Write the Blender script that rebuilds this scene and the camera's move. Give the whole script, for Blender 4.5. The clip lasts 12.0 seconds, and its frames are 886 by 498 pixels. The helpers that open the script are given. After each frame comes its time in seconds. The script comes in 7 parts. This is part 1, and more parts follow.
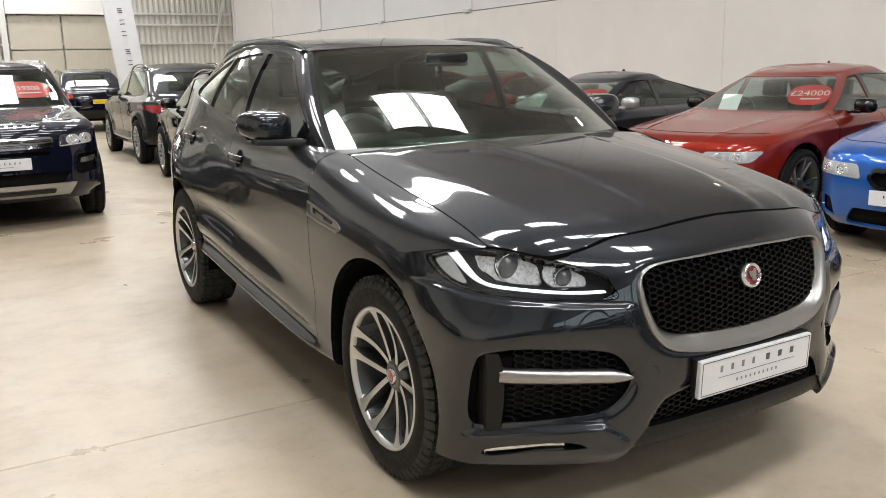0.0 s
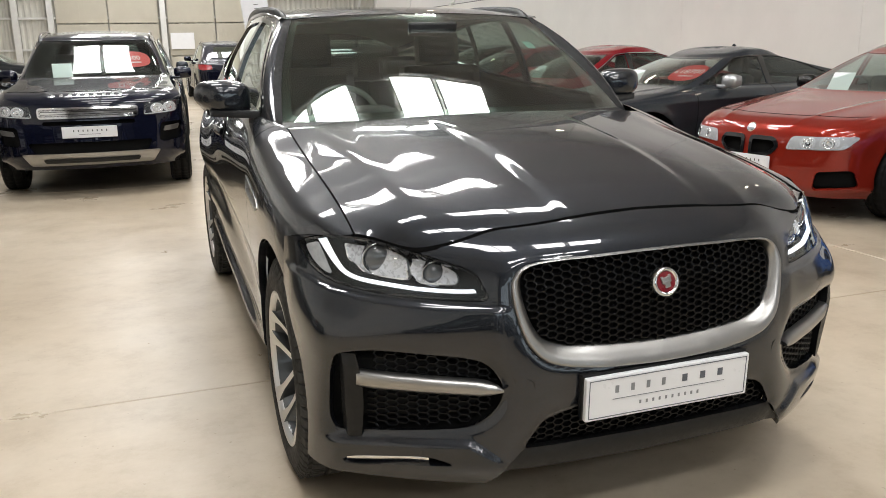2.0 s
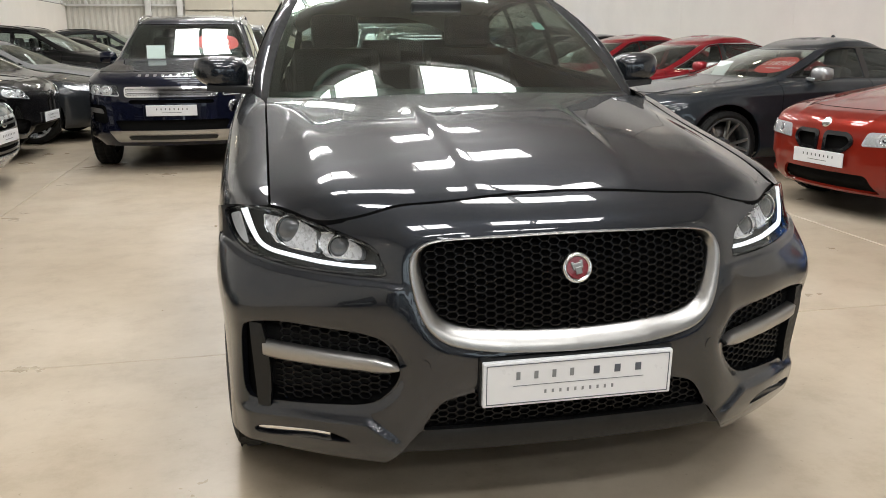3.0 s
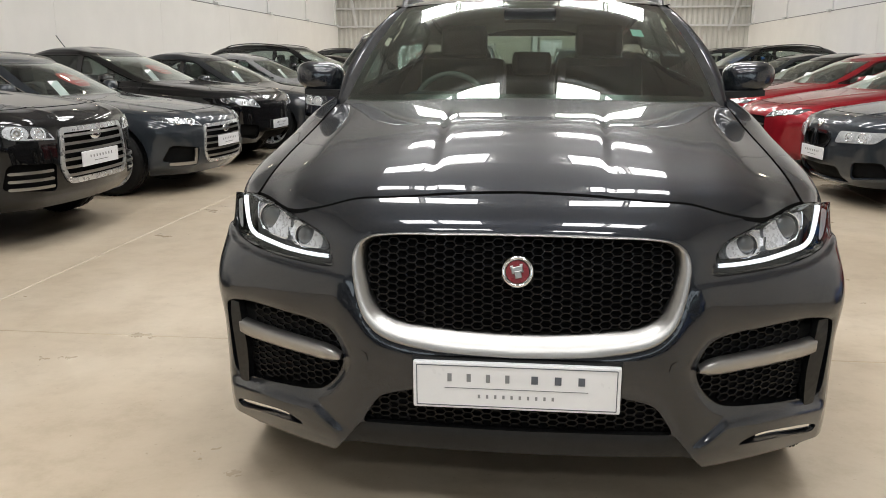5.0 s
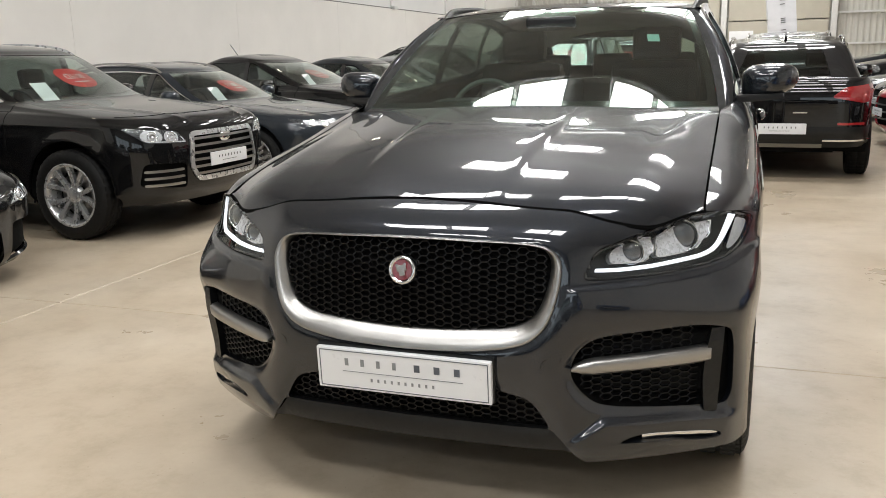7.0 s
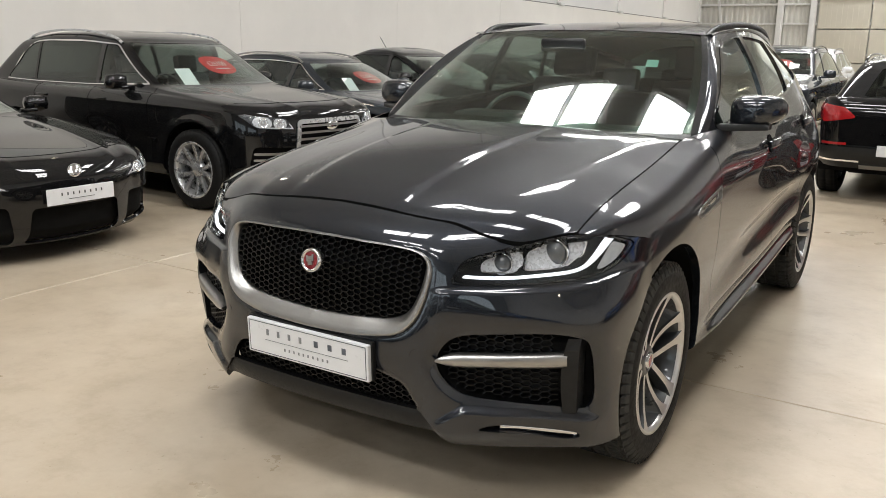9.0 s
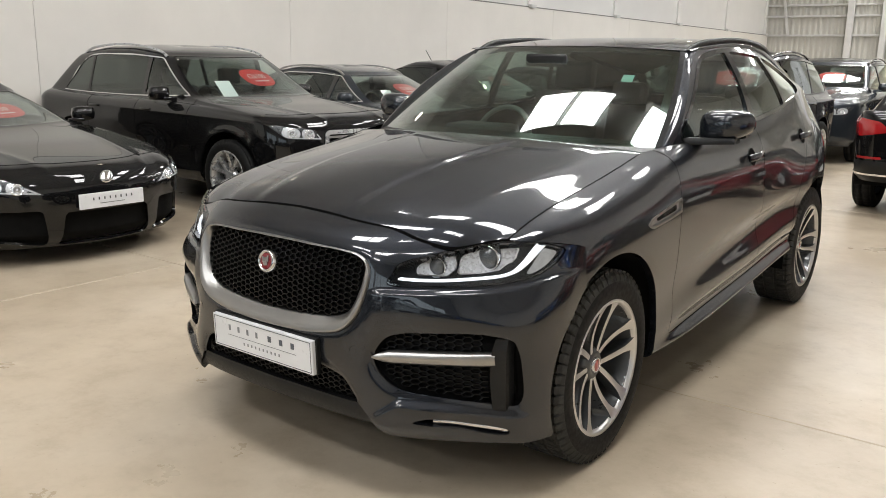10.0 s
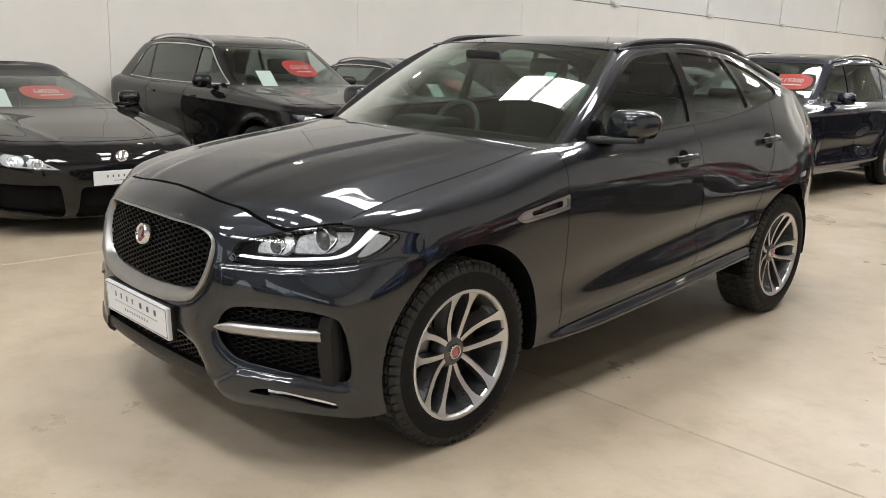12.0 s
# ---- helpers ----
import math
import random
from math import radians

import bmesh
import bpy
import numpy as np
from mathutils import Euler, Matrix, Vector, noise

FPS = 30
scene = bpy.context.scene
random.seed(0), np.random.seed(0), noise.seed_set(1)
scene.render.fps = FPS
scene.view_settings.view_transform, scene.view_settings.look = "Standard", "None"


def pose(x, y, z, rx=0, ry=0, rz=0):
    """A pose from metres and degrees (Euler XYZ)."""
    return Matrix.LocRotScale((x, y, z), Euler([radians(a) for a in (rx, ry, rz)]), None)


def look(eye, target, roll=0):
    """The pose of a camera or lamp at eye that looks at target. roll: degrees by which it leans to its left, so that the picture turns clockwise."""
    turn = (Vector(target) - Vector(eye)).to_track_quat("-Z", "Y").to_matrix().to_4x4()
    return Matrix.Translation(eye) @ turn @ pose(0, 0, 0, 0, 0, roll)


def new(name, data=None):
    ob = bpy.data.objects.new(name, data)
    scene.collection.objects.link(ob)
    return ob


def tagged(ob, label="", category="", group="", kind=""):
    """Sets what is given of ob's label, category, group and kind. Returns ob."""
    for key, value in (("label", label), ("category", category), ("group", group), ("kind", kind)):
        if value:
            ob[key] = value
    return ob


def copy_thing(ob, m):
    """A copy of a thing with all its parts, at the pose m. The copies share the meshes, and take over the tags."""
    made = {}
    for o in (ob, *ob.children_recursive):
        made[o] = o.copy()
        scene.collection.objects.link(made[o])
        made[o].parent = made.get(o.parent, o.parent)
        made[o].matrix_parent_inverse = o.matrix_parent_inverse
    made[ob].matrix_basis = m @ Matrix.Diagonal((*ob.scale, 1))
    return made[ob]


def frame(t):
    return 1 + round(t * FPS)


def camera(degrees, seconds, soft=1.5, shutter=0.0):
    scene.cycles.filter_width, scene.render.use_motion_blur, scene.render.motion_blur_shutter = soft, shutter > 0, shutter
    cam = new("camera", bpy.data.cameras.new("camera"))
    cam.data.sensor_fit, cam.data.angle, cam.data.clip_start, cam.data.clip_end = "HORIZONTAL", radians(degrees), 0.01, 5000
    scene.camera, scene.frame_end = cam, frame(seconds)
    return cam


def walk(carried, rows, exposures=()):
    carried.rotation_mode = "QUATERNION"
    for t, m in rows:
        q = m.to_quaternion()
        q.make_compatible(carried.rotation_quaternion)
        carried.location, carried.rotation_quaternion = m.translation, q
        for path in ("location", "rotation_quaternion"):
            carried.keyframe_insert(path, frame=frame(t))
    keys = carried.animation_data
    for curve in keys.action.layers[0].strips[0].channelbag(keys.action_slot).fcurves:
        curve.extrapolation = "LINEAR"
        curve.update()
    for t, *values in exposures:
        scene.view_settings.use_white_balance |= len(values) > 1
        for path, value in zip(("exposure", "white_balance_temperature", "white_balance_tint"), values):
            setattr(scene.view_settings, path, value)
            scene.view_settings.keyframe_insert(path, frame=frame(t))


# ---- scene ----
cam = camera(55.7, 12.0, soft=0.9)
PATH = [
    (0, (-2.197, -2.64, 1.495), (-1.215, -0.951, 1.069), -1.4),
    (0.5, (-1.955, -2.725, 1.495), (-1.046, -0.997, 1.061), -1.3),
    (1, (-1.748, -2.762, 1.479), (-0.918, -0.998, 1.035), -1.3),
    (1.5, (-1.546, -2.736, 1.469), (-0.803, -0.936, 1.015), -1.0),
    (2, (-1.332, -2.751, 1.455), (-0.676, -0.922, 0.981), -1.0),
    (2.5, (-1.044, -2.829, 1.424), (-0.514, -0.965, 0.929), -0.3),
    (4.5, (-0.144, -2.918, 1.347), (-0.221, -0.971, 0.896), -0.8),
    (5, (0.036, -2.928, 1.333), (-0.176, -0.989, 0.891), -0.0),
    (5.5, (0.222, -2.885, 1.338), (-0.086, -0.958, 0.902), -0.4),
    (6, (0.415, -2.892, 1.346), (-0.023, -0.988, 0.919), -1.0),
    (6.5, (0.689, -2.965, 1.369), (0.13, -1.094, 0.936), -1.2),
    (7, (0.885, -2.965, 1.386), (0.222, -1.132, 0.94), -1.5),
    (9, (1.813, -2.909, 1.5), (0.775, -1.265, 1.034), 1.0),
    (9.5, (2.01, -2.855, 1.514), (0.901, -1.254, 1.06), 1.0),
    (10, (2.262, -2.812, 1.525), (1.089, -1.254, 1.082), 1.0),
    (10.5, (2.512, -2.75, 1.539), (1.288, -1.23, 1.101), 1.2),
    (11, (2.685, -2.6, 1.537), (1.413, -1.12, 1.096), 1.5),
    (11.5, (2.831, -2.441, 1.539), (1.514, -1.005, 1.091), 1.9),
    (12, (3.076, -2.29, 1.543), (1.705, -0.908, 1.084), 2.3),
]
walk(cam, [(t, look(eye, target, roll)) for t, eye, target, roll in PATH])

# ---- world and light ----
world = bpy.data.worlds.new("world")
scene.world = world
world.use_nodes = True
world.node_tree.nodes["Background"].inputs[0].default_value = (0.75, 0.85, 1.0, 1)
world.node_tree.nodes["Background"].inputs[1].default_value = 0.05


# ---- materials ----
def nodes_of(name):
    m = bpy.data.materials.new(name)
    m.use_nodes = True
    t = m.node_tree
    return m, t, t.nodes["Principled BSDF"]


def link(t, a, b):
    t.links.new(a, b)


def tex_noise(t, scale, detail=6.0, rough=0.6, stretch=(1, 1, 1)):
    co = t.nodes.new("ShaderNodeTexCoord")
    mp = t.nodes.new("ShaderNodeMapping")
    mp.inputs["Scale"].default_value = stretch
    n = t.nodes.new("ShaderNodeTexNoise")
    n.inputs["Scale"].default_value = scale
    n.inputs["Detail"].default_value = detail
    n.inputs["Roughness"].default_value = rough
    link(t, co.outputs["Object"], mp.inputs["Vector"])
    link(t, mp.outputs["Vector"], n.inputs["Vector"])
    return n.outputs["Fac"]


def ramp(t, fac, stops):
    r = t.nodes.new("ShaderNodeValToRGB")
    e = r.color_ramp.elements
    while len(e) < len(stops):
        e.new(0.5)
    for el, (p, c) in zip(e, stops):
        el.position = p
        el.color = (*c, 1) if len(c) == 3 else c
    link(t, fac, r.inputs["Fac"])
    return r.outputs["Color"]


def surface(name, col, rough=0.5, metal=0.0, vary=0.12, scale=8.0, bump=0.0, bump_scale=80.0, coat=0.0, rough_vary=0.1, coat_rough=0.03):
    """A plain surface with a soft two-scale variation of colour, gloss and relief."""
    m, t, p = nodes_of(name)
    lo = tuple(c * (1 - vary) for c in col)
    hi = tuple(min(1, c * (1 + vary)) for c in col)
    a = tex_noise(t, scale)
    link(t, ramp(t, a, [(0.3, lo), (0.7, hi)]), p.inputs["Base Color"])
    b = tex_noise(t, scale * 2.7, 3)
    link(t, ramp(t, b, [(0.3, (max(0, rough - rough_vary),) * 3), (0.7, (min(1, rough + rough_vary),) * 3)]), p.inputs["Roughness"])
    p.inputs["Metallic"].default_value = metal
    p.inputs["Coat Weight"].default_value = coat
    p.inputs["Coat Roughness"].default_value = coat_rough
    if bump:
        bn = t.nodes.new("ShaderNodeBump")
        bn.inputs["Strength"].default_value = bump
        bn.inputs["Distance"].default_value = 0.002
        link(t, tex_noise(t, bump_scale, 4), bn.inputs["Height"])
        link(t, bn.outputs["Normal"], p.inputs["Normal"])
    return m


def car_paint(name, col, flake=0.35, rough=0.32, metal=0.55, coat_ior=1.5):
    """Metallic paint under a clear coat, with fine flake and a trace of dust."""
    m, t, p = nodes_of(name)
    f = tex_noise(t, 900, 2)
    hi = tuple(min(1, c * (1 + flake) + 0.004) for c in col)
    lo = tuple(c * (1 - flake) for c in col)
    link(t, ramp(t, f, [(0.35, lo), (0.65, hi)]), p.inputs["Base Color"])
    p.inputs["Metallic"].default_value = metal
    p.inputs["Roughness"].default_value = rough
    p.inputs["Coat Weight"].default_value = 1.0
    p.inputs["Coat IOR"].default_value = coat_ior
    p.inputs["Specular IOR Level"].default_value = 0.05
    link(t, ramp(t, tex_noise(t, 5), [(0.3, (0.004,) * 3), (0.75, (0.018,) * 3)]), p.inputs["Coat Roughness"])
    return m


def glass_mat(name, tint, rough=0.0, boost=1.0, ior=1.5):
    """Thin tinted pane: clear straight through, mirror-like at the surface."""
    m = bpy.data.materials.new(name)
    m.use_nodes = True
    t = m.node_tree
    t.nodes.remove(t.nodes["Principled BSDF"])
    out = t.nodes["Material Output"]
    tr = t.nodes.new("ShaderNodeBsdfTransparent")
    tr.inputs["Color"].default_value = (*tint, 1)
    gl = t.nodes.new("ShaderNodeBsdfGlossy")
    gl.inputs["Roughness"].default_value = rough
    gl.inputs["Color"].default_value = (0.95, 1.0, 0.97, 1)
    # the same reflection from both sides of the pane: it rises with the fifth power of the slant
    lw = t.nodes.new("ShaderNodeLayerWeight")
    lw.inputs["Blend"].default_value = 0.5
    f0 = ((ior - 1) / (ior + 1)) ** 2
    pw, mu = t.nodes.new("ShaderNodeMath"), t.nodes.new("ShaderNodeMath")
    pw.operation, mu.operation = "POWER", "MULTIPLY_ADD"
    pw.inputs[1].default_value = 4.6
    mu.use_clamp = True
    mu.inputs[1].default_value, mu.inputs[2].default_value = boost * (1 - f0), boost * f0
    mx = t.nodes.new("ShaderNodeMixShader")
    link(t, lw.outputs["Facing"], pw.inputs[0])
    link(t, pw.outputs[0], mu.inputs[0])
    link(t, mu.outputs[0], mx.inputs[0])
    link(t, tr.outputs[0], mx.inputs[1])
    link(t, gl.outputs[0], mx.inputs[2])
    link(t, mx.outputs[0], out.inputs["Surface"])
    return m


def glow(name, col, strength):
    m, t, p = nodes_of(name)
    p.inputs["Base Color"].default_value = (*col, 1)
    p.inputs["Emission Color"].default_value = (*col, 1)
    p.inputs["Emission Strength"].default_value = strength
    return m


def concrete(name):
    """Polished warm concrete: cloudy stains, fine pores, patches of more and less polish."""
    m, t, p = nodes_of(name)
    big = tex_noise(t, 0.55, 8, 0.62)
    fine = tex_noise(t, 3.6, 9, 0.7)
    c1 = ramp(t, big, [(0.25, (0.385, 0.315, 0.228)), (0.5, (0.455, 0.385, 0.292)), (0.75, (0.525, 0.462, 0.372))])
    c2 = ramp(t, fine, [(0.28, (0.72, 0.68, 0.62)), (0.5, (0.97, 0.96, 0.94)), (0.72, (1.1, 1.1, 1.1))])
    mx = t.nodes.new("ShaderNodeMix")
    mx.data_type, mx.blend_type = "RGBA", "MULTIPLY"
    mx.inputs["Factor"].default_value = 0.75
    link(t, c1, mx.inputs["A"])
    link(t, c2, mx.inputs["B"])
    sp = tex_noise(t, 38, 3, 0.5)
    spots = ramp(t, sp, [(0.24, (0.45, 0.40, 0.33)), (0.31, (1, 1, 1))])
    m2 = t.nodes.new("ShaderNodeMix")
    m2.data_type, m2.blend_type = "RGBA", "MULTIPLY"
    m2.inputs["Factor"].default_value = 0.45
    link(t, mx.outputs["Result"], m2.inputs["A"])
    link(t, spots, m2.inputs["B"])
    link(t, m2.outputs["Result"], p.inputs["Base Color"])
    link(t, ramp(t, tex_noise(t, 1.3, 7, 0.65), [(0.3, (0.24,) * 3), (0.7, (0.46,) * 3)]), p.inputs["Roughness"])
    bn = t.nodes.new("ShaderNodeBump")
    bn.inputs["Strength"].default_value = 0.12
    bn.inputs["Distance"].default_value = 0.002
    link(t, tex_noise(t, 60, 5), bn.inputs["Height"])
    link(t, bn.outputs["Normal"], p.inputs["Normal"])
    return m


M_FLOOR = concrete("polished concrete")
M_JOINT = surface("joint sealant", (0.10, 0.085, 0.065), 0.8)
M_WALL = surface("cream wall panel", (0.84, 0.81, 0.755), 0.55, vary=0.03, scale=1.2, bump=0.03, bump_scale=30)
M_WALL_UP = surface("white wall lining", (0.80, 0.79, 0.77), 0.6, vary=0.03, scale=0.8)
M_BACKWALL = surface("grey shopfront lining", (0.26, 0.26, 0.26), 0.6, vary=0.08, scale=0.8)
M_CLAD = surface("pale cladding sheet", (0.60, 0.59, 0.54), 0.45, vary=0.05, scale=1.5)
M_SHUTTER = surface("beige shutter", (0.50, 0.47, 0.39), 0.5, vary=0.05, scale=2)
M_STEEL = surface("painted steel", (0.68, 0.68, 0.66), 0.45, vary=0.04)
M_ROOF = surface("roof liner sheet", (0.62, 0.615, 0.605), 0.6, vary=0.06, scale=2)
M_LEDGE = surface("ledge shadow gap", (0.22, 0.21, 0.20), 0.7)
M_BANNER = surface("white banner cloth", (0.78, 0.78, 0.80), 0.7, vary=0.03)
M_INK = surface("grey ink", (0.09, 0.10, 0.12), 0.6)
M_SKYLIGHT = glow("lit roof panel", (1.0, 0.995, 0.985), 22.0)
M_LAMP = glow("warm lamp", (1.0, 0.86, 0.66), 40.0)
M_DAY = glow("daylight outside", (0.80, 0.92, 1.0), 1.5)
M_RUBBER = surface("tyre rubber", (0.006, 0.006, 0.006), 0.6, vary=0.2, scale=20, bump=0.1)
M_TREAD = surface("dusty tread rubber", (0.046, 0.045, 0.042), 0.8, vary=0.3, scale=30, bump=0.1)
M_PLASTIC = surface("black plastic", (0.009, 0.0095, 0.010), 0.42, vary=0.2, scale=30, bump=0.08, bump_scale=300)
M_GLOSS = surface("gloss black", (0.008, 0.008, 0.009), 0.12, vary=0.1, coat=0.6, rough_vary=0.04)
M_GAP = surface("panel gap", (0.004, 0.004, 0.004), 0.9)
M_LINER = surface("dark liner", (0.006, 0.006, 0.006), 0.95)
M_CHROME = surface("satin metal trim", (0.40, 0.395, 0.385), 0.36, metal=1.0, vary=0.04, rough_vary=0.05)
M_BRIGHT = surface("bright chrome", (0.82, 0.82, 0.83), 0.08, metal=1.0, vary=0.02, rough_vary=0.03)
M_ALLOY = surface("turned alloy", (0.70, 0.70, 0.70), 0.33, metal=1.0, vary=0.02, scale=25, rough_vary=0.03)
M_ALLOY_GREY = surface("grey wheel paint", (0.085, 0.09, 0.095), 0.35, metal=0.4, vary=0.08, coat=0.6)
M_ALLOY_SILVER = surface("silver wheel paint", (0.52, 0.53, 0.54), 0.3, metal=0.7, vary=0.05, coat=0.5)
M_DISC = surface("brake disc", (0.30, 0.29, 0.28), 0.35, metal=1.0, vary=0.15, scale=40)
M_CLOTH = surface("dark seat leather", (0.022, 0.022, 0.024), 0.5, vary=0.15, scale=12, bump=0.1)
M_CLOTH_GREY = surface("grey cabin trim", (0.16, 0.165, 0.165), 0.6, vary=0.1, scale=12)
M_WHITE = surface("white plate", (0.74, 0.75, 0.77), 0.35, vary=0.02)
M_PAPER = surface("white paper", (0.85, 0.86, 0.88), 0.7, vary=0.02)
M_RED_STICKER = surface("red sticker", (0.62, 0.035, 0.035), 0.5, vary=0.04)
M_YELLOW = surface("yellow plate", (0.80, 0.55, 0.03), 0.4, vary=0.03)
M_TEXT = surface("white lettering", (0.9, 0.85, 0.85), 0.6, vary=0.0)
M_REDLENS = surface("red lamp lens", (0.30, 0.012, 0.014), 0.12, vary=0.1, coat=1.0)
M_LAMPCORE = surface("lamp reflector", (0.60, 0.61, 0.63), 0.28, metal=0.3, vary=0.12, scale=30, rough_vary=0.05)
M_LAMPDARK = surface("dark lamp housing", (0.05, 0.052, 0.056), 0.25, metal=0.3, vary=0.2, scale=40)
M_SIDEREF = surface("frosted side reflector", (0.40, 0.41, 0.42), 0.35, vary=0.15, scale=60)
M_DRL = glow("lit white light guide", (0.92, 0.95, 1.0), 0.9)
M_GLASS = glass_mat("tinted glass", (0.76, 0.84, 0.80), boost=1.6)
M_GLASS_DARK = glass_mat("privacy glass", (0.16, 0.19, 0.18), boost=1.6)
M_GLASS_REAR = glass_mat("rear tinted glass", (0.52, 0.58, 0.56), boost=1.6)
M_LENS = glass_mat("clear lamp lens", (0.97, 0.98, 0.99), boost=0.9)
M_SCREEN = glass_mat("windscreen glass", (0.50, 0.63, 0.56), boost=2.2)

M_MESH = surface("black mesh", (0.003, 0.003, 0.0035), 0.4)
for dull, level in ((M_RUBBER, 0.22), (M_TREAD, 0.2), (M_LINER, 0.1), (M_GAP, 0.1), (M_PLASTIC, 0.32), (M_MESH, 0.3), (M_CLOTH, 0.3)):
    dull.node_tree.nodes["Principled BSDF"].inputs["Specular IOR Level"].default_value = level


# ---- mesh helpers ----
def mesh_object(name, verts, faces, material, parent=None, label="", smooth=True, normals=None):
    me = bpy.data.meshes.new(name)
    me.from_pydata([tuple(map(float, v)) for v in verts], [], [tuple(map(int, f)) for f in faces])
    me.materials.append(material)
    if smooth:
        me.polygons.foreach_set("use_smooth", [True] * len(me.polygons))
        if normals is not None:
            me.normals_split_custom_set_from_vertices([tuple(map(float, n)) for n in normals])
    me.update()
    ob = new(name, me)
    if parent is not None:
        ob.parent = parent
    if label:
        ob["label"] = label
    return ob


def part(name, bm, material, parent, label="", smooth=False):
    me = bpy.data.meshes.new(name)
    bm.to_mesh(me)
    bm.free()
    me.materials.append(material)
    if smooth:
        me.polygons.foreach_set("use_smooth", [True] * len(me.polygons))
    ob = new(name, me)
    ob.parent = parent
    if label:
        ob["label"] = label
    return ob


def thing(name, label, category, m=None, group="", kind=""):
    ob = new(name)
    ob.empty_display_size = 0.2
    if m is not None:
        ob.matrix_basis = m
    return tagged(ob, label, category, group, kind)


def add_box(bm, c, s, rot=None, bevel=0.0):
    """Adds a box with centre c and size s, its edges eased by bevel."""
    m = Matrix.Translation(c) @ (rot or Matrix()) @ Matrix.Diagonal((*s, 1))
    vs = bmesh.ops.create_cube(bm, size=1, matrix=m)["verts"]
    if bevel:
        es = list({e for v in vs for e in v.link_edges})
        bmesh.ops.bevel(bm, geom=es, offset=bevel, segments=2, affect="EDGES", profile=0.6)


def box_part(name, c, s, material, parent, bevel=0.0, label="", rot=None, smooth=False):
    bm = bmesh.new()
    add_box(bm, c, s, rot, bevel)
    return part(name, bm, material, parent, label, smooth)


def spline(knots):
    """A smooth function through (t, value...) knots (natural cubic)."""
    k = np.array(knots, float)
    t, y = k[:, 0], k[:, 1:]
    n = len(t)
    h = np.diff(t)
    a, r = np.eye(n), np.zeros_like(y)
    for i in range(1, n - 1):
        a[i, i - 1], a[i, i], a[i, i + 1] = h[i - 1], 2 * (h[i - 1] + h[i]), h[i]
        r[i] = 6 * ((y[i + 1] - y[i]) / h[i] - (y[i] - y[i - 1]) / h[i - 1])
    m = np.linalg.solve(a, r)

    def f(q):
        q = np.asarray(q, float)
        i = np.clip(np.searchsorted(t, q) - 1, 0, n - 2)
        d, e, hh = (q - t[i])[..., None], (t[i + 1] - q)[..., None], h[i][..., None]
        v = (m[i] * e**3 + m[i + 1] * d**3) / (6 * hh) + (y[i] / hh - m[i] * hh / 6) * e + (y[i + 1] / hh - m[i + 1] * hh / 6) * d
        return v[..., 0] if y.shape[1] == 1 else v

    return f


def tame(values, q):
    """Monotone cubic through rows values[k] at k = 0, 1, 2...: no overshoot. q: where to read it."""
    y = np.asarray(values, float)
    n = len(y)
    d = np.diff(y, axis=0)
    s = np.zeros_like(y)
    a, b = d[:-1], d[1:]
    ok = a * b > 0
    s[1:-1] = np.where(ok, 2 * a * b / np.where(ok, a + b, 1), 0)
    s[0], s[-1] = d[0], d[-1]
    q = np.asarray(q, float)
    i = np.clip(q.astype(int), 0, n - 2)
    t = (q - i).reshape((-1,) + (1,) * (y.ndim - 1))
    return y[i] * (1 + 2 * t) * (1 - t) ** 2 + s[i] * t * (1 - t) ** 2 + y[i + 1] * t * t * (3 - 2 * t) + s[i + 1] * t * t * (t - 1)


def grid_normals(p):
    du, dv = np.gradient(p, axis=0), np.gradient(p, axis=1)
    n = np.cross(du, dv)
    return n / np.maximum(np.linalg.norm(n, axis=-1, keepdims=True), 1e-9)


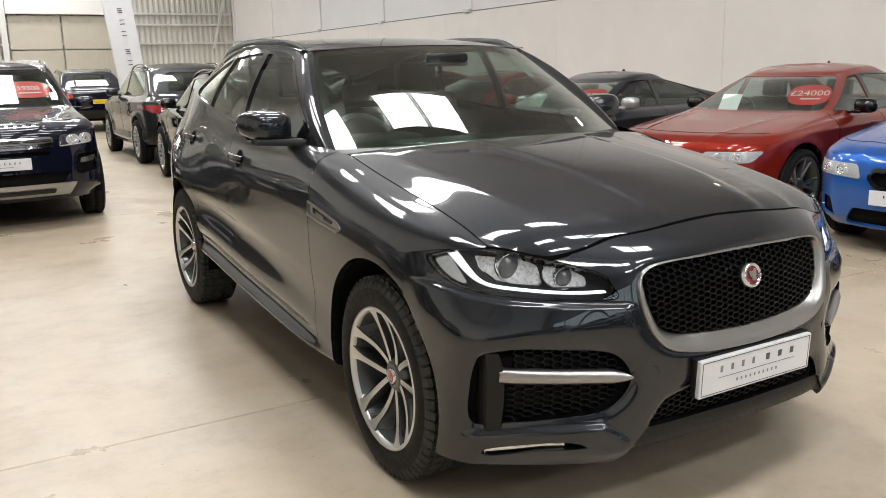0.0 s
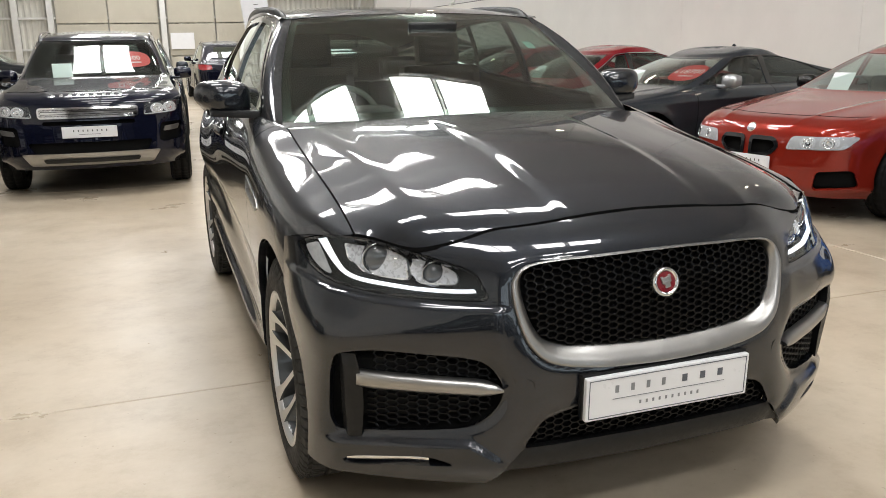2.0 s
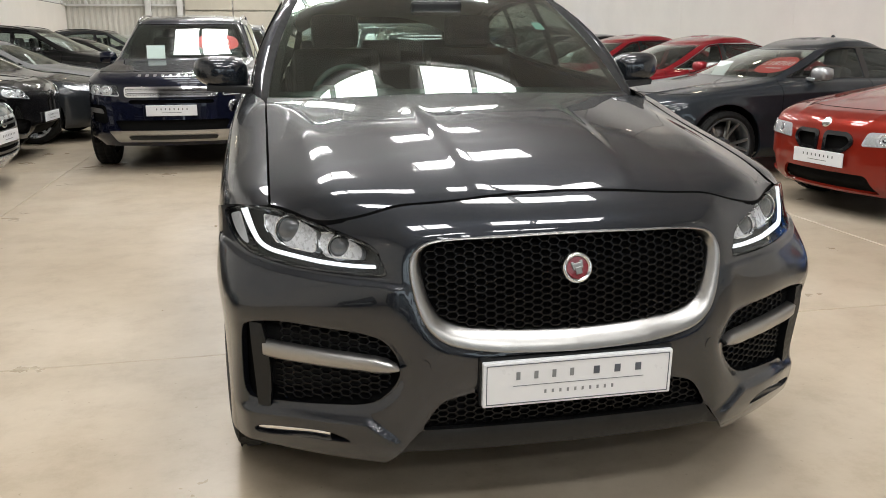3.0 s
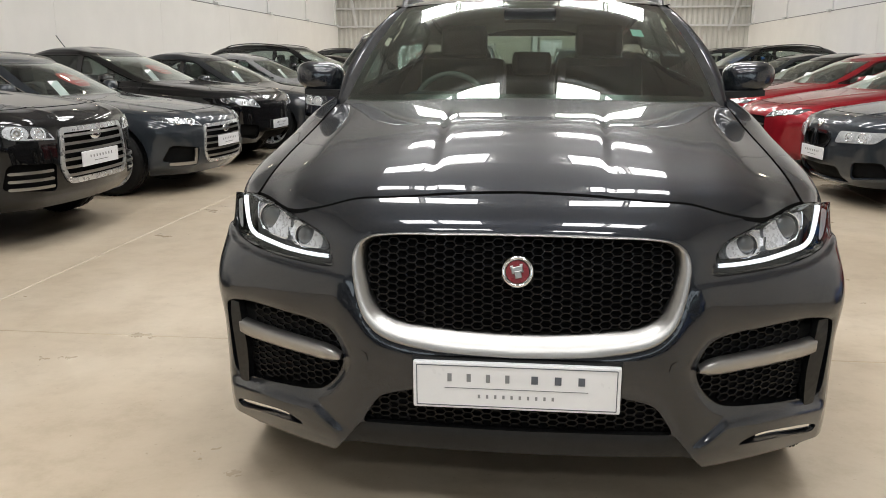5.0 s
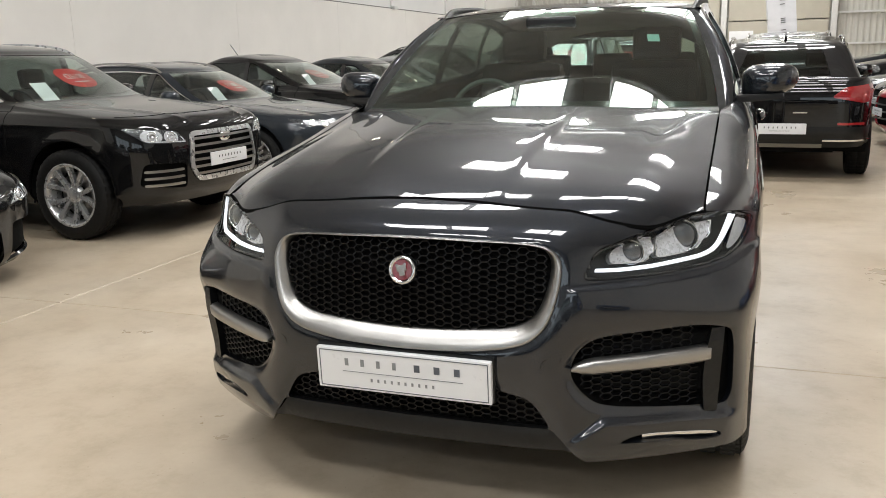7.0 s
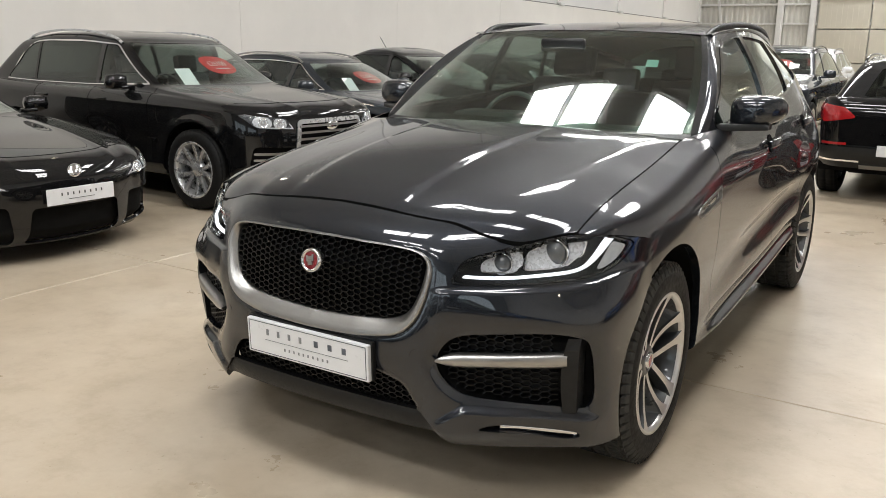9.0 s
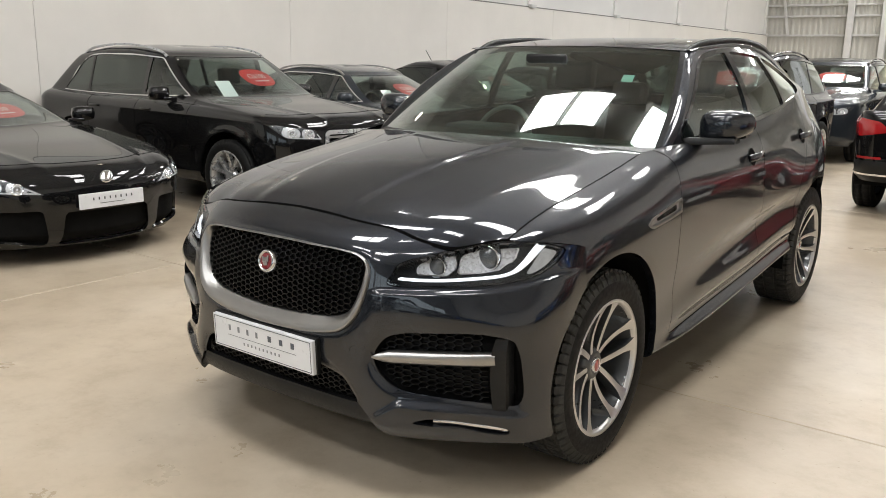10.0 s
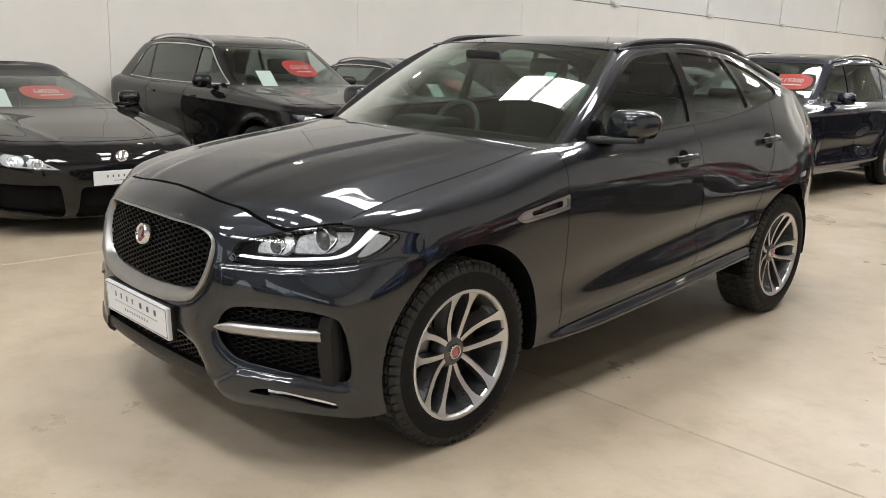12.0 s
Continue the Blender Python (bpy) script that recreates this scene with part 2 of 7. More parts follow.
def clip_grid(p, fields=(), nrm=None, off=0.0, flip=False):
    """The part of a grid of points where every field is positive. Gives points, normals, faces and the cut edges of each field."""
    nrm = grid_normals(p) if nrm is None else nrm
    if flip:
        nrm = -nrm
    p = p + off * nrm
    nu, nv = p.shape[:2]
    fl = [np.asarray(f, float) for f in fields]
    data = np.concatenate([p.reshape(-1, 3), nrm.reshape(-1, 3)] + [f.reshape(-1, 1) for f in fl], 1)
    pts, nos, faces, rims, index = [], [], [], [[] for _ in fl], {}

    def vid(v):
        k = (round(v[0], 5), round(v[1], 5), round(v[2], 5))
        if k not in index:
            index[k] = len(pts)
            pts.append(v[:3])
            nos.append(v[3:6])
        return index[k]

    nf = len(fl)
    most = [f for f in fl]
    corners = lambda g: np.stack([g[:-1, :-1], g[1:, :-1], g[1:, 1:], g[:-1, 1:]])
    live = np.ones((nu - 1, nv - 1), bool)
    for f in fl:
        live &= corners(f).max(0) > 0
    for i in np.nonzero(live.any(1))[0].tolist():
        for j in np.nonzero(live[i])[0].tolist():
            q = (i * nv + j, (i + 1) * nv + j, (i + 1) * nv + j + 1, i * nv + j + 1)
            poly = [data[k] for k in q]
            cutters = [k for k in range(nf) if min(most[k][i, j], most[k][i + 1, j], most[k][i + 1, j + 1], most[k][i, j + 1]) <= 0]
            for k in cutters:
                res, c = [], 6 + k
                for a, b in zip(poly, poly[1:] + poly[:1]):
                    if a[c] > 0:
                        res.append(a)
                    if (a[c] > 0) != (b[c] > 0):
                        s = a[c] / (a[c] - b[c])
                        x = a + s * (b - a)
                        x[c] = 0.0
                        res.append(x)
                poly = res
                if not poly:
                    break
            if len(poly) < 3:
                continue
            ids = []
            for v in poly:
                d = vid(v)
                if not ids or ids[-1] != d:
                    ids.append(d)
            if ids[0] == ids[-1]:
                ids.pop()
            if len(ids) < 3 or len(set(ids)) < len(ids):
                continue
            if flip:
                ids = ids[::-1]
                poly = poly[::-1]
            faces.append(ids)
            for k in cutters:
                on = [vid(v) for v in poly if abs(v[6 + k]) < 1e-12]
                on = [o for n, o in enumerate(on) if o not in on[:n]]
                if len(on) == 2:
                    a, b = on
                    ia, ib = ids.index(a), ids.index(b)
                    rims[k].append((a, b) if (ib - ia) % len(ids) == 1 else (b, a))
    return np.array(pts).reshape(-1, 3), np.array(nos).reshape(-1, 3), faces, rims


def add_rim(pts, nos, faces, rim, way, flat=True):
    """Turns a cut edge inwards by the vector way (or minus a length along the normals): gives the panel its thickness."""
    pts, nos, faces = list(pts), list(nos), list(faces)
    made = {}

    def inner(i):
        if i not in made:
            made[i] = (len(pts), len(pts) + 1)
            w = np.asarray(way, float) if np.ndim(way) else -way * np.asarray(nos[i])
            pts.append(np.array(pts[i]))
            pts.append(np.array(pts[i]) + w)
            nos.append(nos[i])
            nos.append(nos[i])
        return made[i]

    for a, b in rim:
        (a0, a1), (b0, b1) = inner(a), inner(b)
        e, w = np.array(pts[b0]) - np.array(pts[a0]), np.array(pts[a1]) - np.array(pts[a0])
        n = np.cross(w, e)
        n = n / max(np.linalg.norm(n), 1e-9)
        for i in (a0, a1, b0, b1):
            nos[i] = n
        faces.append((b0, a0, a1, b1))
    return pts, nos, faces


def grid_faces(nu, nv, close_u=False):
    return [(i * nv + j, (i + 1) % nu * nv + j, (i + 1) % nu * nv + j + 1, i * nv + j + 1) for i in range(nu if close_u else nu - 1) for j in range(nv - 1)]


def poly_sdf(poly, x, y):
    """Signed distance to a closed outline: positive inside."""
    p = np.asarray(poly, float)
    best, inside = np.full(np.shape(x), 1e9), np.zeros(np.shape(x), bool)
    for (x0, y0), (x1, y1) in zip(p, np.roll(p, -1, 0)):
        ex, ey = x1 - x0, y1 - y0
        wx, wy = x - x0, y - y0
        t = np.clip((wx * ex + wy * ey) / max(ex * ex + ey * ey, 1e-12), 0, 1)
        best = np.minimum(best, np.hypot(wx - t * ex, wy - t * ey))
        c = ((y0 <= y) != (y1 <= y)) & (wx * ey * np.sign(y1 - y0) < wy * ex * np.sign(y1 - y0))
        inside ^= c
    return np.where(inside, best, -best)


def rounded(corners, radius, steps=5):
    """A closed outline with its corners rounded. radius: one, or one for each corner."""
    c = [np.array(p, float) for p in corners]
    out = []
    for k, p in enumerate(c):
        r = radius[k] if np.ndim(radius) else radius
        a, b = c[k - 1] - p, c[(k + 1) % len(c)] - p
        la, lb = np.linalg.norm(a), np.linalg.norm(b)
        r = min(r, la * 0.49, lb * 0.49)
        for s in np.linspace(0, 1, steps):
            out.append((1 - s) ** 2 * (p + a / la * r) + 2 * s * (1 - s) * p + s * s * (p + b / lb * r))
    return np.array(out)


def lathe(profile, n=48, axis="x", a0=0.0):
    """Turns a profile of (along, radius) about the x axis. Gives points and faces."""
    pr = np.array(profile, float)
    ang = a0 + np.arange(n) * 2 * math.pi / n
    p = np.stack([np.broadcast_to(pr[:, 0], (n, len(pr))), np.cos(ang)[:, None] * pr[:, 1], np.sin(ang)[:, None] * pr[:, 1]], -1)
    return p.reshape(-1, 3), grid_faces(n, len(pr), True)


def sweep(path, section, closed=False, up=(0, 0, 1)):
    """A section of (side, up) points carried along a path."""
    p = np.array(path, float)
    n = len(p)
    t = np.roll(p, -1, 0) - np.roll(p, 1, 0) if closed else np.gradient(p, axis=0)
    t /= np.linalg.norm(t, axis=1, keepdims=True)
    s = np.cross(t, up)
    s /= np.maximum(np.linalg.norm(s, axis=1, keepdims=True), 1e-9)
    u = np.cross(s, t)
    sec = np.array(section, float)
    sec = np.vstack([sec, sec[:1]])
    pts = p[:, None] + sec[None, :, :1] * s[:, None] + sec[None, :, 1:] * u[:, None]
    return pts.reshape(-1, 3), grid_faces(n, len(sec), closed)


def join(*meshes):
    pts, faces = [], []
    for p, f in meshes:
        k = len(pts)
        pts += list(p)
        faces += [[i + k for i in q] for q in f]
    return pts, faces


def circle_section(r, n=8):
    return [(r * math.cos(a), r * math.sin(a)) for a in np.arange(n) * 2 * math.pi / n]


def text_part(name, words, size, material, parent, m, squeeze=1.0, label="", depth=0.0006):
    """Lettering in the built-in font as a thin mesh, centred at m (its face looks along m's z)."""
    cu = bpy.data.curves.new(name, "FONT")
    cu.body, cu.size, cu.align_x, cu.align_y, cu.extrude = words, size, "CENTER", "CENTER", depth
    cu.resolution_u = 3
    tmp = new(name + "_tmp", cu)
    bpy.context.view_layer.update()
    me = bpy.data.meshes.new_from_object(tmp.evaluated_get(bpy.context.evaluated_depsgraph_get()))
    bpy.data.objects.remove(tmp)
    me.materials.clear()
    me.materials.append(material)
    ob = new(name, me)
    ob.parent = parent
    ob.matrix_basis = m @ Matrix.Diagonal((squeeze, 1, 1, 1))
    if label:
        ob["label"] = label
    return ob


# ---- the hall ----
WALL_L, WALL_R0, WALL_R1, END_Y, BACK_Y, ROOF_Z = -8.0, 8.4, 8.1, 31.5, -14.0, 7.2


def right_wall(y):
    return WALL_R0 + (WALL_R1 - WALL_R0) * y / END_Y


def ledge_z(y):
    return 2.73 - 0.004 * y


def build_floor():
    base = mesh_object("floor", [(-9, -15, -0.02), (9.6, -15, -0.02), (9.6, 33, -0.02), (-9, 33, -0.02)], [(0, 1, 2, 3)], M_JOINT, None, smooth=False)
    tagged(base, "polished warm tan concrete showroom floor with thin sawn joints", "floor", kind="structure")
    xs, ys = [-9, -2.96, 3.3, 9.6], [-15, -11.2, -5.2, 0.835, 6.9, 12.9, 18.9, 24.9, 33]
    g = 0.004
    for i in range(3):
        for j in range(len(ys) - 1):
            x0, x1, y0, y1 = xs[i] + g, xs[i + 1] - g, ys[j] + g, ys[j + 1] - g
            e = 0.004
            v = [(x0, y0, -0.019), (x1, y0, -0.019), (x1, y1, -0.019), (x0, y1, -0.019), (x0, y0, -e), (x1, y0, -e), (x1, y1, -e), (x0, y1, -e), (x0 + e, y0 + e, 0), (x1 - e, y0 + e, 0), (x1 - e, y1 - e, 0), (x0 + e, y1 - e, 0)]
            f = [(8, 9, 10, 11)] + [(a + k, (k + 1) % 4 + a, (k + 1) % 4 + a + 4, k + a + 4) for a in (0, 4) for k in range(4)]
            mesh_object("floor_slab", v, f, M_FLOOR, base, smooth=False)


def wall_panel_run(name, label, side, x_of):
    """A long side wall: thick lower wall with tall joints, a ledge along its top and a lining set back above it."""
    root = thing(name, label, "wall", kind="structure")
    ys = np.linspace(BACK_Y, END_Y, 12)
    for y0, y1 in zip(ys[:-1], ys[1:]):
        g = 0.003
        a, b = y0 + g, y1 - g
        xa, xb = x_of(a), x_of(b)
        za, zb = ledge_z(a), ledge_z(b)
        t = 0.25 * side
        v = [(xa, a, 0), (xb, b, 0), (xb, b, zb), (xa, a, za), (xa + t, a, 0), (xb + t, b, 0), (xb + t, b, zb), (xa + t, a, za)]
        f = [(0, 1, 2, 3), (4, 5, 6, 7), (3, 2, 6, 7), (0, 1, 5, 4), (0, 3, 7, 4), (1, 2, 6, 5)]
        mesh_object("wall_panel", v, f, M_WALL, root, smooth=False)
    y0, y1 = BACK_Y, END_Y
    # a dark grey strip is put in for the shade of the ledge gap
    for zoff, h, ins, out, mat_, nm in ((0.002, 0.02, -0.006, 0.25, M_LEDGE, "ledge_gap_shade"), (0.022, ROOF_Z + 0.2, 0.06, 0.25, M_WALL_UP, "upper_lining")):
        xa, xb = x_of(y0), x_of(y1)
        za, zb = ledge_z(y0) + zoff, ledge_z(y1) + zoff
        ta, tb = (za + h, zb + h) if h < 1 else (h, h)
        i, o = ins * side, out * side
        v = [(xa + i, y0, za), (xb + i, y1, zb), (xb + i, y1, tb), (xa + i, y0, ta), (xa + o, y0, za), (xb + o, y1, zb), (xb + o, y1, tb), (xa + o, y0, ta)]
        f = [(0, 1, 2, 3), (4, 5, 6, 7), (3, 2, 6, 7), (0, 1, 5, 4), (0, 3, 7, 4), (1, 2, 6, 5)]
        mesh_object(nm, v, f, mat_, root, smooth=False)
    for k, y in enumerate(np.arange(-8.0, 31, 4.3)):
        y = float(y) + 0.45
        bm = bmesh.new()
        add_box(bm, (x_of(y) - 0.03 * side, y, ledge_z(y) + 0.03), (0.10, 0.22, 0.07), bevel=0.01)
        part("ledge_bracket", bm, M_STEEL, root)
        bm = bmesh.new()
        add_box(bm, (x_of(y) + 0.045 * side, y, (ledge_z(y) + ROOF_Z) / 2), (0.06, 0.16, ROOF_Z - ledge_z(y) - 0.1), bevel=0.008)
        part("wall_stanchion", bm, M_WALL_UP, root)
    return root


def corrugated(x0, x1, z0, z1, y, pitch=0.2, depth=0.035):
    n = int((x1 - x0) / pitch * 6)
    xs = np.linspace(x0, x1, n)
    ph = (xs - x0) / pitch % 1
    d = np.clip(np.abs(ph - 0.5) * 6 - 1, 0, 1) * depth
    v = [(x, y - e, z) for z in (z0, z1) for x, e in zip(xs, d)]
    f = [(i, i + 1, n + i + 1, n + i) for i in range(n - 1)]
    return v, f


def build_end_wall():
    root = thing("wall_end", "pale corrugated sheet end wall with steel rails and tall beige shutter doors", "wall", kind="structure")
    y = END_Y
    v, f = corrugated(-8.3, 8.3, 0, ROOF_Z + 0.2, y)
    mesh_object("cladding_sheet", v, f, M_CLAD, root, smooth=False)
    box_part("wall_backing", (0, y + 0.12, ROOF_Z / 2), (17, 0.15, ROOF_Z + 0.4), M_CLAD, root)
    for z in (1.5, 2.6, 3.3, 3.7, 4.6, 5.5):
        box_part("steel_rail", (0, y - 0.10, z), (16.2, 0.10, 0.07), M_STEEL, root, 0.008)
    for x in (-5.05, -3.9, -0.06, 3.72):
        box_part("steel_column", (x, y - 0.22, ROOF_Z / 2), (0.20, 0.24, ROOF_Z), M_STEEL, root, 0.01)
    for a, b in (((7.3, 2.4), (8.0, 4.9)), ((-7.8, 6.0), (-7.2, 2.6))):
        d = Vector((b[0] - a[0], 0, b[1] - a[1]))
        rot = Matrix.Rotation(math.atan2(d.x, d.z), 4, "Y")
        box_part("diagonal_brace", ((a[0] + b[0]) / 2, y - 0.2, (a[1] + b[1]) / 2), (0.09, 0.06, d.length), M_STEEL, root, 0.006, rot=rot)
    for x0, x1 in ((-3.75, -0.2), (0.08, 3.58)):
        for k in range(2):
            a, b = x0 + k * (x1 - x0) / 2, x0 + (k + 1) * (x1 - x0) / 2
            for z0, z1 in ((0.0, 1.2), (1.2, 2.4), (2.4, 3.62)):
                bm = bmesh.new()
                add_box(bm, ((a + b) / 2, y - 0.16, (z0 + z1) / 2), (b - a - 0.05, 0.05, z1 - z0 - 0.04), bevel=0.01)
                for r in range(10):
                    add_box(bm, (a + (r + 0.5) * (b - a) / 10, y - 0.19, (z0 + z1) / 2), (0.05, 0.012, z1 - z0 - 0.1))
                part("shutter_panel", bm, M_SHUTTER, root)
        box_part("shutter_header", ((x0 + x1) / 2, y - 0.2, 3.95), (x1 - x0 + 0.05, 0.3, 0.62), M_WALL_UP, root, 0.01)
    box_part("wall_notice", (0.58, y - 0.24, 1.75), (0.85, 0.03, 0.6), M_PAPER, root, 0.004)
    box_part("floor_kerb", (0, y - 0.12, 0.12), (16.0, 0.06, 0.24), M_WALL_UP, root, 0.005)


def build_back_wall():
    root = thing("wall_back", "grey wall with tall glazed shopfront panes", "wall", kind="structure")
    y = BACK_Y
    box_part("wall_panel", (0, y - 0.15, 5.4), (18.5, 0.3, 3.9), M_BACKWALL, root)
    for x, w in ((-8.0, 2.6), (8.2, 2.6), (0, 1.4)):
        box_part("wall_panel", (x, y - 0.15, 1.72), (w, 0.3, 3.44), M_BACKWALL, root)
    for s in (-1, 1):
        x0, x1 = (0.7, 6.9) if s > 0 else (-6.7, -0.7)
        n = 4
        for k in range(n + 1):
            box_part("mullion", (x0 + (x1 - x0) * k / n, y - 0.1, 1.72), (0.09, 0.14, 3.44), M_PLASTIC, root, 0.006)
        for z in (0.05, 1.2, 3.4):
            box_part("transom", ((x0 + x1) / 2, y - 0.1, z), (x1 - x0, 0.12, 0.08), M_PLASTIC, root, 0.006)
    sky = mesh_object("backdrop", [(-9, y - 1.5, -0.5), (9, y - 1.5, -0.5), (9, y - 1.5, 5), (-9, y - 1.5, 5)], [(0, 1, 2, 3)], M_DAY, None, smooth=False)
    tagged(sky, "pale daylight outside the shopfront glazing", "backdrop", kind="structure")


LIGHT_COLUMNS = (-1.78, 1.68)
LIGHT_ROWS = np.arange(-11.5, 30.5, 4.55)


def build_ceiling():
    n = 240
    ys = np.linspace(BACK_Y - 0.4, END_Y + 0.4, n)
    d = np.clip(np.abs((ys / 0.333) % 1 - 0.5) * 6 - 1, 0, 1) * 0.035
    v = [(x, yy, ROOF_Z + e) for x in (-9, 9.6) for yy, e in zip(ys, d)]
    f = [(i, i + 1, n + i + 1, n + i) for i in range(n - 1)]
    ob = mesh_object("ceiling", v, f, M_ROOF, None, smooth=False)
    tagged(ob, "grey ribbed sheet roof lining of the hall", "ceiling", kind="structure")
    for k, y in enumerate(np.arange(-12.0, 31.0, 6.8)):
        beam = thing("roof_beam", "pale painted steel roof beam across the hall", "beam", kind="structure")
        bm = bmesh.new()
        for z, h, w in ((ROOF_Z - 0.06, 0.03, 0.2), (ROOF_Z - 0.26, 0.38, 0.025), (ROOF_Z - 0.46, 0.03, 0.2)):
            add_box(bm, (0.3, float(y), z), (17.0, w, h))
        part("beam_web", bm, M_STEEL, beam)


def build_lights():
    proto = thing("roof_light", "bright rectangular roof light panel in a slim white frame", "light", group="roof lights")
    w, l = 1.05, 1.10
    mesh_object("diffuser", [(-w / 2, -l / 2, 0), (w / 2, -l / 2, 0), (w / 2, l / 2, 0), (-w / 2, l / 2, 0)], [(3, 2, 1, 0)], M_SKYLIGHT, proto, smooth=False)
    bm = bmesh.new()
    for s in (-1, 1):
        add_box(bm, (s * (w / 2 + 0.02), 0, 0.0), (0.04, l + 0.08, 0.06))
        add_box(bm, (0, s * (l / 2 + 0.02), 0.0), (w, 0.04, 0.06))
    part("frame", bm, M_STEEL, proto)
    spots = [(x + s * 0.60, float(y)) for x in LIGHT_COLUMNS for y in LIGHT_ROWS for s in (-1, 1)]
    proto.matrix_basis = pose(*spots[0], ROOF_Z - 0.06)
    for x, y in spots[1:]:
        copy_thing(proto, pose(x, y, ROOF_Z - 0.06))



def build_wall_lamps():
    """Round warm lamps on short brackets along both side walls."""
    proto = thing("wall_lamp", "round warm wall lamp on a short steel bracket", "lamp", group="wall lamps")
    q, f = lathe([(0.0, 0.0005), (0.0, 0.115)], 28)
    mesh_object("lamp_glass", [(y, z, -x) for x, y, z in q], f, M_LAMP, proto, smooth=False)
    q, f = lathe([(-0.004, 0.116), (0.0, 0.125), (0.03, 0.125), (0.12, 0.06), (0.16, 0.03), (0.16, 0.0005)], 28)
    mesh_object("lamp_housing", [(y, z, x) for x, y, z in q], f, M_STEEL, proto)
    box_part("bracket", (0.34, 0, 0.13), (0.70, 0.03, 0.03), M_STEEL, proto, 0.004)
    spots = [(s, x, z, float(y)) for y in np.arange(-9.4, 30.0, 9.1) for s, x, z in ((-1, WALL_L + 0.62, 5.45), (1, right_wall(float(y) + 4.55) - 0.62, 5.75))]
    for k, (s, x, z, y) in enumerate(spots):
        m = pose(x, y + 4.55, z, 0, 0, 0 if s > 0 else 180)
        if k:
            copy_thing(proto, m)
        else:
            proto.matrix_basis = m


build_floor()
wall_panel_run("wall_left", "cream lined side wall with a ledge along its top", -1, lambda y: WALL_L)
wall_panel_run("wall_right", "cream lined side wall with faint scuffs and a ledge above", 1, right_wall)
build_end_wall()
build_back_wall()
build_ceiling()
build_lights()
build_wall_lamps()


# ---- cars round the hall ----
def wheel_meshes(r_tyre, r_rim, width, style, face, pocket):
    """Meshes of a wheel that turns about x, its outer face looking along +x: tyre, rim barrel, one spoke, hub, disc."""
    hw = width / 2
    pr = [(-hw * 0.80, r_rim - 0.012), (-hw * 0.97, r_rim + 0.03), (-hw, (r_tyre + r_rim) / 2), (-hw * 0.93, r_tyre - 0.028), (-hw * 0.80, r_tyre - 0.008)]
    for c in (-0.42, 0.0, 0.42):
        for s in (-0.045, -0.035, 0.035, 0.045):
            pr.append(((c + s) * hw * 1.6, r_tyre - (0.008 if abs(s) < 0.04 else 0.0)))
    pr += [(hw * 0.80, r_tyre - 0.008), (hw * 0.93, r_tyre - 0.028), (hw, (r_tyre + r_rim) / 2), (hw * 0.985, r_rim + 0.032), (hw * 0.93, r_rim + 0.012), (hw * 0.80, r_rim - 0.012)]
    n = 120
    p, f = lathe(pr, n)
    p = p.reshape(n, len(pr), 3)
    rad = np.hypot(p[..., 1], p[..., 2])
    cut = (np.arange(n) % 3 == 0)[:, None] & (rad > r_tyre - 0.03)
    k = np.where(cut, (rad - 0.006) / rad, 1.0)
    p[..., 1] *= k
    p[..., 2] *= k
    tyre = (p.reshape(-1, 3), f)
    rim = lathe([(hw * 0.90, r_rim + 0.014), (hw * 0.95, r_rim + 0.010), (hw * 0.93, r_rim - 0.004), (hw * 0.80, r_rim - 0.016), (hw * 0.2, r_rim - 0.035), (-hw * 0.8, r_rim - 0.03)], 64)
    disc = lathe([(-0.01, 0.07), (-0.01, r_rim * 0.72), (-0.03, r_rim * 0.72), (-0.03, 0.07)], 40)
    hub = lathe([(hw * 0.60, 0.001), (hw * 0.60, 0.055), (hw * 0.50, 0.075), (hw * 0.2, 0.085)], 32)
    if style == "twin":
        arms = [(math.radians(a), math.radians(b)) for k in range(5) for a, b in ((72 * k - 9, 72 * k - 19), (72 * k + 9, 72 * k + 19))]
        w0, w1 = 0.016, 0.021
    elif style == "fine":
        arms = [(math.radians(a), math.radians(b)) for k in range(5) for a, b in ((72 * k - 5, 72 * k - 13), (72 * k + 5, 72 * k + 13))]
        w0, w1 = 0.011, 0.013
    else:
        arms = [(2 * math.pi * k / 5, 2 * math.pi * k / 5) for k in range(5)]
        w0, w1 = 0.045, 0.055
    spokes = []
    for a0, a1 in arms:
        pts = []
        for s in np.linspace(0, 1, 6):
            r = 0.05 + (r_rim - 0.012 - 0.05) * s
            a = a0 + (a1 - a0) * s
            w = w0 + (w1 - w0) * s
            x = hw * (0.56 + 0.30 * s**1.6)
            c, t = np.array([0, math.cos(a), math.sin(a)]), np.array([0, -math.sin(a), math.cos(a)])
            for sx, sw in ((-0.045, -0.75), (-0.006, -1), (0, -0.85), (0, 0.85), (-0.006, 1), (-0.045, 0.75)):
                pts.append(c * r + t * w * sw + np.array([x + sx, 0, 0]))
        f = [(i * 6 + j, i * 6 + j + 1, i * 6 + j + 7, i * 6 + j + 6) for i in range(5) for j in range(5)]
        spokes.append((pts, f))
    return tyre, rim, disc, hub, join(*spokes), face, pocket


WHEEL_CACHE = {}


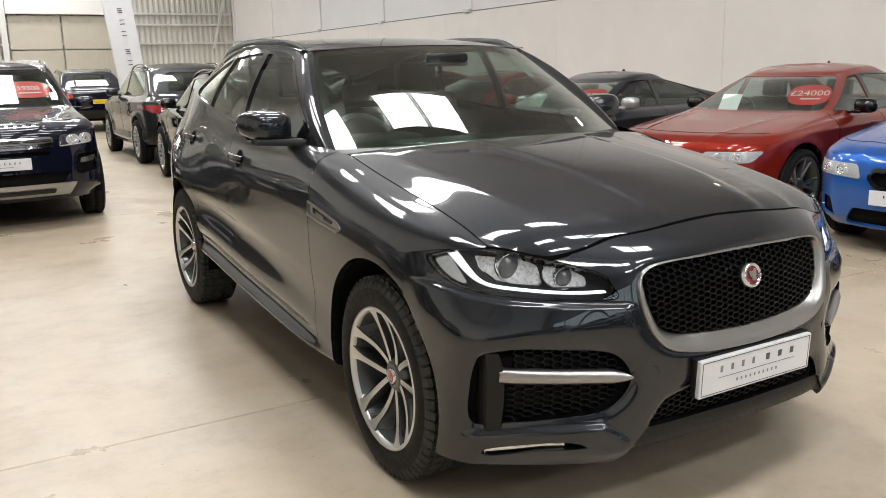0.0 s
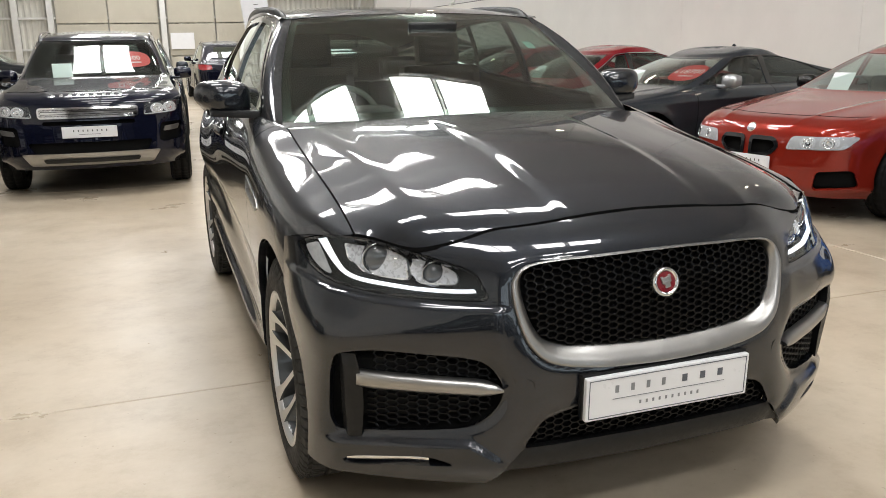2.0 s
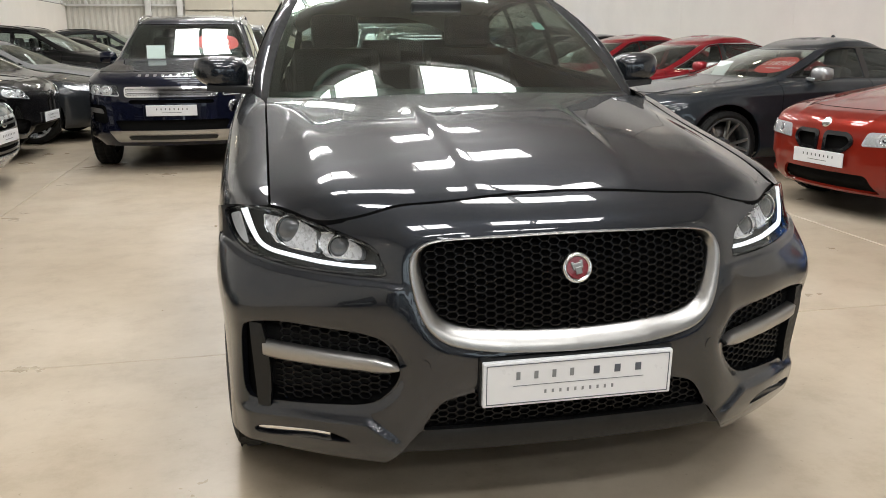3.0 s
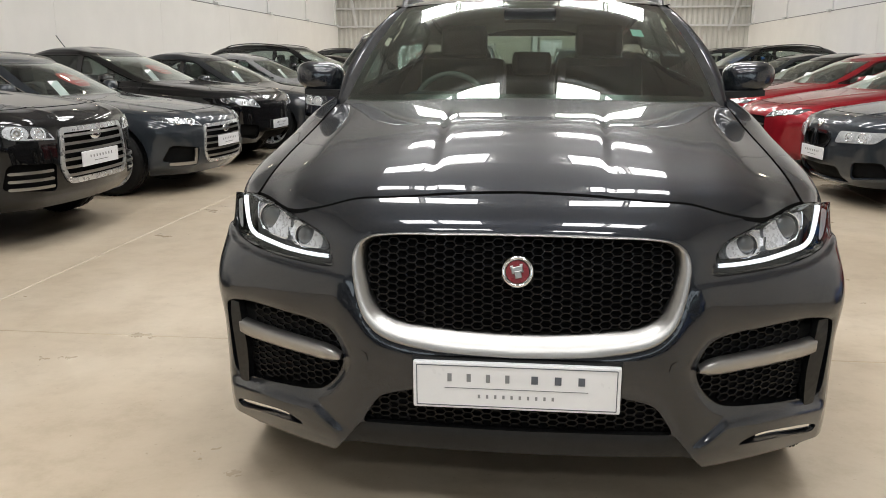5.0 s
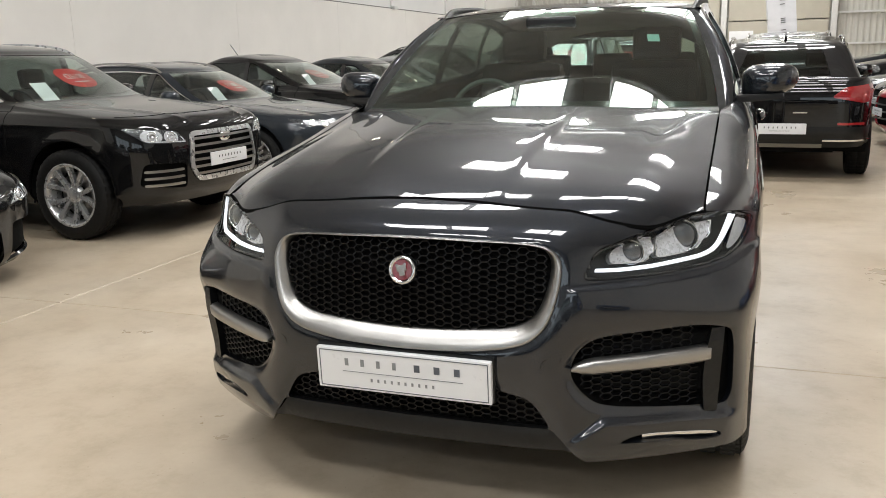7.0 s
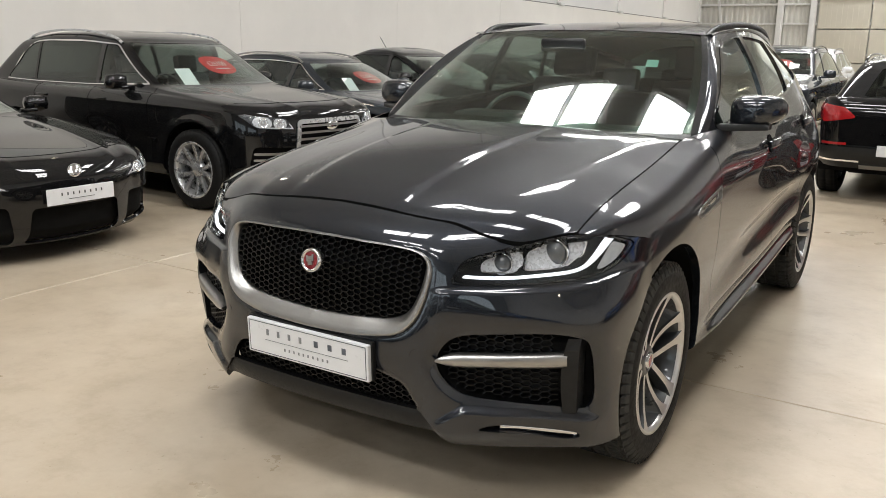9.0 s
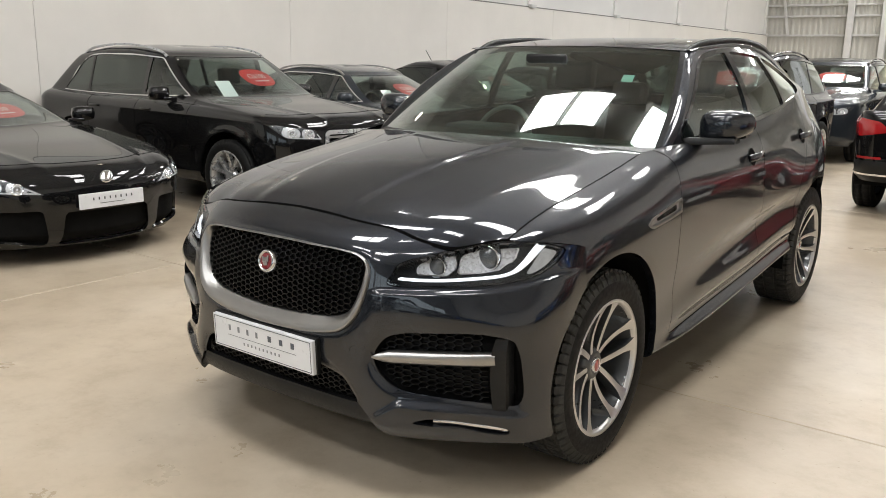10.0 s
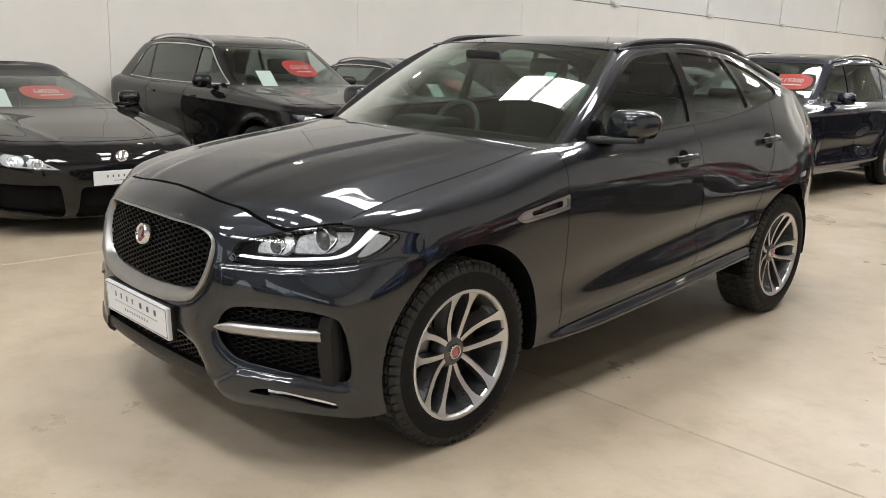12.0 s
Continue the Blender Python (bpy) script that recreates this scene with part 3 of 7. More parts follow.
def place_wheel(car, key, r_tyre, r_rim, width, x, y, style="twin", face=None, pocket=None, twist=0.0):
    """One wheel as a part of car: a tyre with rim, spokes, hub and disc under it."""
    if key not in WHEEL_CACHE:
        tyre, rim, disc, hub, spokes, fa, po = wheel_meshes(r_tyre, r_rim, width, style, face or M_ALLOY_SILVER, pocket or M_ALLOY_SILVER)
        made = []
        # the dark backing is an added black disc for the shade behind the spokes
        for nm, (p, f), m in (("wheel", tyre, M_RUBBER), ("rim", rim, fa), ("brake_disc", disc, M_DISC), ("dark_backing", lathe([(-0.035, 0.02), (-0.035, r_rim - 0.02)], 40), M_LINER), ("hub_cap", hub, fa), ("spokes", spokes, M_ALLOY if style == "fine" else fa)):
            o = mesh_object(nm, p, f, m, None, smooth=nm != "spokes")
            made.append((nm, o.data))
            bpy.data.objects.remove(o)
        WHEEL_CACHE[key] = made
    made = WHEEL_CACHE[key]
    root = new("wheel", made[0][1])
    root.parent = car
    side = 1 if x > 0 else -1
    root.matrix_basis = pose(x, y, r_tyre, twist, 0, 0 if side > 0 else 180)
    for nm, me in made[1:]:
        o = new(nm, me)
        o.parent = root
    return root


SEAT = {}


def seat_mesh():
    if "seat" not in SEAT:
        bm = bmesh.new()
        add_box(bm, (0, 0, 0.10), (0.50, 0.50, 0.16), bevel=0.05)
        add_box(bm, (0, 0.30, 0.42), (0.50, 0.15, 0.58), Matrix.Rotation(radians(-14), 4, "X"), 0.06)
        add_box(bm, (0, 0.40, 0.80), (0.27, 0.10, 0.19), Matrix.Rotation(radians(-10), 4, "X"), 0.04)
        me = bpy.data.meshes.new("seat")
        bm.to_mesh(me)
        bm.free()
        me.materials.append(M_CLOTH)
        SEAT["seat"] = me
    return SEAT["seat"]


def plan(u, yf, yr, w, rf, rr, bow, k=1.25, barrel=0.03):
    """Half of a rounded plan outline: u runs from the middle of the nose (0) round the side to the middle of the tail (1)."""
    u = np.asarray(u, float)
    x, y = np.zeros_like(u), np.zeros_like(u)
    b = (0.0, 0.2, 0.36, 0.74, 0.86, 1.0)
    s = u / b[1]
    a = u <= b[1]
    x[a] = (w - rf) * s[a]
    y[a] = yf + bow * (x[a] / w) ** 2
    ye = yf + bow * ((w - rf) / w) ** 2
    a = (u > b[1]) & (u <= b[2])
    t = (u[a] - b[1]) / (b[2] - b[1]) * math.pi / 2
    x[a], y[a] = w - rf + rf * np.sin(t), ye + rf * k * (1 - np.cos(t)) + bow * 0.5 * np.sin(t) * 0.3
    y1 = ye + rf * k + bow * 0.15
    y2 = yr - rr * k
    a = (u > b[2]) & (u <= b[3])
    x[a], y[a] = w, y1 + (y2 - y1) * (u[a] - b[2]) / (b[3] - b[2])
    a = (u > b[3]) & (u <= b[4])
    t = (u[a] - b[3]) / (b[4] - b[3]) * math.pi / 2
    x[a], y[a] = w - rr + rr * np.cos(math.pi / 2 - t) * 0 + rr * np.cos(t) , y2 + rr * k * np.sin(t)
    a = u > b[4]
    x[a], y[a] = (w - rr) * (1 - (u[a] - b[4]) / (b[5] - b[4])), yr
    mid, half = (y1 + y2) / 2, max((y2 - y1) / 2, 0.3)
    x = x * (1 - barrel * np.clip((y - mid) / half, -1.3, 1.3) ** 2)
    return x, y


def height(y, yf, yr, zf, zm, zr, a=0.42, b=0.62):
    t = np.clip((y - yf) / (yr - yf), 0, 1)
    s0, s1 = np.clip(t / a, 0, 1), np.clip((t - b) / (1 - b), 0, 1)
    return zf + (zm - zf) * s0 * s0 * (3 - 2 * s0) + (zr - zm) * s1 * s1 * (3 - 2 * s1)


CAR = dict(L=4.6, W=1.86, H=1.45, wb=2.8, fo=0.85, R=0.34, rim=0.245, hood=0.78, cowl=(1.25, 0.98), roof=(2.05, 3.25), rear=(4.1, 1.02), belt=0.95, waist=0.66, sill=0.20, rail=0.60, bow=0.22, tail_z=0.98, rf=0.34,
           lamp=((0.42, 0.66), (0.82, 0.72), (0.84, 0.78), (0.5, 0.74)), grille=None, grille_frame=None, slats=0, intake=None, vents=None, tail=None, plate=None, screen_tint=None, rails=False, style="twin", chrome_line=False, tail_plate=None, skid=None)


def body_surface(s, nu=81, fine=6):
    """The car's skin as a grid: u runs tail - side - nose - side - tail, v from the sill to the middle of the roof."""
    h = np.linspace(0, 1, nu)
    L, w, H = s["L"], s["W"] / 2, s["H"]
    hz, (cy, cz), (ry0, ry1), (by, bz), belt, ws = s["hood"], s["cowl"], s["roof"], s["rear"], s["belt"], s["waist"]
    rf, tz = s["rf"], s["tail_z"]
    e0, e1 = min(0.45, 0.33 * (ry1 - ry0)), min(0.7, 0.42 * (ry1 - ry0))
    spec = [
        # yf, yr, half width, front corner, rear corner, bow, z front, side, rear
        (0.10, L - 0.12, w * 0.93, rf, 0.25, s["bow"], s["sill"], s["sill"], s["sill"] + 0.08),
        (0.02, L - 0.05, w * 0.985, rf, 0.25, s["bow"], s["sill"] + 0.10, s["sill"] + 0.12, s["sill"] + 0.16),
        (0.0, L, w * 0.985, rf, 0.25, s["bow"], 0.46, 0.50, 0.55),
        (0.01, L, w, rf, 0.25, s["bow"], ws * 0.93, ws, ws + 0.06),
        (0.05, L - 0.04, w * 0.985, rf, 0.25, s["bow"], hz - 0.06, belt - 0.10, tz - 0.04),
        (0.16, L - 0.10, w * 0.94, rf * 0.9, 0.22, s["bow"], hz + 0.01, belt - 0.02, tz),
        (0.45 + 0.3 * (cy - 0.45), (L - 0.10 + by) / 2, w * 0.905, rf * 0.8, 0.2, s["bow"] * 0.8, hz + 0.55 * (cz - hz), belt, (tz + bz) / 2 + 0.005),
        (cy, by, w * 0.88, 0.14, 0.14, s["bow"], cz, belt + 0.015, bz),
        (ry0, ry1, w * s["rail"] * 1.07, 0.15, 0.14, 0.14, H - 0.125, H - 0.080, H - 0.135),
        (ry0 + 0.12, ry1 - 0.12, w * s["rail"] * 0.94, 0.14, 0.14, 0.10, H - 0.080, H - 0.034, H - 0.085),
        (ry0 + e0, ry1 - e0, w * 0.25, 0.10, 0.10, 0.02, H - 0.030, H - 0.003, H - 0.032),
    ]
    rings = []
    for yf, yr, ww, r0, r1, bow, zf, zm, zr in spec:
        x, y = plan(h, yf, yr, ww, min(r0, ww * 0.8), min(r1, ww * 0.8), bow)
        z = height(y, yf, yr, zf, zm, zr)
        rings.append(np.stack([x, y, z], -1))
    x, y = plan(h, ry0 + e1, ry1 - e1, 0.02, 0.01, 0.01, 0.0)
    rings.append(np.stack([x * 0.0, y, height(y, ry0 + e1, ry1 - e1, H - 0.022, H, H - 0.024)], -1))
    q = np.concatenate([np.linspace(k, k + 1, fine, endpoint=False) for k in range(len(rings) - 1)] + [[len(rings) - 1.0]])
    half = tame(np.array(rings), q)  # v, u, 3
    full = np.concatenate([half[:, :0:-1] * [-1, 1, 1], half], 1).transpose(1, 0, 2)
    uu = np.concatenate([-h[:0:-1], h])
    return full, np.repeat(uu[:, None], len(q), 1), np.repeat(q[None], len(uu), 0)


def round_min(a, b, r):
    """The smaller of two distances, with the corner between them rounded by r."""
    return np.minimum(np.maximum(np.minimum(a, b), r), r - np.hypot(np.maximum(r - a, 0), np.maximum(r - b, 0)))


def finer(p, ku, kv):
    """The same skin with ku and kv times as many points along its two ways, and its normals."""
    for axis, k in ((0, ku), (1, kv)):
        q = np.moveaxis(p, axis, 0)
        n = len(q)
        t = np.linspace(0, n - 1, (n - 1) * k + 1)
        i = np.minimum(t.astype(int), n - 2)
        f = (t - i)[:, None, None]
        a, b, c, d = q[np.maximum(i - 1, 0)], q[i], q[i + 1], q[np.minimum(i + 2, n - 1)]
        q = 0.5 * (2 * b + (c - a) * f + (2 * a - 5 * b + 4 * c - d) * f * f + (3 * b - a - 3 * c + d) * f**3)
        p = np.moveaxis(q, 0, axis)
    return p, grid_normals(p)


def shape_sides(s, p):
    """Shoulder crease, hollow door, sill swell and flared arches pressed into a car's flanks, and two bonnet folds."""
    n = grid_normals(p)
    x, y, z = np.abs(p[..., 0]), p[..., 1], p[..., 2]
    ya, yb, R = s["fo"], s["fo"] + s["wb"], s["R"]
    flank = np.clip((np.abs(n[..., 0]) - 0.6) / 0.25, 0, 1) * np.clip((s["belt"] - z) / 0.04, 0, 1)
    zc = s["belt"] - 0.135 + 0.02 * (y - ya)
    mid = np.clip((y - ya - 0.35) / 0.25, 0, 1) * np.clip((yb - 0.3 - y) / 0.25, 0, 1)
    d = 0.014 * np.exp(-np.abs(z - zc) / 0.045)
    d -= 0.016 * np.exp(-(((z - 0.52 * s["belt"]) / 0.13) ** 2)) * mid
    d += 0.014 * np.exp(-(((z - s["sill"] - 0.10) / 0.05) ** 2)) * mid
    r = np.minimum(np.hypot(y - ya, z - R * 1.02), np.hypot(y - yb, z - R * 1.02))
    d += 0.016 * np.exp(-(((r - R * 1.17) / 0.055) ** 2))
    top = np.clip((n[..., 2] - 0.55) / 0.3, 0, 1) * np.clip((s["cowl"][0] + 0.1 - y) / 0.15, 0, 1)
    fold = 0.36 + 0.16 * y
    d2 = 0.010 * np.exp(-np.abs(x - fold) / 0.035) * top
    return p + (d * flank + d2)[..., None] * n


def skin(name, p, nrm, fields, material, parent, off=0.0, thick=0.0, label=""):
    pts, nos, faces, rims = clip_grid(p, fields, nrm, off)
    if not faces:
        return None
    if thick:
        for rim in rims:
            pts, nos, faces = add_rim(pts, nos, faces, rim, thick)
    return mesh_object(name, pts, faces, material, parent, label, normals=nos)


def bars_part(name, parent, m, spans, material=None):
    """Plain bars in place of lettering: spans of (x, z, length, height) on a plate whose face looks along -y."""
    bm = bmesh.new()
    for x, z, l, hh in spans:
        add_box(bm, (x, 0, z), (l, 0.0012, hh))
    o = part(name, bm, material or M_INK, parent)
    o.matrix_basis = m
    return tagged(o, kind="stuff")


def plate_part(car, x, y, z, w=0.52, h=0.112, material=None, pitch=0.0, yaw=0.0):
    bm = bmesh.new()
    add_box(bm, (0, 0, 0), (w, 0.012, h), bevel=0.004)
    pl = part("number_plate", bm, material or M_WHITE, car)
    pl.matrix_basis = pose(x, y, z, pitch, 0, yaw)
    bars_part("plate_bar", pl, pose(0, -0.0068, 0), [(-0.15 + 0.044 * k, 0.014, 0.010, 0.020) for k in range(8)] + [(0, -0.022, 0.2, 0.004)], M_ALLOY_GREY)
    return pl


def sticker_on(car, p, iu, iv, words, flip=1, size=(0.19, 0.145), shift=0.05):
    """A red oval price sticker behind the windscreen, with its price."""
    c = p[iu, iv]
    du = p[iu + 1, iv] - p[iu - 1, iv]
    dv = p[iu, iv + 1] - p[iu, iv - 1]
    ex = Vector(du).normalized()
    ez = ex.cross(Vector(dv).normalized()).normalized()
    ey = ez.cross(ex)
    m = Matrix((ex, ey, ez)).transposed().to_4x4()
    m.translation = Vector(c) - ez * shift
    a = np.arange(28) * 2 * math.pi / 28
    v = [(size[0] * math.copysign(abs(math.cos(t)) ** 0.75, math.cos(t)), size[1] * math.copysign(abs(math.sin(t)) ** 0.75, math.sin(t)), 0) for t in a]
    v += [(x, y, -0.003) for x, y, z in v]
    f = [tuple(range(28)), tuple(range(55, 27, -1))] + [(i, i + 28, (i + 1) % 28 + 28, (i + 1) % 28) for i in range(28)]
    st = mesh_object("price_sticker", v, f, M_RED_STICKER, car, "red oval price sticker behind the windscreen", smooth=False)
    st.matrix_basis = m
    if words:
        text_part("price", words, size[1] * 0.72, M_TEXT, st, pose(0, size[1] * 0.12, 0.002), 0.78)
    bm = bmesh.new()
    add_box(bm, (0.02, -size[1] * 0.42, 0.002), (size[0] * 0.95, size[1] * 0.11, 0.001))
    part("sticker_bar", bm, M_TEXT, st)
    return st


def build_car(name, label, m, paint, category="car", group="", price=None, price_u=4, paper=True, glass=None, side_glass=None, detail=6, **kw):
    s = dict(CAR)
    s.update(kw)
    car = thing(name, label, category, m, group)
    near = detail > 5
    p, u, v = body_surface(s, 97 if near else 57, 10 if near else detail)
    if near:
        p = shape_sides(s, p)
    # the front and rear screens bulge
    p = p + (np.where(np.abs(u) < 0.5, 0.024 * np.clip((0.31 - np.abs(u)) / 0.06, 0, 1), 0.016 * np.clip((np.abs(u) - 0.84) / 0.06, 0, 1)) * np.sin(math.pi * np.clip(v - 7, 0, 1)))[..., None] * grid_normals(p)
    nrm = grid_normals(p)
    whole = (p, nrm)
    x, y, z = p[..., 0], p[..., 1], p[..., 2]
    ax = np.abs(x)
    au = np.abs(u)
    w, R, L = s["W"] / 2, s["R"], s["L"]
    ya, yb = s["fo"], s["fo"] + s["wb"]
    ra = R * 1.17
    arch = np.minimum(np.hypot(y - ya, z - R * 1.02), np.hypot(y - yb, z - R * 1.02)) - ra
    arch = np.where((ax > w * 0.55), arch, 1.0)
    # windows: how far up the glass (0 to 1) and where round the car
    g = v - 7
    up = np.minimum(g - 0.10, 0.90 - g) * 0.45
    screen = np.minimum(np.minimum(g - 0.03, 0.95 - g) * 0.5, (0.255 - au) * 3)
    rear = np.minimum(np.minimum(g - 0.16, 0.86 - g) * 0.4, (au - 0.895) * 3)
    yy = y - (ya + yb) / 2
    n_mid = (p.shape[0] - 1) // 2
    b1 = s.get("bpost", 0.12)
    d0, d1 = s.get("dlo") or (s["rear"][0] - 0.42, s["roof"][1] - 0.30)
    post = s.get("cpost", 9.0)
    tail_edge = lambda yv, gv: round_min((0.86 - gv) * 0.45, (d0 + (d1 - d0) * np.clip(gv, 0, 1) ** 1.3 - yv) * 0.85, 0.09)
    ends = round_min(up, tail_edge(y, g), 0.05)
    front_w = np.minimum(round_min(ends, (au - 0.322) * 2, 0.03), b1 - 0.030 - yy)
    rear_w = np.minimum(np.minimum(ends, yy - b1 - 0.030), post - 0.02 - y)
    quarter_w = np.minimum(np.minimum(ends, yy - b1 - 0.030), y - post - 0.02)
    holes = [-screen, -rear, -front_w, -rear_w, -quarter_w]
    front_only = lambda f0, far: np.minimum(f0, far - y)
    deep = []
    for poly in s["intake"] or ():
        deep.append(front_only(poly_sdf(rounded(poly, 0.03), ax, z), 0.8))
    for gp in ([s["grille"]] if s["grille"] is not None else []) + (s.get("more_grilles") or []):
        deep.append(front_only(poly_sdf(np.array(gp), ax if s.get("grille_mirror", False) else x, z), 0.7))
    skin("body", p, nrm, [arch] + holes + [-q for q in deep], paint, car, thick=0.022)
    glass = glass or M_GLASS
    skin("windscreen", p, nrm, [screen], glass, car, -0.004)
    skin("rear_window", p, nrm, [rear], side_glass or M_GLASS_REAR, car, -0.004)
    # a finer strip of the skin round the side windows carries their trim
    vf = np.linspace(6.85, 8.05, 72 if near else 40)
    at = np.interp(vf, v[0], np.arange(p.shape[1]))
    i0 = np.minimum(at.astype(int), p.shape[1] - 2)
    mixed = lambda g_: g_[:, i0] * (1 - (at - i0))[None, :, None] + g_[:, i0 + 1] * (at - i0)[None, :, None]
    pf, nf = mixed(p), mixed(nrm)
    af = np.repeat(au[:, :1], len(vf), 1)
    upf = np.minimum(vf - 7.10, 7.90 - vf)[None, :] * 0.45
    all_f = round_min(round_min(upf + 0 * af, tail_edge(pf[..., 1], vf[None] - 7), 0.05), (af - 0.322) * 2, 0.03)
    for sgn in (1, -1):
        side = np.where(x * sgn > 0, 1.0, -1.0)
        skin("side_window", p, nrm, [np.minimum(front_w, side)], glass, car, -0.004)
        skin("side_window", p, nrm, [np.minimum(rear_w, side)], side_glass or M_GLASS_REAR, car, -0.004)
        skin("quarter_window", p, nrm, [np.minimum(quarter_w, side)], side_glass or M_GLASS_REAR, car, -0.004)
        posts = np.minimum(all_f, np.minimum(0.034 - np.abs(pf[..., 1] - (ya + yb) / 2 - b1), np.where(pf[..., 0] * sgn > 0, 1.0, -1.0)))
        skin("window_post", pf, nf, [posts], M_GLOSS, car, 0.003)
        # dark band round the windows
        frame_f = np.minimum(np.minimum(all_f + (0.020 if s["chrome_line"] else 0.026), 0.002 - all_f), np.where(pf[..., 0] * sgn > 0, 1.0, -1.0))
        skin("window_trim", pf, nf, [np.where(af < 0.31, -1, frame_f)], M_BRIGHT if s["chrome_line"] else M_GLOSS, car, 0.004)
        # door gaps
        for yd in (ya + 0.62, (ya + yb) / 2 + b1, yb - 0.35):
            path = []
            lo, hi = (n_mid, p.shape[0]) if sgn > 0 else (0, n_mid + 1)
            for iv in range(p.shape[1]):
                if not 1.2 < v[0, iv] < 7.0:
                    continue
                row, rn = p[lo:hi, iv], nrm[lo:hi, iv]
                o = np.argsort(row[:, 1])
                q = np.array([np.interp(yd, row[o, 1], row[o, k]) for k in range(3)])
                if np.hypot(yd - yb, q[2] - R * 1.02) < ra + 0.01:
                    continue
                path.append(q + np.array([sgn * 0.0005, 0, 0]))
            if len(path) > 4:
                pq, fq = sweep(path, [(-0.0025, -0.001), (0.0025, -0.001), (0.0025, 0.0012), (-0.0025, 0.0012)], False, (sgn, 0, 0.01))
                mesh_object("door_gap", pq, fq, M_GAP, car, smooth=False)
        bm = bmesh.new()
        add_box(bm, (sgn * w * 1.03, ya + 1.02, s["belt"] + 0.075), (0.21, 0.14, 0.14), Matrix.Rotation(radians(8 * sgn), 4, "Z"), 0.062)
        add_box(bm, (sgn * w * 0.93, ya + 0.98, s["belt"] + 0.02), (0.14, 0.06, 0.035), bevel=0.012)
        part("door_mirror", bm, s.get("mirror") or paint, car, smooth=True)
        for yd in ((ya + yb) / 2 + b1 - 0.20, yb - 0.50):
            bm = bmesh.new()
            add_box(bm, (sgn * (w * 0.985), yd, s["belt"] - 0.10), (0.04, 0.19, 0.028), bevel=0.01)
            part("door_handle", bm, paint, car, smooth=True)
        if s["rails"]:
            tt = np.linspace(0, 1, 20)
            xr, yr = w * s["rail"], s["roof"][0] + 0.15 + (s["roof"][1] - s["roof"][0] - 0.35) * tt
            near_rail = [np.argmin(np.hypot(ax - xr, y - q) + (z < s["H"] - 0.25) * 9) for q in yr]
            zr = np.polyval(np.polyfit(tt, z.reshape(-1)[near_rail], 3), tt) + 0.040 * (1 - (2 * tt - 1) ** 12) - 0.004
            pr = [(sgn * xr, q, k) for q, k in zip(yr, zr)]
            q, f = sweep(pr, [(-0.013, -0.010), (0.013, -0.010), (0.009, 0.010), (-0.009, 0.010)])
            mesh_object("roof_rail", q, f, s["rails"], car)
    # bonnet shut line, aerial
    iv = int(np.argmin(np.abs(v[0] - s.get("shut", 5.35))))
    keep_u = np.abs(u[:, iv]) < 0.30
    if detail > 4 and s["tail_plate"] is None:
        pq, fq = sweep([tuple(q + 0.0006 * k) for q, k in zip(p[keep_u, iv], nrm[keep_u, iv])], [(-0.003, -0.001), (0.003, -0.001), (0.003, 0.0012), (-0.003, 0.0012)], False, (0, -0.6, 0.8))
        mesh_object("bonnet_gap", pq, fq, M_GAP, car, smooth=False)
    if s.get("aerial") == "rod":
        q, f = sweep([(0, s["roof"][1] - 0.25 + 0.16 * t, s["H"] - 0.06 + 0.21 * t) for t in np.linspace(0, 1, 4)], circle_section(0.006, 6), False, (1, 0, 0))
        mesh_object("aerial", q, f, M_PLASTIC, car)
    elif s.get("aerial"):
        bm = bmesh.new()
        bmesh.ops.create_cone(bm, segments=10, radius1=0.05, radius2=0.008, depth=0.07, cap_ends=True, matrix=pose(0, s["roof"][1] - 0.30, s["H"] - 0.012) @ Matrix.Diagonal((0.35, 1.6, 1, 1)))
        part("aerial", bm, paint, car, smooth=True)
    # dark tub, seats and dash
    box_part("floor_pan", (0, L / 2, s["sill"] + 0.06), (s["W"] * 0.60, L * 0.88, 0.10), M_LINER, car)
    box_part("dashboard", (0, s["cowl"][0] + 0.22, s["belt"] - 0.10), (s["W"] * 0.76, 0.42, 0.2), M_CLOTH, car, 0.05)
    box_part("engine_block", (0, s["cowl"][0] * 0.62, 0.46), (s["W"] * 0.50, s["cowl"][0] * 0.8, 0.36), M_LINER, car)
    box_part("rear_bench", (0, yb + 0.15, s["belt"] - 0.22), (s["W"] * 0.62, 0.2, 0.5), M_CLOTH, car, 0.06, rot=Matrix.Rotation(radians(-12), 4, "X"))
    for sx in (-1, 1):
        for yw in (ya, yb):
            aa = np.linspace(-0.2, math.pi + 0.2, 22)
            rr = ra + 0.012
            v0 = [(sx * xx, yw + rr * math.cos(t), R * 1.02 + rr * math.sin(t)) for xx in (w * 0.955, w * 0.5) for t in aa]
            c0 = len(v0)
            v0 += [(sx * w * 0.5, yw - rr, s["sill"]), (sx * w * 0.5, yw + rr, s["sill"]), (sx * w * 0.5, yw + rr, R + rr), (sx * w * 0.5, yw - rr, R + rr)]
            mesh_object("wheel_well", v0, [(i, i + 1, 22 + i + 1, 22 + i) for i in range(21)] + [(c0, c0 + 1, c0 + 2, c0 + 3)], M_LINER, car, smooth=False)
    for sx in (-1, 1):
        o = new("seat", seat_mesh())
        o.parent = car
        o.matrix_basis = pose(sx * 0.37, s["roof"][0] + 0.05, s["belt"] - 0.58)
    q, f = lathe([(0.012 * math.cos(a), 0.17 + 0.012 * math.sin(a)) for a in np.arange(0, 7) * 2 * math.pi / 6], 28)
    wheel = mesh_object("steering_wheel", q, f, M_PLASTIC, car)
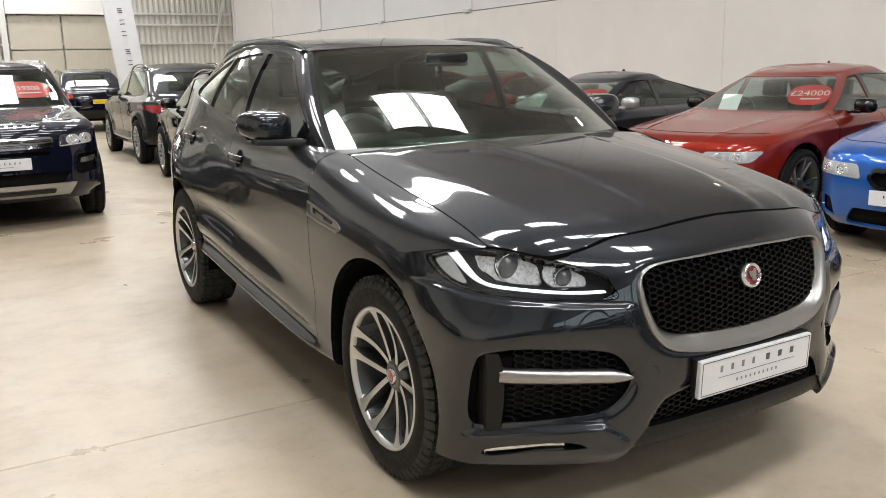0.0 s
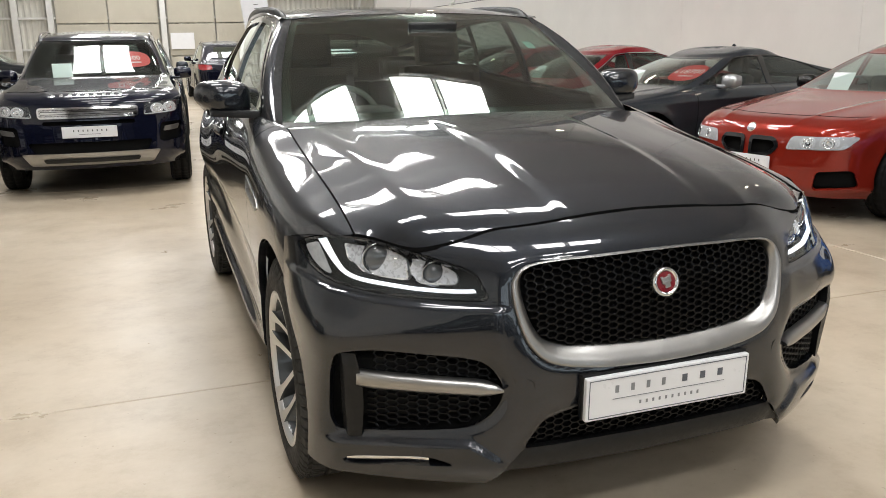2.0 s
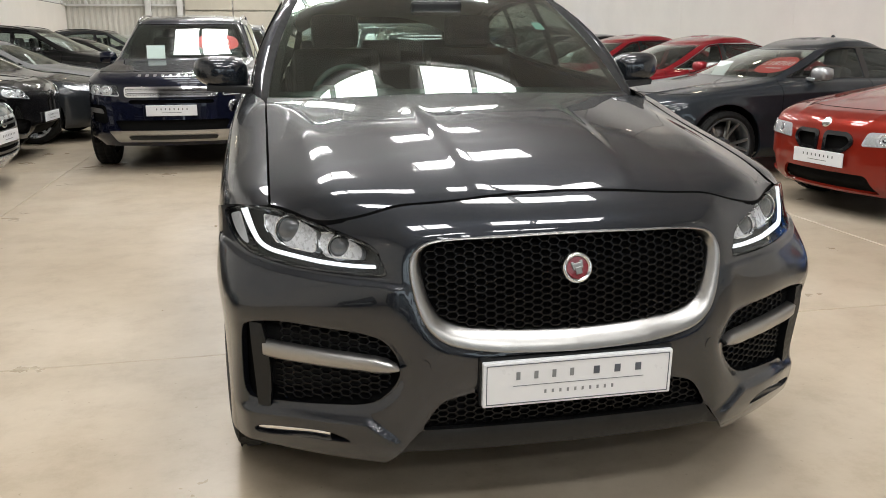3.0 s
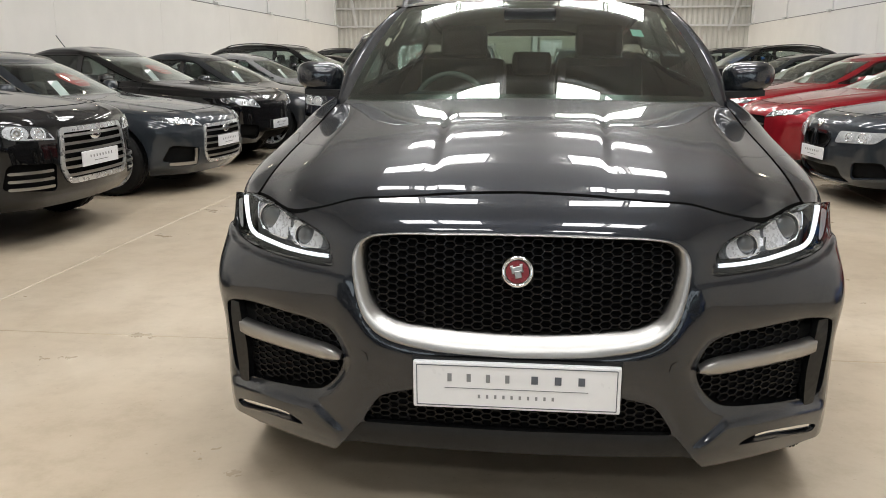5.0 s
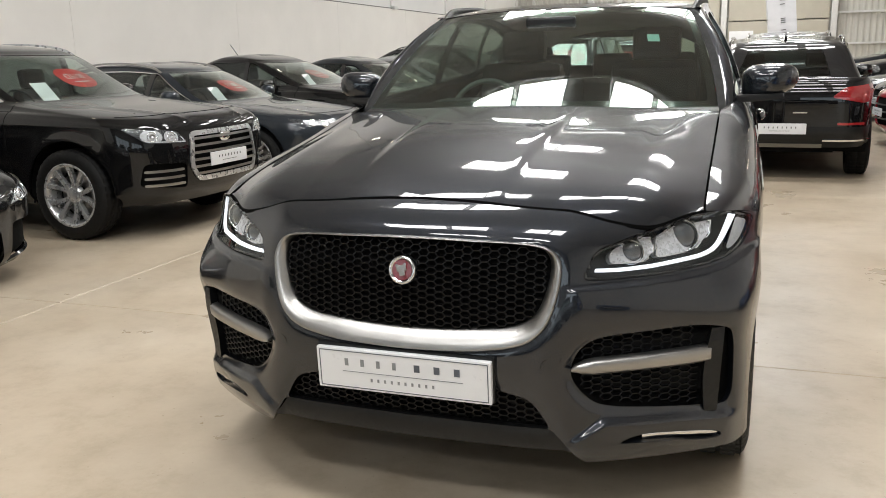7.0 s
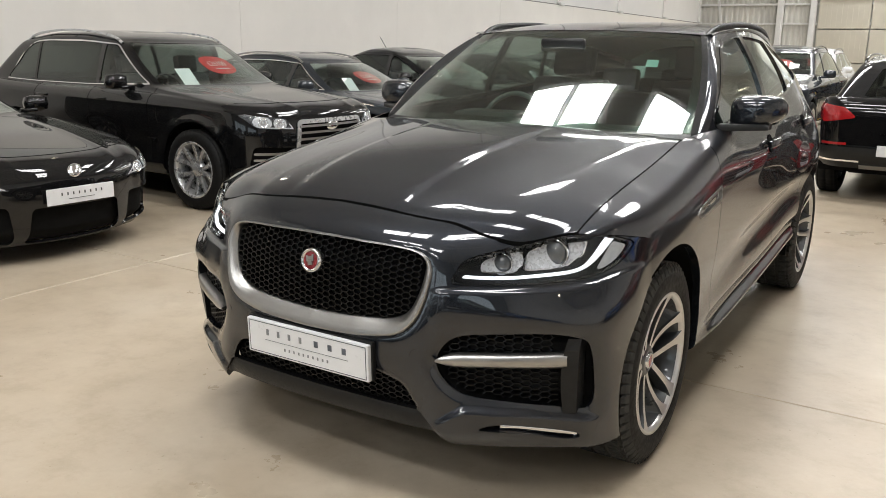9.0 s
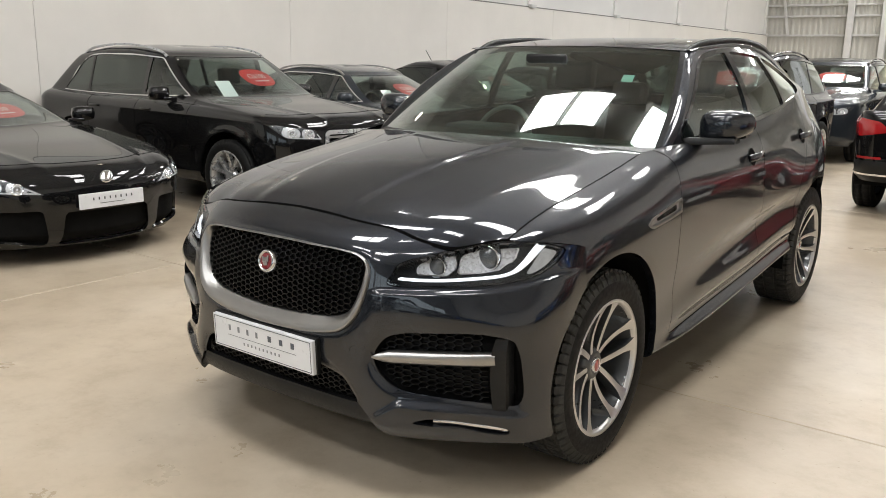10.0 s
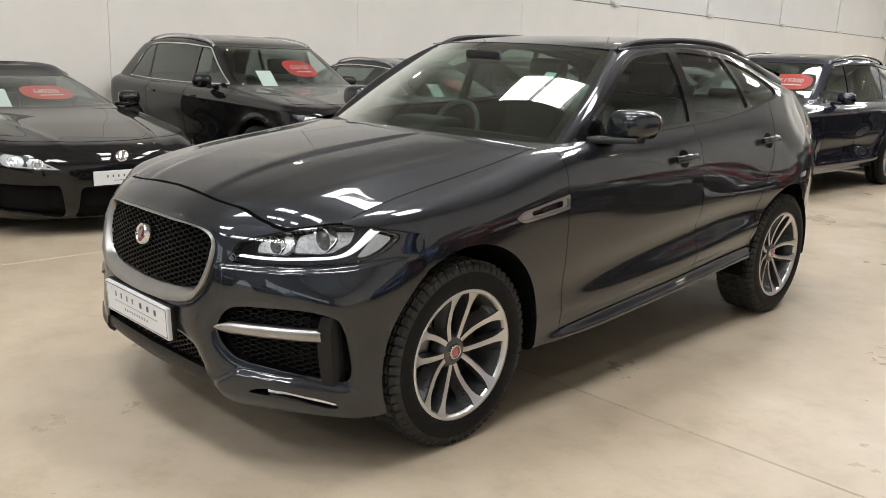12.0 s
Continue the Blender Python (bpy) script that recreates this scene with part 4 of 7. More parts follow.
    wheel.matrix_basis = pose(-0.37, s["cowl"][0] + 0.55, s["belt"] - 0.02, 0, 0, 90) @ pose(0, 0, 0, 0, 25, 0)
    # lamps, grille and openings, cut from the skin itself
    if near:
        p, nrm = finer(p[au[:, 0] < 0.46][:, v[0] < 6.3], 3, 4)
        x, y, z = p[..., 0], p[..., 1], p[..., 2]
        ax = np.abs(x)

    def on_front(poly, y_most=0.95, mirror=True):
        return np.minimum(poly_sdf(poly, ax if mirror else x, z), y_most - y)

    lampf = on_front(rounded(s["lamp"], 0.03), 1.0)
    for sgn in (1, -1):
        side = np.where(x * sgn > 0, 1.0, -1.0)
        house = skin("headlight", p, nrm, [np.minimum(lampf, side)], s.get("lamp_mat") or (M_LAMPDARK if near else M_LAMPCORE), car, 0.003, 0.006)
        skin("headlight_lens", p, nrm, [np.minimum(lampf - 0.002, side)], M_LENS, house, 0.012, 0.0)
        low = s["lamp"][0][1] + 0.055
        inner = np.minimum(np.minimum(np.minimum(lampf - 0.006, 0.016 - lampf), side), low - z)
        skin("daylight_strip", p, nrm, [inner], M_LAMPCORE, house, 0.007)
        if not near:
            continue
        lo, hi = np.min(np.array(s["lamp"]), 0), np.max(np.array(s["lamp"]), 0)
        for share, r in ((0.36, 0.34), (0.68, 0.36)):
            xc = lo[0] + (hi[0] - lo[0]) * share
            inside = np.where(lampf > 0.012, 0.0, 5.0)
            k = np.argmin((ax - xc) ** 2 - 0.02 * lampf + inside + (x * sgn < 0) * 9)
            c, nn = p.reshape(-1, 3)[k], nrm.reshape(-1, 3)[k]
            rad = min((hi[1] - lo[1]) * r, 0.042)
            bowl = np.minimum(np.minimum(lampf - 0.008, side), rad * 1.5 - np.hypot(ax - abs(c[0]), (z - c[2]) * 1.2))
            skin("reflector", p, nrm, [bowl], M_LAMPCORE, house, 0.005)
            q, f = lathe([(0.004, 0.001), (0.006, rad * 0.45), (0.001, rad * 0.8), (0.008, rad * 0.9), (0.008, rad), (0.0, rad * 1.04)], 20)
            o = mesh_object("projector", q, f, M_BRIGHT, house)
            o.matrix_basis = Matrix.Translation(c) @ Vector((1, 0, 0)).rotation_difference(Vector(nn)).to_matrix().to_4x4()
    for gp in ([s["grille"]] if s["grille"] is not None else []) + (s.get("more_grilles") or []):
        gp = np.array(gp)
        gf = on_front(gp, 0.7, s.get("grille_mirror", False))
        skin("grille", p, nrm, [gf + 0.02], M_LINER, car, -0.030, 0.0)
        if s["grille_frame"]:
            skin("grille_frame", p, nrm, [np.minimum(gf + 0.004, s.get("frame_w", 0.028) - gf)], s["grille_frame"], car, 0.014, 0.012)
        z0, z1 = gp[:, 1].min(), gp[:, 1].max()
        for k in range(s["slats"]):
            zc = z0 + (z1 - z0) * (k + 1) / (s["slats"] + 1)
            skin("grille_slat", p, nrm, [np.minimum(gf - 0.01, 0.010 - np.abs(z - zc))], s.get("slat_mat") or M_CHROME, car, 0.014, 0.012)
    for poly in s["intake"] or ():
        f0 = on_front(rounded(poly, 0.03), 0.8)
        if min(q[0] for q in poly) > 0:
            for sgn in (1, -1):
                skin("intake", p, nrm, [np.minimum(f0 + 0.025, np.where(x * sgn > 0, 1.0, -1.0))], M_LINER, car, -0.040, 0.0)
        else:
            skin("intake", p, nrm, [poly_sdf(rounded(poly, 0.03), x, z) + 0.025, 0.8 - y], M_LINER, car, -0.040, 0.0)
    for poly in s["vents"] or ():
        f0 = on_front(rounded(poly, 0.01), 0.9)
        for sgn in (1, -1):
            skin("intake_trim", p, nrm, [np.minimum(f0, np.where(x * sgn > 0, 1.0, -1.0))], M_CHROME, car, 0.010, 0.010)
    if s.get("badge"):
        zb = s["badge"]
        k = np.argmin(np.abs(x) + np.abs(z - zb) + (y > 0.8) * 9)
        q, f = lathe([(0.012, 0.0005), (0.012, 0.03), (0.006, 0.042), (0.0, 0.045)], 24)
        o = mesh_object("badge", [(a, b * s.get("badge_wide", 1.0), c) for a, b, c in q], f, M_BRIGHT, car)
        o.matrix_basis = Matrix.Translation(p.reshape(-1, 3)[k]) @ Vector((1, 0, 0)).rotation_difference(Vector(nrm.reshape(-1, 3)[k])).to_matrix().to_4x4()
    if s["skid"] is not None:
        skin("skid_plate", p, nrm, [on_front(rounded(s["skid"], 0.02), 0.6, False)], M_CHROME, car, 0.010, 0.012)
    for poly in s.get("dark") or ():
        skin("dark_slot", p, nrm, [on_front(rounded(poly, 0.012), 0.7, False)], M_PLASTIC, car, 0.024, 0.004)
    for xb in s.get("name_bars") or ():
        skin("name_bar", p, nrm, [np.minimum(np.minimum(0.017 - np.abs(x - xb), 0.012 - np.abs(z - s["hood"] + 0.005)), 0.5 - y)], M_BRIGHT, car, 0.004, 0.003)
    if near:
        p, nrm = whole
        x, y, z = p[..., 0], p[..., 1], p[..., 2]
        ax = np.abs(x)
    if s["tail"] is not None:
        if near:
            p, nrm = finer(p[au[:, 0] > 0.66][:, v[0] < 7.2], 2, 3)
            x, y, z = p[..., 0], p[..., 1], p[..., 2]
            ax = np.abs(x)
        tf = np.minimum(poly_sdf(rounded(s["tail"], 0.03), ax, z), y - (L - 0.75))
        for sgn in (1, -1):
            skin("tail_lamp", p, nrm, [np.minimum(tf, np.where(x * sgn > 0, 1.0, -1.0))], M_REDLENS, car, 0.006, 0.008)
    if s["plate"] and s["tail_plate"] is None:
        zp = s["plate"]
        k = np.argmin(np.abs(x) + np.abs(z - zp) + (y > 0.6) * 9)
        plate_part(car, 0, p.reshape(-1, 3)[k][1] - 0.012, zp)
    if s["tail_plate"]:
        zp, pm = s["tail_plate"]
        plate_part(car, 0, L + 0.008, zp, material=pm, yaw=180)
        skin("lower_trim", p, nrm, [np.minimum(np.minimum(z - s["sill"], s["sill"] + 0.30 - z), y - (L - 0.6))], M_PLASTIC, car, 0.004)
    for zl, zh, x0, x1, nm, mat_ in s.get("tail_trim") or ():
        ff = np.minimum(np.minimum(z - zl, zh - z), y - (L - 0.75))
        if x0 <= 0:
            skin(nm, p, nrm, [ff, x1 - ax], mat_, car, 0.010, 0.010)
        else:
            for sgn in (1, -1):
                skin(nm, p, nrm, [ff, np.minimum(x * sgn - x0, x1 - x * sgn)], mat_, car, 0.010, 0.010)
    for xw in (w - 0.10, -w + 0.10):
        for yw in (ya, yb):
            place_wheel(car, (R, s["rim"], s["style"], s.get("wheel_mat")), R, s["rim"], 0.23, xw, yw, s["style"], s.get("wheel_mat") or M_ALLOY_SILVER)
    # sticker and papers behind the windscreen
    p, nrm = whole
    vv = int(np.argmin(np.abs(v[0] - 7.55)))
    n0 = (p.shape[0] - 1) // 2
    if price is not None:
        sticker_on(car, p, n0 + price_u * (3 if near else 2) // 2, vv, price, size=s.get("sticker", (0.22, 0.16)))
    if paper:
        bm = bmesh.new()
        add_box(bm, (0, 0, 0), (0.21, 0.004, 0.28))
        o = part("paper_sheet", bm, M_PAPER, car)
        c = p[n0 - (10 if near else 6), int(np.argmin(np.abs(v[0] - 7.25)))]
        o.matrix_basis = pose(c[0], c[1] + 0.10, c[2] - 0.02, -40, 0, 8)
    return car


def heading(x, y, degrees):
    """The pose of a car whose nose is at x, y and looks along the given compass angle (0 is +x, 90 is +y)."""
    return pose(x, y, 0, 0, 0, degrees + 90)


P_BLACK = car_paint("black paint", (0.0012, 0.0012, 0.0016), flake=0.2, metal=0.0, rough=0.6, coat_ior=1.5)
P_NAVY = car_paint("navy blue paint", (0.0015, 0.0028, 0.013), metal=0.25, rough=0.4)
P_GREY = car_paint("mid grey paint", (0.026, 0.029, 0.033), metal=0.4, rough=0.38)
P_STEEL = car_paint("blue grey paint", (0.024, 0.030, 0.038), metal=0.35, rough=0.38)
P_RED = car_paint("orange red paint", (0.24, 0.016, 0.007), metal=0.35)
P_CRIMSON = car_paint("crimson paint", (0.27, 0.008, 0.016), metal=0.35)
P_BLUE = car_paint("bright blue paint", (0.02, 0.11, 0.42), metal=0.4)
P_WHITE = car_paint("white paint", (0.72, 0.72, 0.72), flake=0.02, metal=0.0)
P_SILVER = car_paint("silver paint", (0.40, 0.41, 0.42), metal=0.6)

SUV = dict(L=4.66, W=1.90, H=1.66, wb=2.82, fo=0.88, R=0.37, rim=0.25, hood=0.98, cowl=(1.20, 1.16), roof=(1.95, 3.75), rear=(4.42, 1.16), belt=1.10, waist=0.78, sill=0.28, rail=0.66, tail_z=1.08, bow=0.16,
           lamp=((0.47, 0.76), (0.80, 0.78), (0.88, 0.90), (0.55, 0.86)), rails=M_GLOSS)
HEX = rounded([(-0.40, 0.44), (0.40, 0.44), (0.47, 0.56), (0.43, 0.84), (-0.43, 0.84), (-0.47, 0.56)], 0.05)
HEX_LOW = rounded([(-0.40, 0.30), (0.40, 0.30), (0.47, 0.42), (0.43, 0.68), (-0.43, 0.68), (-0.47, 0.42)], 0.05)
KIDNEY = rounded([(0.03, 0.50), (0.23, 0.52), (0.31, 0.60), (0.26, 0.67), (0.03, 0.67)], 0.04)

# left-hand row
build_car("sports_coupe", "black low sports coupe with a red price sticker", heading(-3.42, 0.62, 0), P_BLACK, group="cars in the left row", price="£40250",
          L=4.38, W=1.86, H=1.28, wb=2.47, fo=0.95, R=0.34, rim=0.25, hood=0.70, cowl=(1.55, 0.90), roof=(2.25, 2.95), rear=(3.95, 0.98), belt=0.88, waist=0.60, sill=0.14, rail=0.52, bow=0.34, tail_z=0.95,
          lamp=((0.44, 0.53), (0.80, 0.56), (0.89, 0.68), (0.62, 0.63)), intake=[((-0.36, 0.15), (0.36, 0.15), (0.33, 0.40), (-0.33, 0.40)), ((0.43, 0.15), (0.84, 0.22), (0.85, 0.43), (0.47, 0.42))], vents=[((0.30, 0.10), (0.40, 0.10), (0.40, 0.115), (0.30, 0.115))], shut=5.2, sticker=(0.25, 0.15), plate=0.47, wheel_mat=M_ALLOY_GREY, badge=0.63, badge_wide=1.4)
build_car("estate_suv", "black family SUV with chrome window line and red price sticker", heading(-3.33, 3.27, -1), P_BLACK, group="cars in the left row", price="£26100", chrome_line=True, side_glass=M_GLASS_DARK, badge=0.78, badge_wide=1.9,
          grille=HEX, grille_frame=M_ALLOY_SILVER, frame_w=0.034, slats=6, intake=[((0.52, 0.40), (0.84, 0.44), (0.82, 0.62), (0.50, 0.60))], vents=[((0.54, 0.545), (0.82, 0.545), (0.82, 0.565), (0.54, 0.565)), ((0.54, 0.49), (0.82, 0.49), (0.82, 0.51), (0.54, 0.51)), ((0.54, 0.435), (0.82, 0.435), (0.82, 0.455), (0.54, 0.455))], plate=0.60, **{**SUV, "rails": M_ALLOY_SILVER, "hood": 0.95, "H": 1.63, "cowl": (1.32, 1.10), "belt": 1.06, "roof": (2.05, 4.02), "rear": (4.50, 1.10), "dlo": (4.08, 3.55), "cpost": 3.50, "rail": 0.68})
build_car("estate_car", "dark grey saloon car with chrome grille frame", heading(-3.24, 5.80, -3), P_STEEL, group="cars in the left row", price="£21000", chrome_line=True, badge=0.63, badge_wide=1.9,
          grille=HEX_LOW, grille_frame=M_ALLOY_SILVER, frame_w=0.028, slats=5, intake=[((0.54, 0.28), (0.84, 0.34), (0.80, 0.50), (0.52, 0.46))], vents=[((0.56, 0.30), (0.60, 0.30), (0.60, 0.46), (0.56, 0.46)), ((0.56, 0.30), (0.80, 0.30), (0.80, 0.33), (0.56, 0.33))], plate=0.50, H=1.42, cowl=(1.38, 0.96), roof=(2.15, 3.85), rear=(4.45, 1.0), rails=M_CHROME, dlo=(4.05, 3.55), cpost=3.55)
build_car("crossover_car", "glossy black sporting crossover with dark glass", heading(-3.38, 8.15, -4), P_BLACK, group="cars in the left row", price="£18500", aerial="rod", side_glass=M_GLASS_DARK,
          plate=0.5, intake=[((-0.5, 0.28), (0.5, 0.28), (0.44, 0.42), (-0.44, 0.42)), ((0.56, 0.32), (0.86, 0.38), (0.84, 0.54), (0.56, 0.5))], **{**SUV, "H": 1.50, "hood": 0.90, "belt": 1.0, "cowl": (1.30, 1.05), "roof": (2.15, 3.3), "rear": (4.3, 1.06), "dlo": (3.95, 3.1), "rails": False, "lamp": ((0.50, 0.72), (0.82, 0.76), (0.88, 0.86), (0.60, 0.84))})
for yy, pa, kind, lab in ((9.9, P_GREY, 0, "dark grey hatchback parked in the row"), (12.3, P_SILVER, 0, "silver hatchback parked in the row"), (14.8, P_BLACK, 1, "black SUV parked far down the row"), (17.4, P_WHITE, 0, "white saloon parked far down the row"), (20.0, P_BLACK, 0, "black saloon parked far down the row"), (22.8, P_GREY, 1, "grey SUV parked far down the row")):
    build_car("parked_car", lab, heading(-3.0, yy + 0.4, -5), pa, group="cars in the left row", detail=4, plate=0.5, grille=HEX_LOW, slats=3, **(SUV if kind else dict(H=1.44)))

# middle of the hall
build_car("family_suv", "navy blue SUV with silver skid plate and red price sticker", heading(-1.79, 6.45, -92), P_NAVY, group="cars in the middle", price="£19300", price_u=8, sticker=(0.25, 0.17),
          grille=rounded([(-0.47, 0.80), (0.47, 0.80), (0.47, 0.90), (-0.47, 0.90)], 0.03), grille_frame=M_BRIGHT, slats=3, slat_mat=M_BRIGHT, plate=0.66,
          intake=[((-0.52, 0.42), (0.52, 0.42), (0.60, 0.56), (-0.60, 0.56)), ((0.66, 0.52), (0.90, 0.54), (0.90, 0.72), (0.68, 0.72)), ((-0.44, 0.73), (0.44, 0.73), (0.44, 0.77), (-0.44, 0.77))], vents=[((0.70, 0.63), (0.84, 0.64), (0.86, 0.69), (0.72, 0.68))], skid=((-0.58, 0.33), (0.58, 0.33), (0.66, 0.45), (-0.66, 0.45)), dark=[((-0.44, 0.365), (0.44, 0.365), (0.46, 0.40), (-0.46, 0.40))], name_bars=[-0.32 + 0.08 * k for k in range(9)], side_glass=M_GLASS_DARK,
          **{**SUV, "H": 1.70, "roof": (1.95, 4.0), "rear": (4.45, 1.14), "dlo": (4.2, 4.0), "cpost": 3.5, "lamp": ((0.52, 0.80), (0.84, 0.82), (0.90, 0.94), (0.54, 0.92)), "hood": 1.02, "L": 4.60})
build_car("dark_suv", "dark grey SUV with a red price sticker behind the screen", heading(-1.50, 11.25, -91), P_STEEL, group="cars in the middle", price="", grille=HEX, slats=4, plate=0.55, **SUV)
build_car("white_suv", "white SUV with a red price sticker behind the screen", heading(-1.85, 16.4, -90), P_WHITE, group="cars in the middle", price="", grille=HEX, slats=4, plate=0.55, detail=4, **SUV)
build_car("tailgate_suv", "black crossover seen from behind with red tail lamps", heading(1.42, 10.95, 87.5), P_BLACK, group="cars in the middle", side_glass=M_GLASS_DARK, paper=False,
          tail=((0.48, 0.88), (0.80, 0.82), (0.92, 0.90), (0.92, 1.02), (0.60, 0.98)), tail_plate=(0.56, M_WHITE), tail_trim=[(0.43, 0.45, 0.42, 0.88, "chrome_strip", M_BRIGHT), (0.33, 0.40, 0.0, 0.42, "skid_plate", M_CHROME), (0.60, 0.625, 0.55, 0.80, "rear_reflector", M_REDLENS), (0.72, 0.735, 0.12, 0.26, "name_bar", M_BRIGHT)], aerial="fin", **{**SUV, "L": 4.36, "fo": 0.85, "wb": 2.70, "H": 1.53, "W": 1.80, "hood": 0.92, "belt": 1.02, "cowl": (1.2, 1.06), "rear": (4.22, 1.06), "roof": (1.9, 3.75), "rails": M_GLOSS})
build_car("compact_suv", "grey compact SUV seen from behind", heading(1.50, 16.0, 90), P_GREY, group="cars in the middle", side_glass=M_GLASS_DARK, paper=False,
          tail=((0.40, 0.92), (0.82, 0.86), (0.94, 0.94), (0.94, 1.0), (0.46, 0.99)), tail_plate=(0.72, M_YELLOW), **SUV)
build_car("large_suv", "dark blue SUV seen from behind with a yellow plate", heading(1.2, 25.9, 91), P_NAVY, group="cars in the middle", side_glass=M_GLASS_DARK, paper=False,
          tail=((0.55, 0.90), (0.82, 0.88), (0.94, 0.94), (0.94, 1.04), (0.58, 1.02)), tail_plate=(0.80, M_YELLOW), **SUV)

# right-hand row
BMW = dict(aerial="fin", lamp_mat=M_SIDEREF, rim=0.262, badge=0.735, H=1.43, hood=0.80, grille=KIDNEY, grille_mirror=True, grille_frame=M_GLOSS, slats=0, lamp=((0.36, 0.58), (0.78, 0.60), (0.84, 0.70), (0.40, 0.69)), intake=[((-0.50, 0.22), (0.50, 0.22), (0.42, 0.36), (-0.42, 0.36)), ((0.58, 0.26), (0.84, 0.30), (0.82, 0.44), (0.62, 0.42))], plate=0.46, style="fine", wheel_mat=M_ALLOY_GREY)
build_car("hatchback", "bright blue hatchback with black grille", heading(3.72, 0.85, 188), P_BLUE, group="cars in the right row", price="", **{**BMW, "L": 4.33, "W": 1.77, "H": 1.41, "wb": 2.69, "roof": (1.95, 3.4), "rear": (4.1, 1.02)})
build_car("saloon_car", "orange-red saloon with red price sticker", heading(3.50, 3.06, 188), P_RED, group="cars in the right row", price="£24000", price_u=10, sticker=(0.20, 0.22), mirror=P_BLACK, **BMW)
build_car("coupe_car", "dark grey coupe with silver door mirrors", heading(2.73, 5.58, 184), P_STEEL, group="cars in the right row", price="£18700", price_u=9, sticker=(0.20, 0.22), mirror=P_SILVER, **{**BMW, "H": 1.38, "roof": (2.05, 3.05), "bpost": 0.30})
build_car("red_coupe", "crimson coupe with chrome window line", heading(2.62, 7.85, 185), P_CRIMSON, group="cars in the right row", chrome_line=True, plate=0.48, grille=HEX_LOW, slats=3, H=1.41, roof=(2.05, 3.1))
build_car("red_hatchback", "crimson hatchback behind the red coupe", heading(2.65, 10.4, 185), P_CRIMSON, group="cars in the right row", plate=0.48, grille=HEX_LOW, slats=3, H=1.43)
for yy, pa, kind, lab in ((12.3, P_BLACK, 0, "black saloon parked in the row"), (14.7, P_GREY, 0, "grey saloon parked in the row"), (17.2, P_BLACK, 1, "black SUV parked far down the row"), (19.8, P_BLUE, 0, "blue hatchback parked far down the row"), (22.5, P_GREY, 1, "grey SUV parked far down the row")):
    build_car("parked_car", lab, heading(2.9, yy + 0.5, 185), pa, group="cars in the right row", detail=4, plate=0.5, grille=HEX_LOW, slats=3, **(SUV if kind else dict(H=1.44)))

# row behind the camera's path, seen only as reflections
for xx, pa, lab in ((-6.6, P_BLACK, "black SUV in the row by the glazing"), (-4.1, P_GREY, "grey SUV in the row by the glazing"), (-1.6, P_BLACK, "black saloon in the row by the glazing"), (0.9, P_NAVY, "navy saloon in the row by the glazing"), (3.4, P_BLACK, "black SUV in the row by the glazing"), (5.9, P_BLUE, "blue saloon in the row by the glazing")):
    build_car("parked_car", lab, heading(xx, -6.9, 90), pa, group="cars by the glazing", detail=3, plate=0.5, grille=HEX_LOW, slats=2, **(SUV if "SUV" in lab else dict(H=1.44)))


def feather_flag(x, y):
    """A tall curved show flag on a pole with a cross foot; its lettering becomes bars."""
    root = thing("feather_flag", "tall white feather flag with grey lettering on a pole", "flag", pose(x, y, 0) @ pose(0, 0, 0, 0, -6, 0))
    p, f = sweep([(-0.30, 0, 3.6 * t) for t in np.linspace(0, 1, 12)], circle_section(0.012, 8), False, (0, 1, 0))
    mesh_object("pole", p, f, M_STEEL, root)
    zs = np.linspace(0.55, 3.75, 24)
    wd = np.interp(zs, [0.55, 0.8, 3.2, 3.6, 3.75], [0.30, 0.58, 0.62, 0.45, 0.05])
    pts = []
    for z, w in zip(zs, wd):
        for t in np.linspace(0, 1, 7):
            pts.append((-0.29 + w * t, 0.03 * math.sin(3 * t + z * 1.3), z))
    mesh_object("cloth", pts, grid_faces(24, 7), M_BANNER, root)
    for k, z in enumerate((1.25, 1.50, 1.75, 2.0, 2.40, 2.65, 2.9)):
        for dz in ((-0.045, 0.045) if k % 3 else (-0.045, 0.0, 0.045)):
            box_part("flag_bar", (0.03, -0.036, z + dz), (0.10, 0.004, 0.016), M_ALLOY_GREY, root)
    bm = bmesh.new()
    add_box(bm, (-0.3, 0, 0.02), (0.7, 0.05, 0.03), bevel=0.008)
    add_box(bm, (-0.3, 0, 0.021), (0.05, 0.7, 0.03), bevel=0.008)
    part("foot", bm, M_STEEL, root)


feather_flag(1.75, 17.9)


# ---- the dark grey SUV in the middle: front axle over the origin, nose along -y ----
P_HERO = car_paint("dark grey metallic paint", (0.0150, 0.0175, 0.0230), flake=0.5, rough=0.38, metal=0.65, coat_ior=1.64)
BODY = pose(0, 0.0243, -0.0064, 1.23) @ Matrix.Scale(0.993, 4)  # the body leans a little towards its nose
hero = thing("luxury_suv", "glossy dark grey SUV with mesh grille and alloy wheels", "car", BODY)

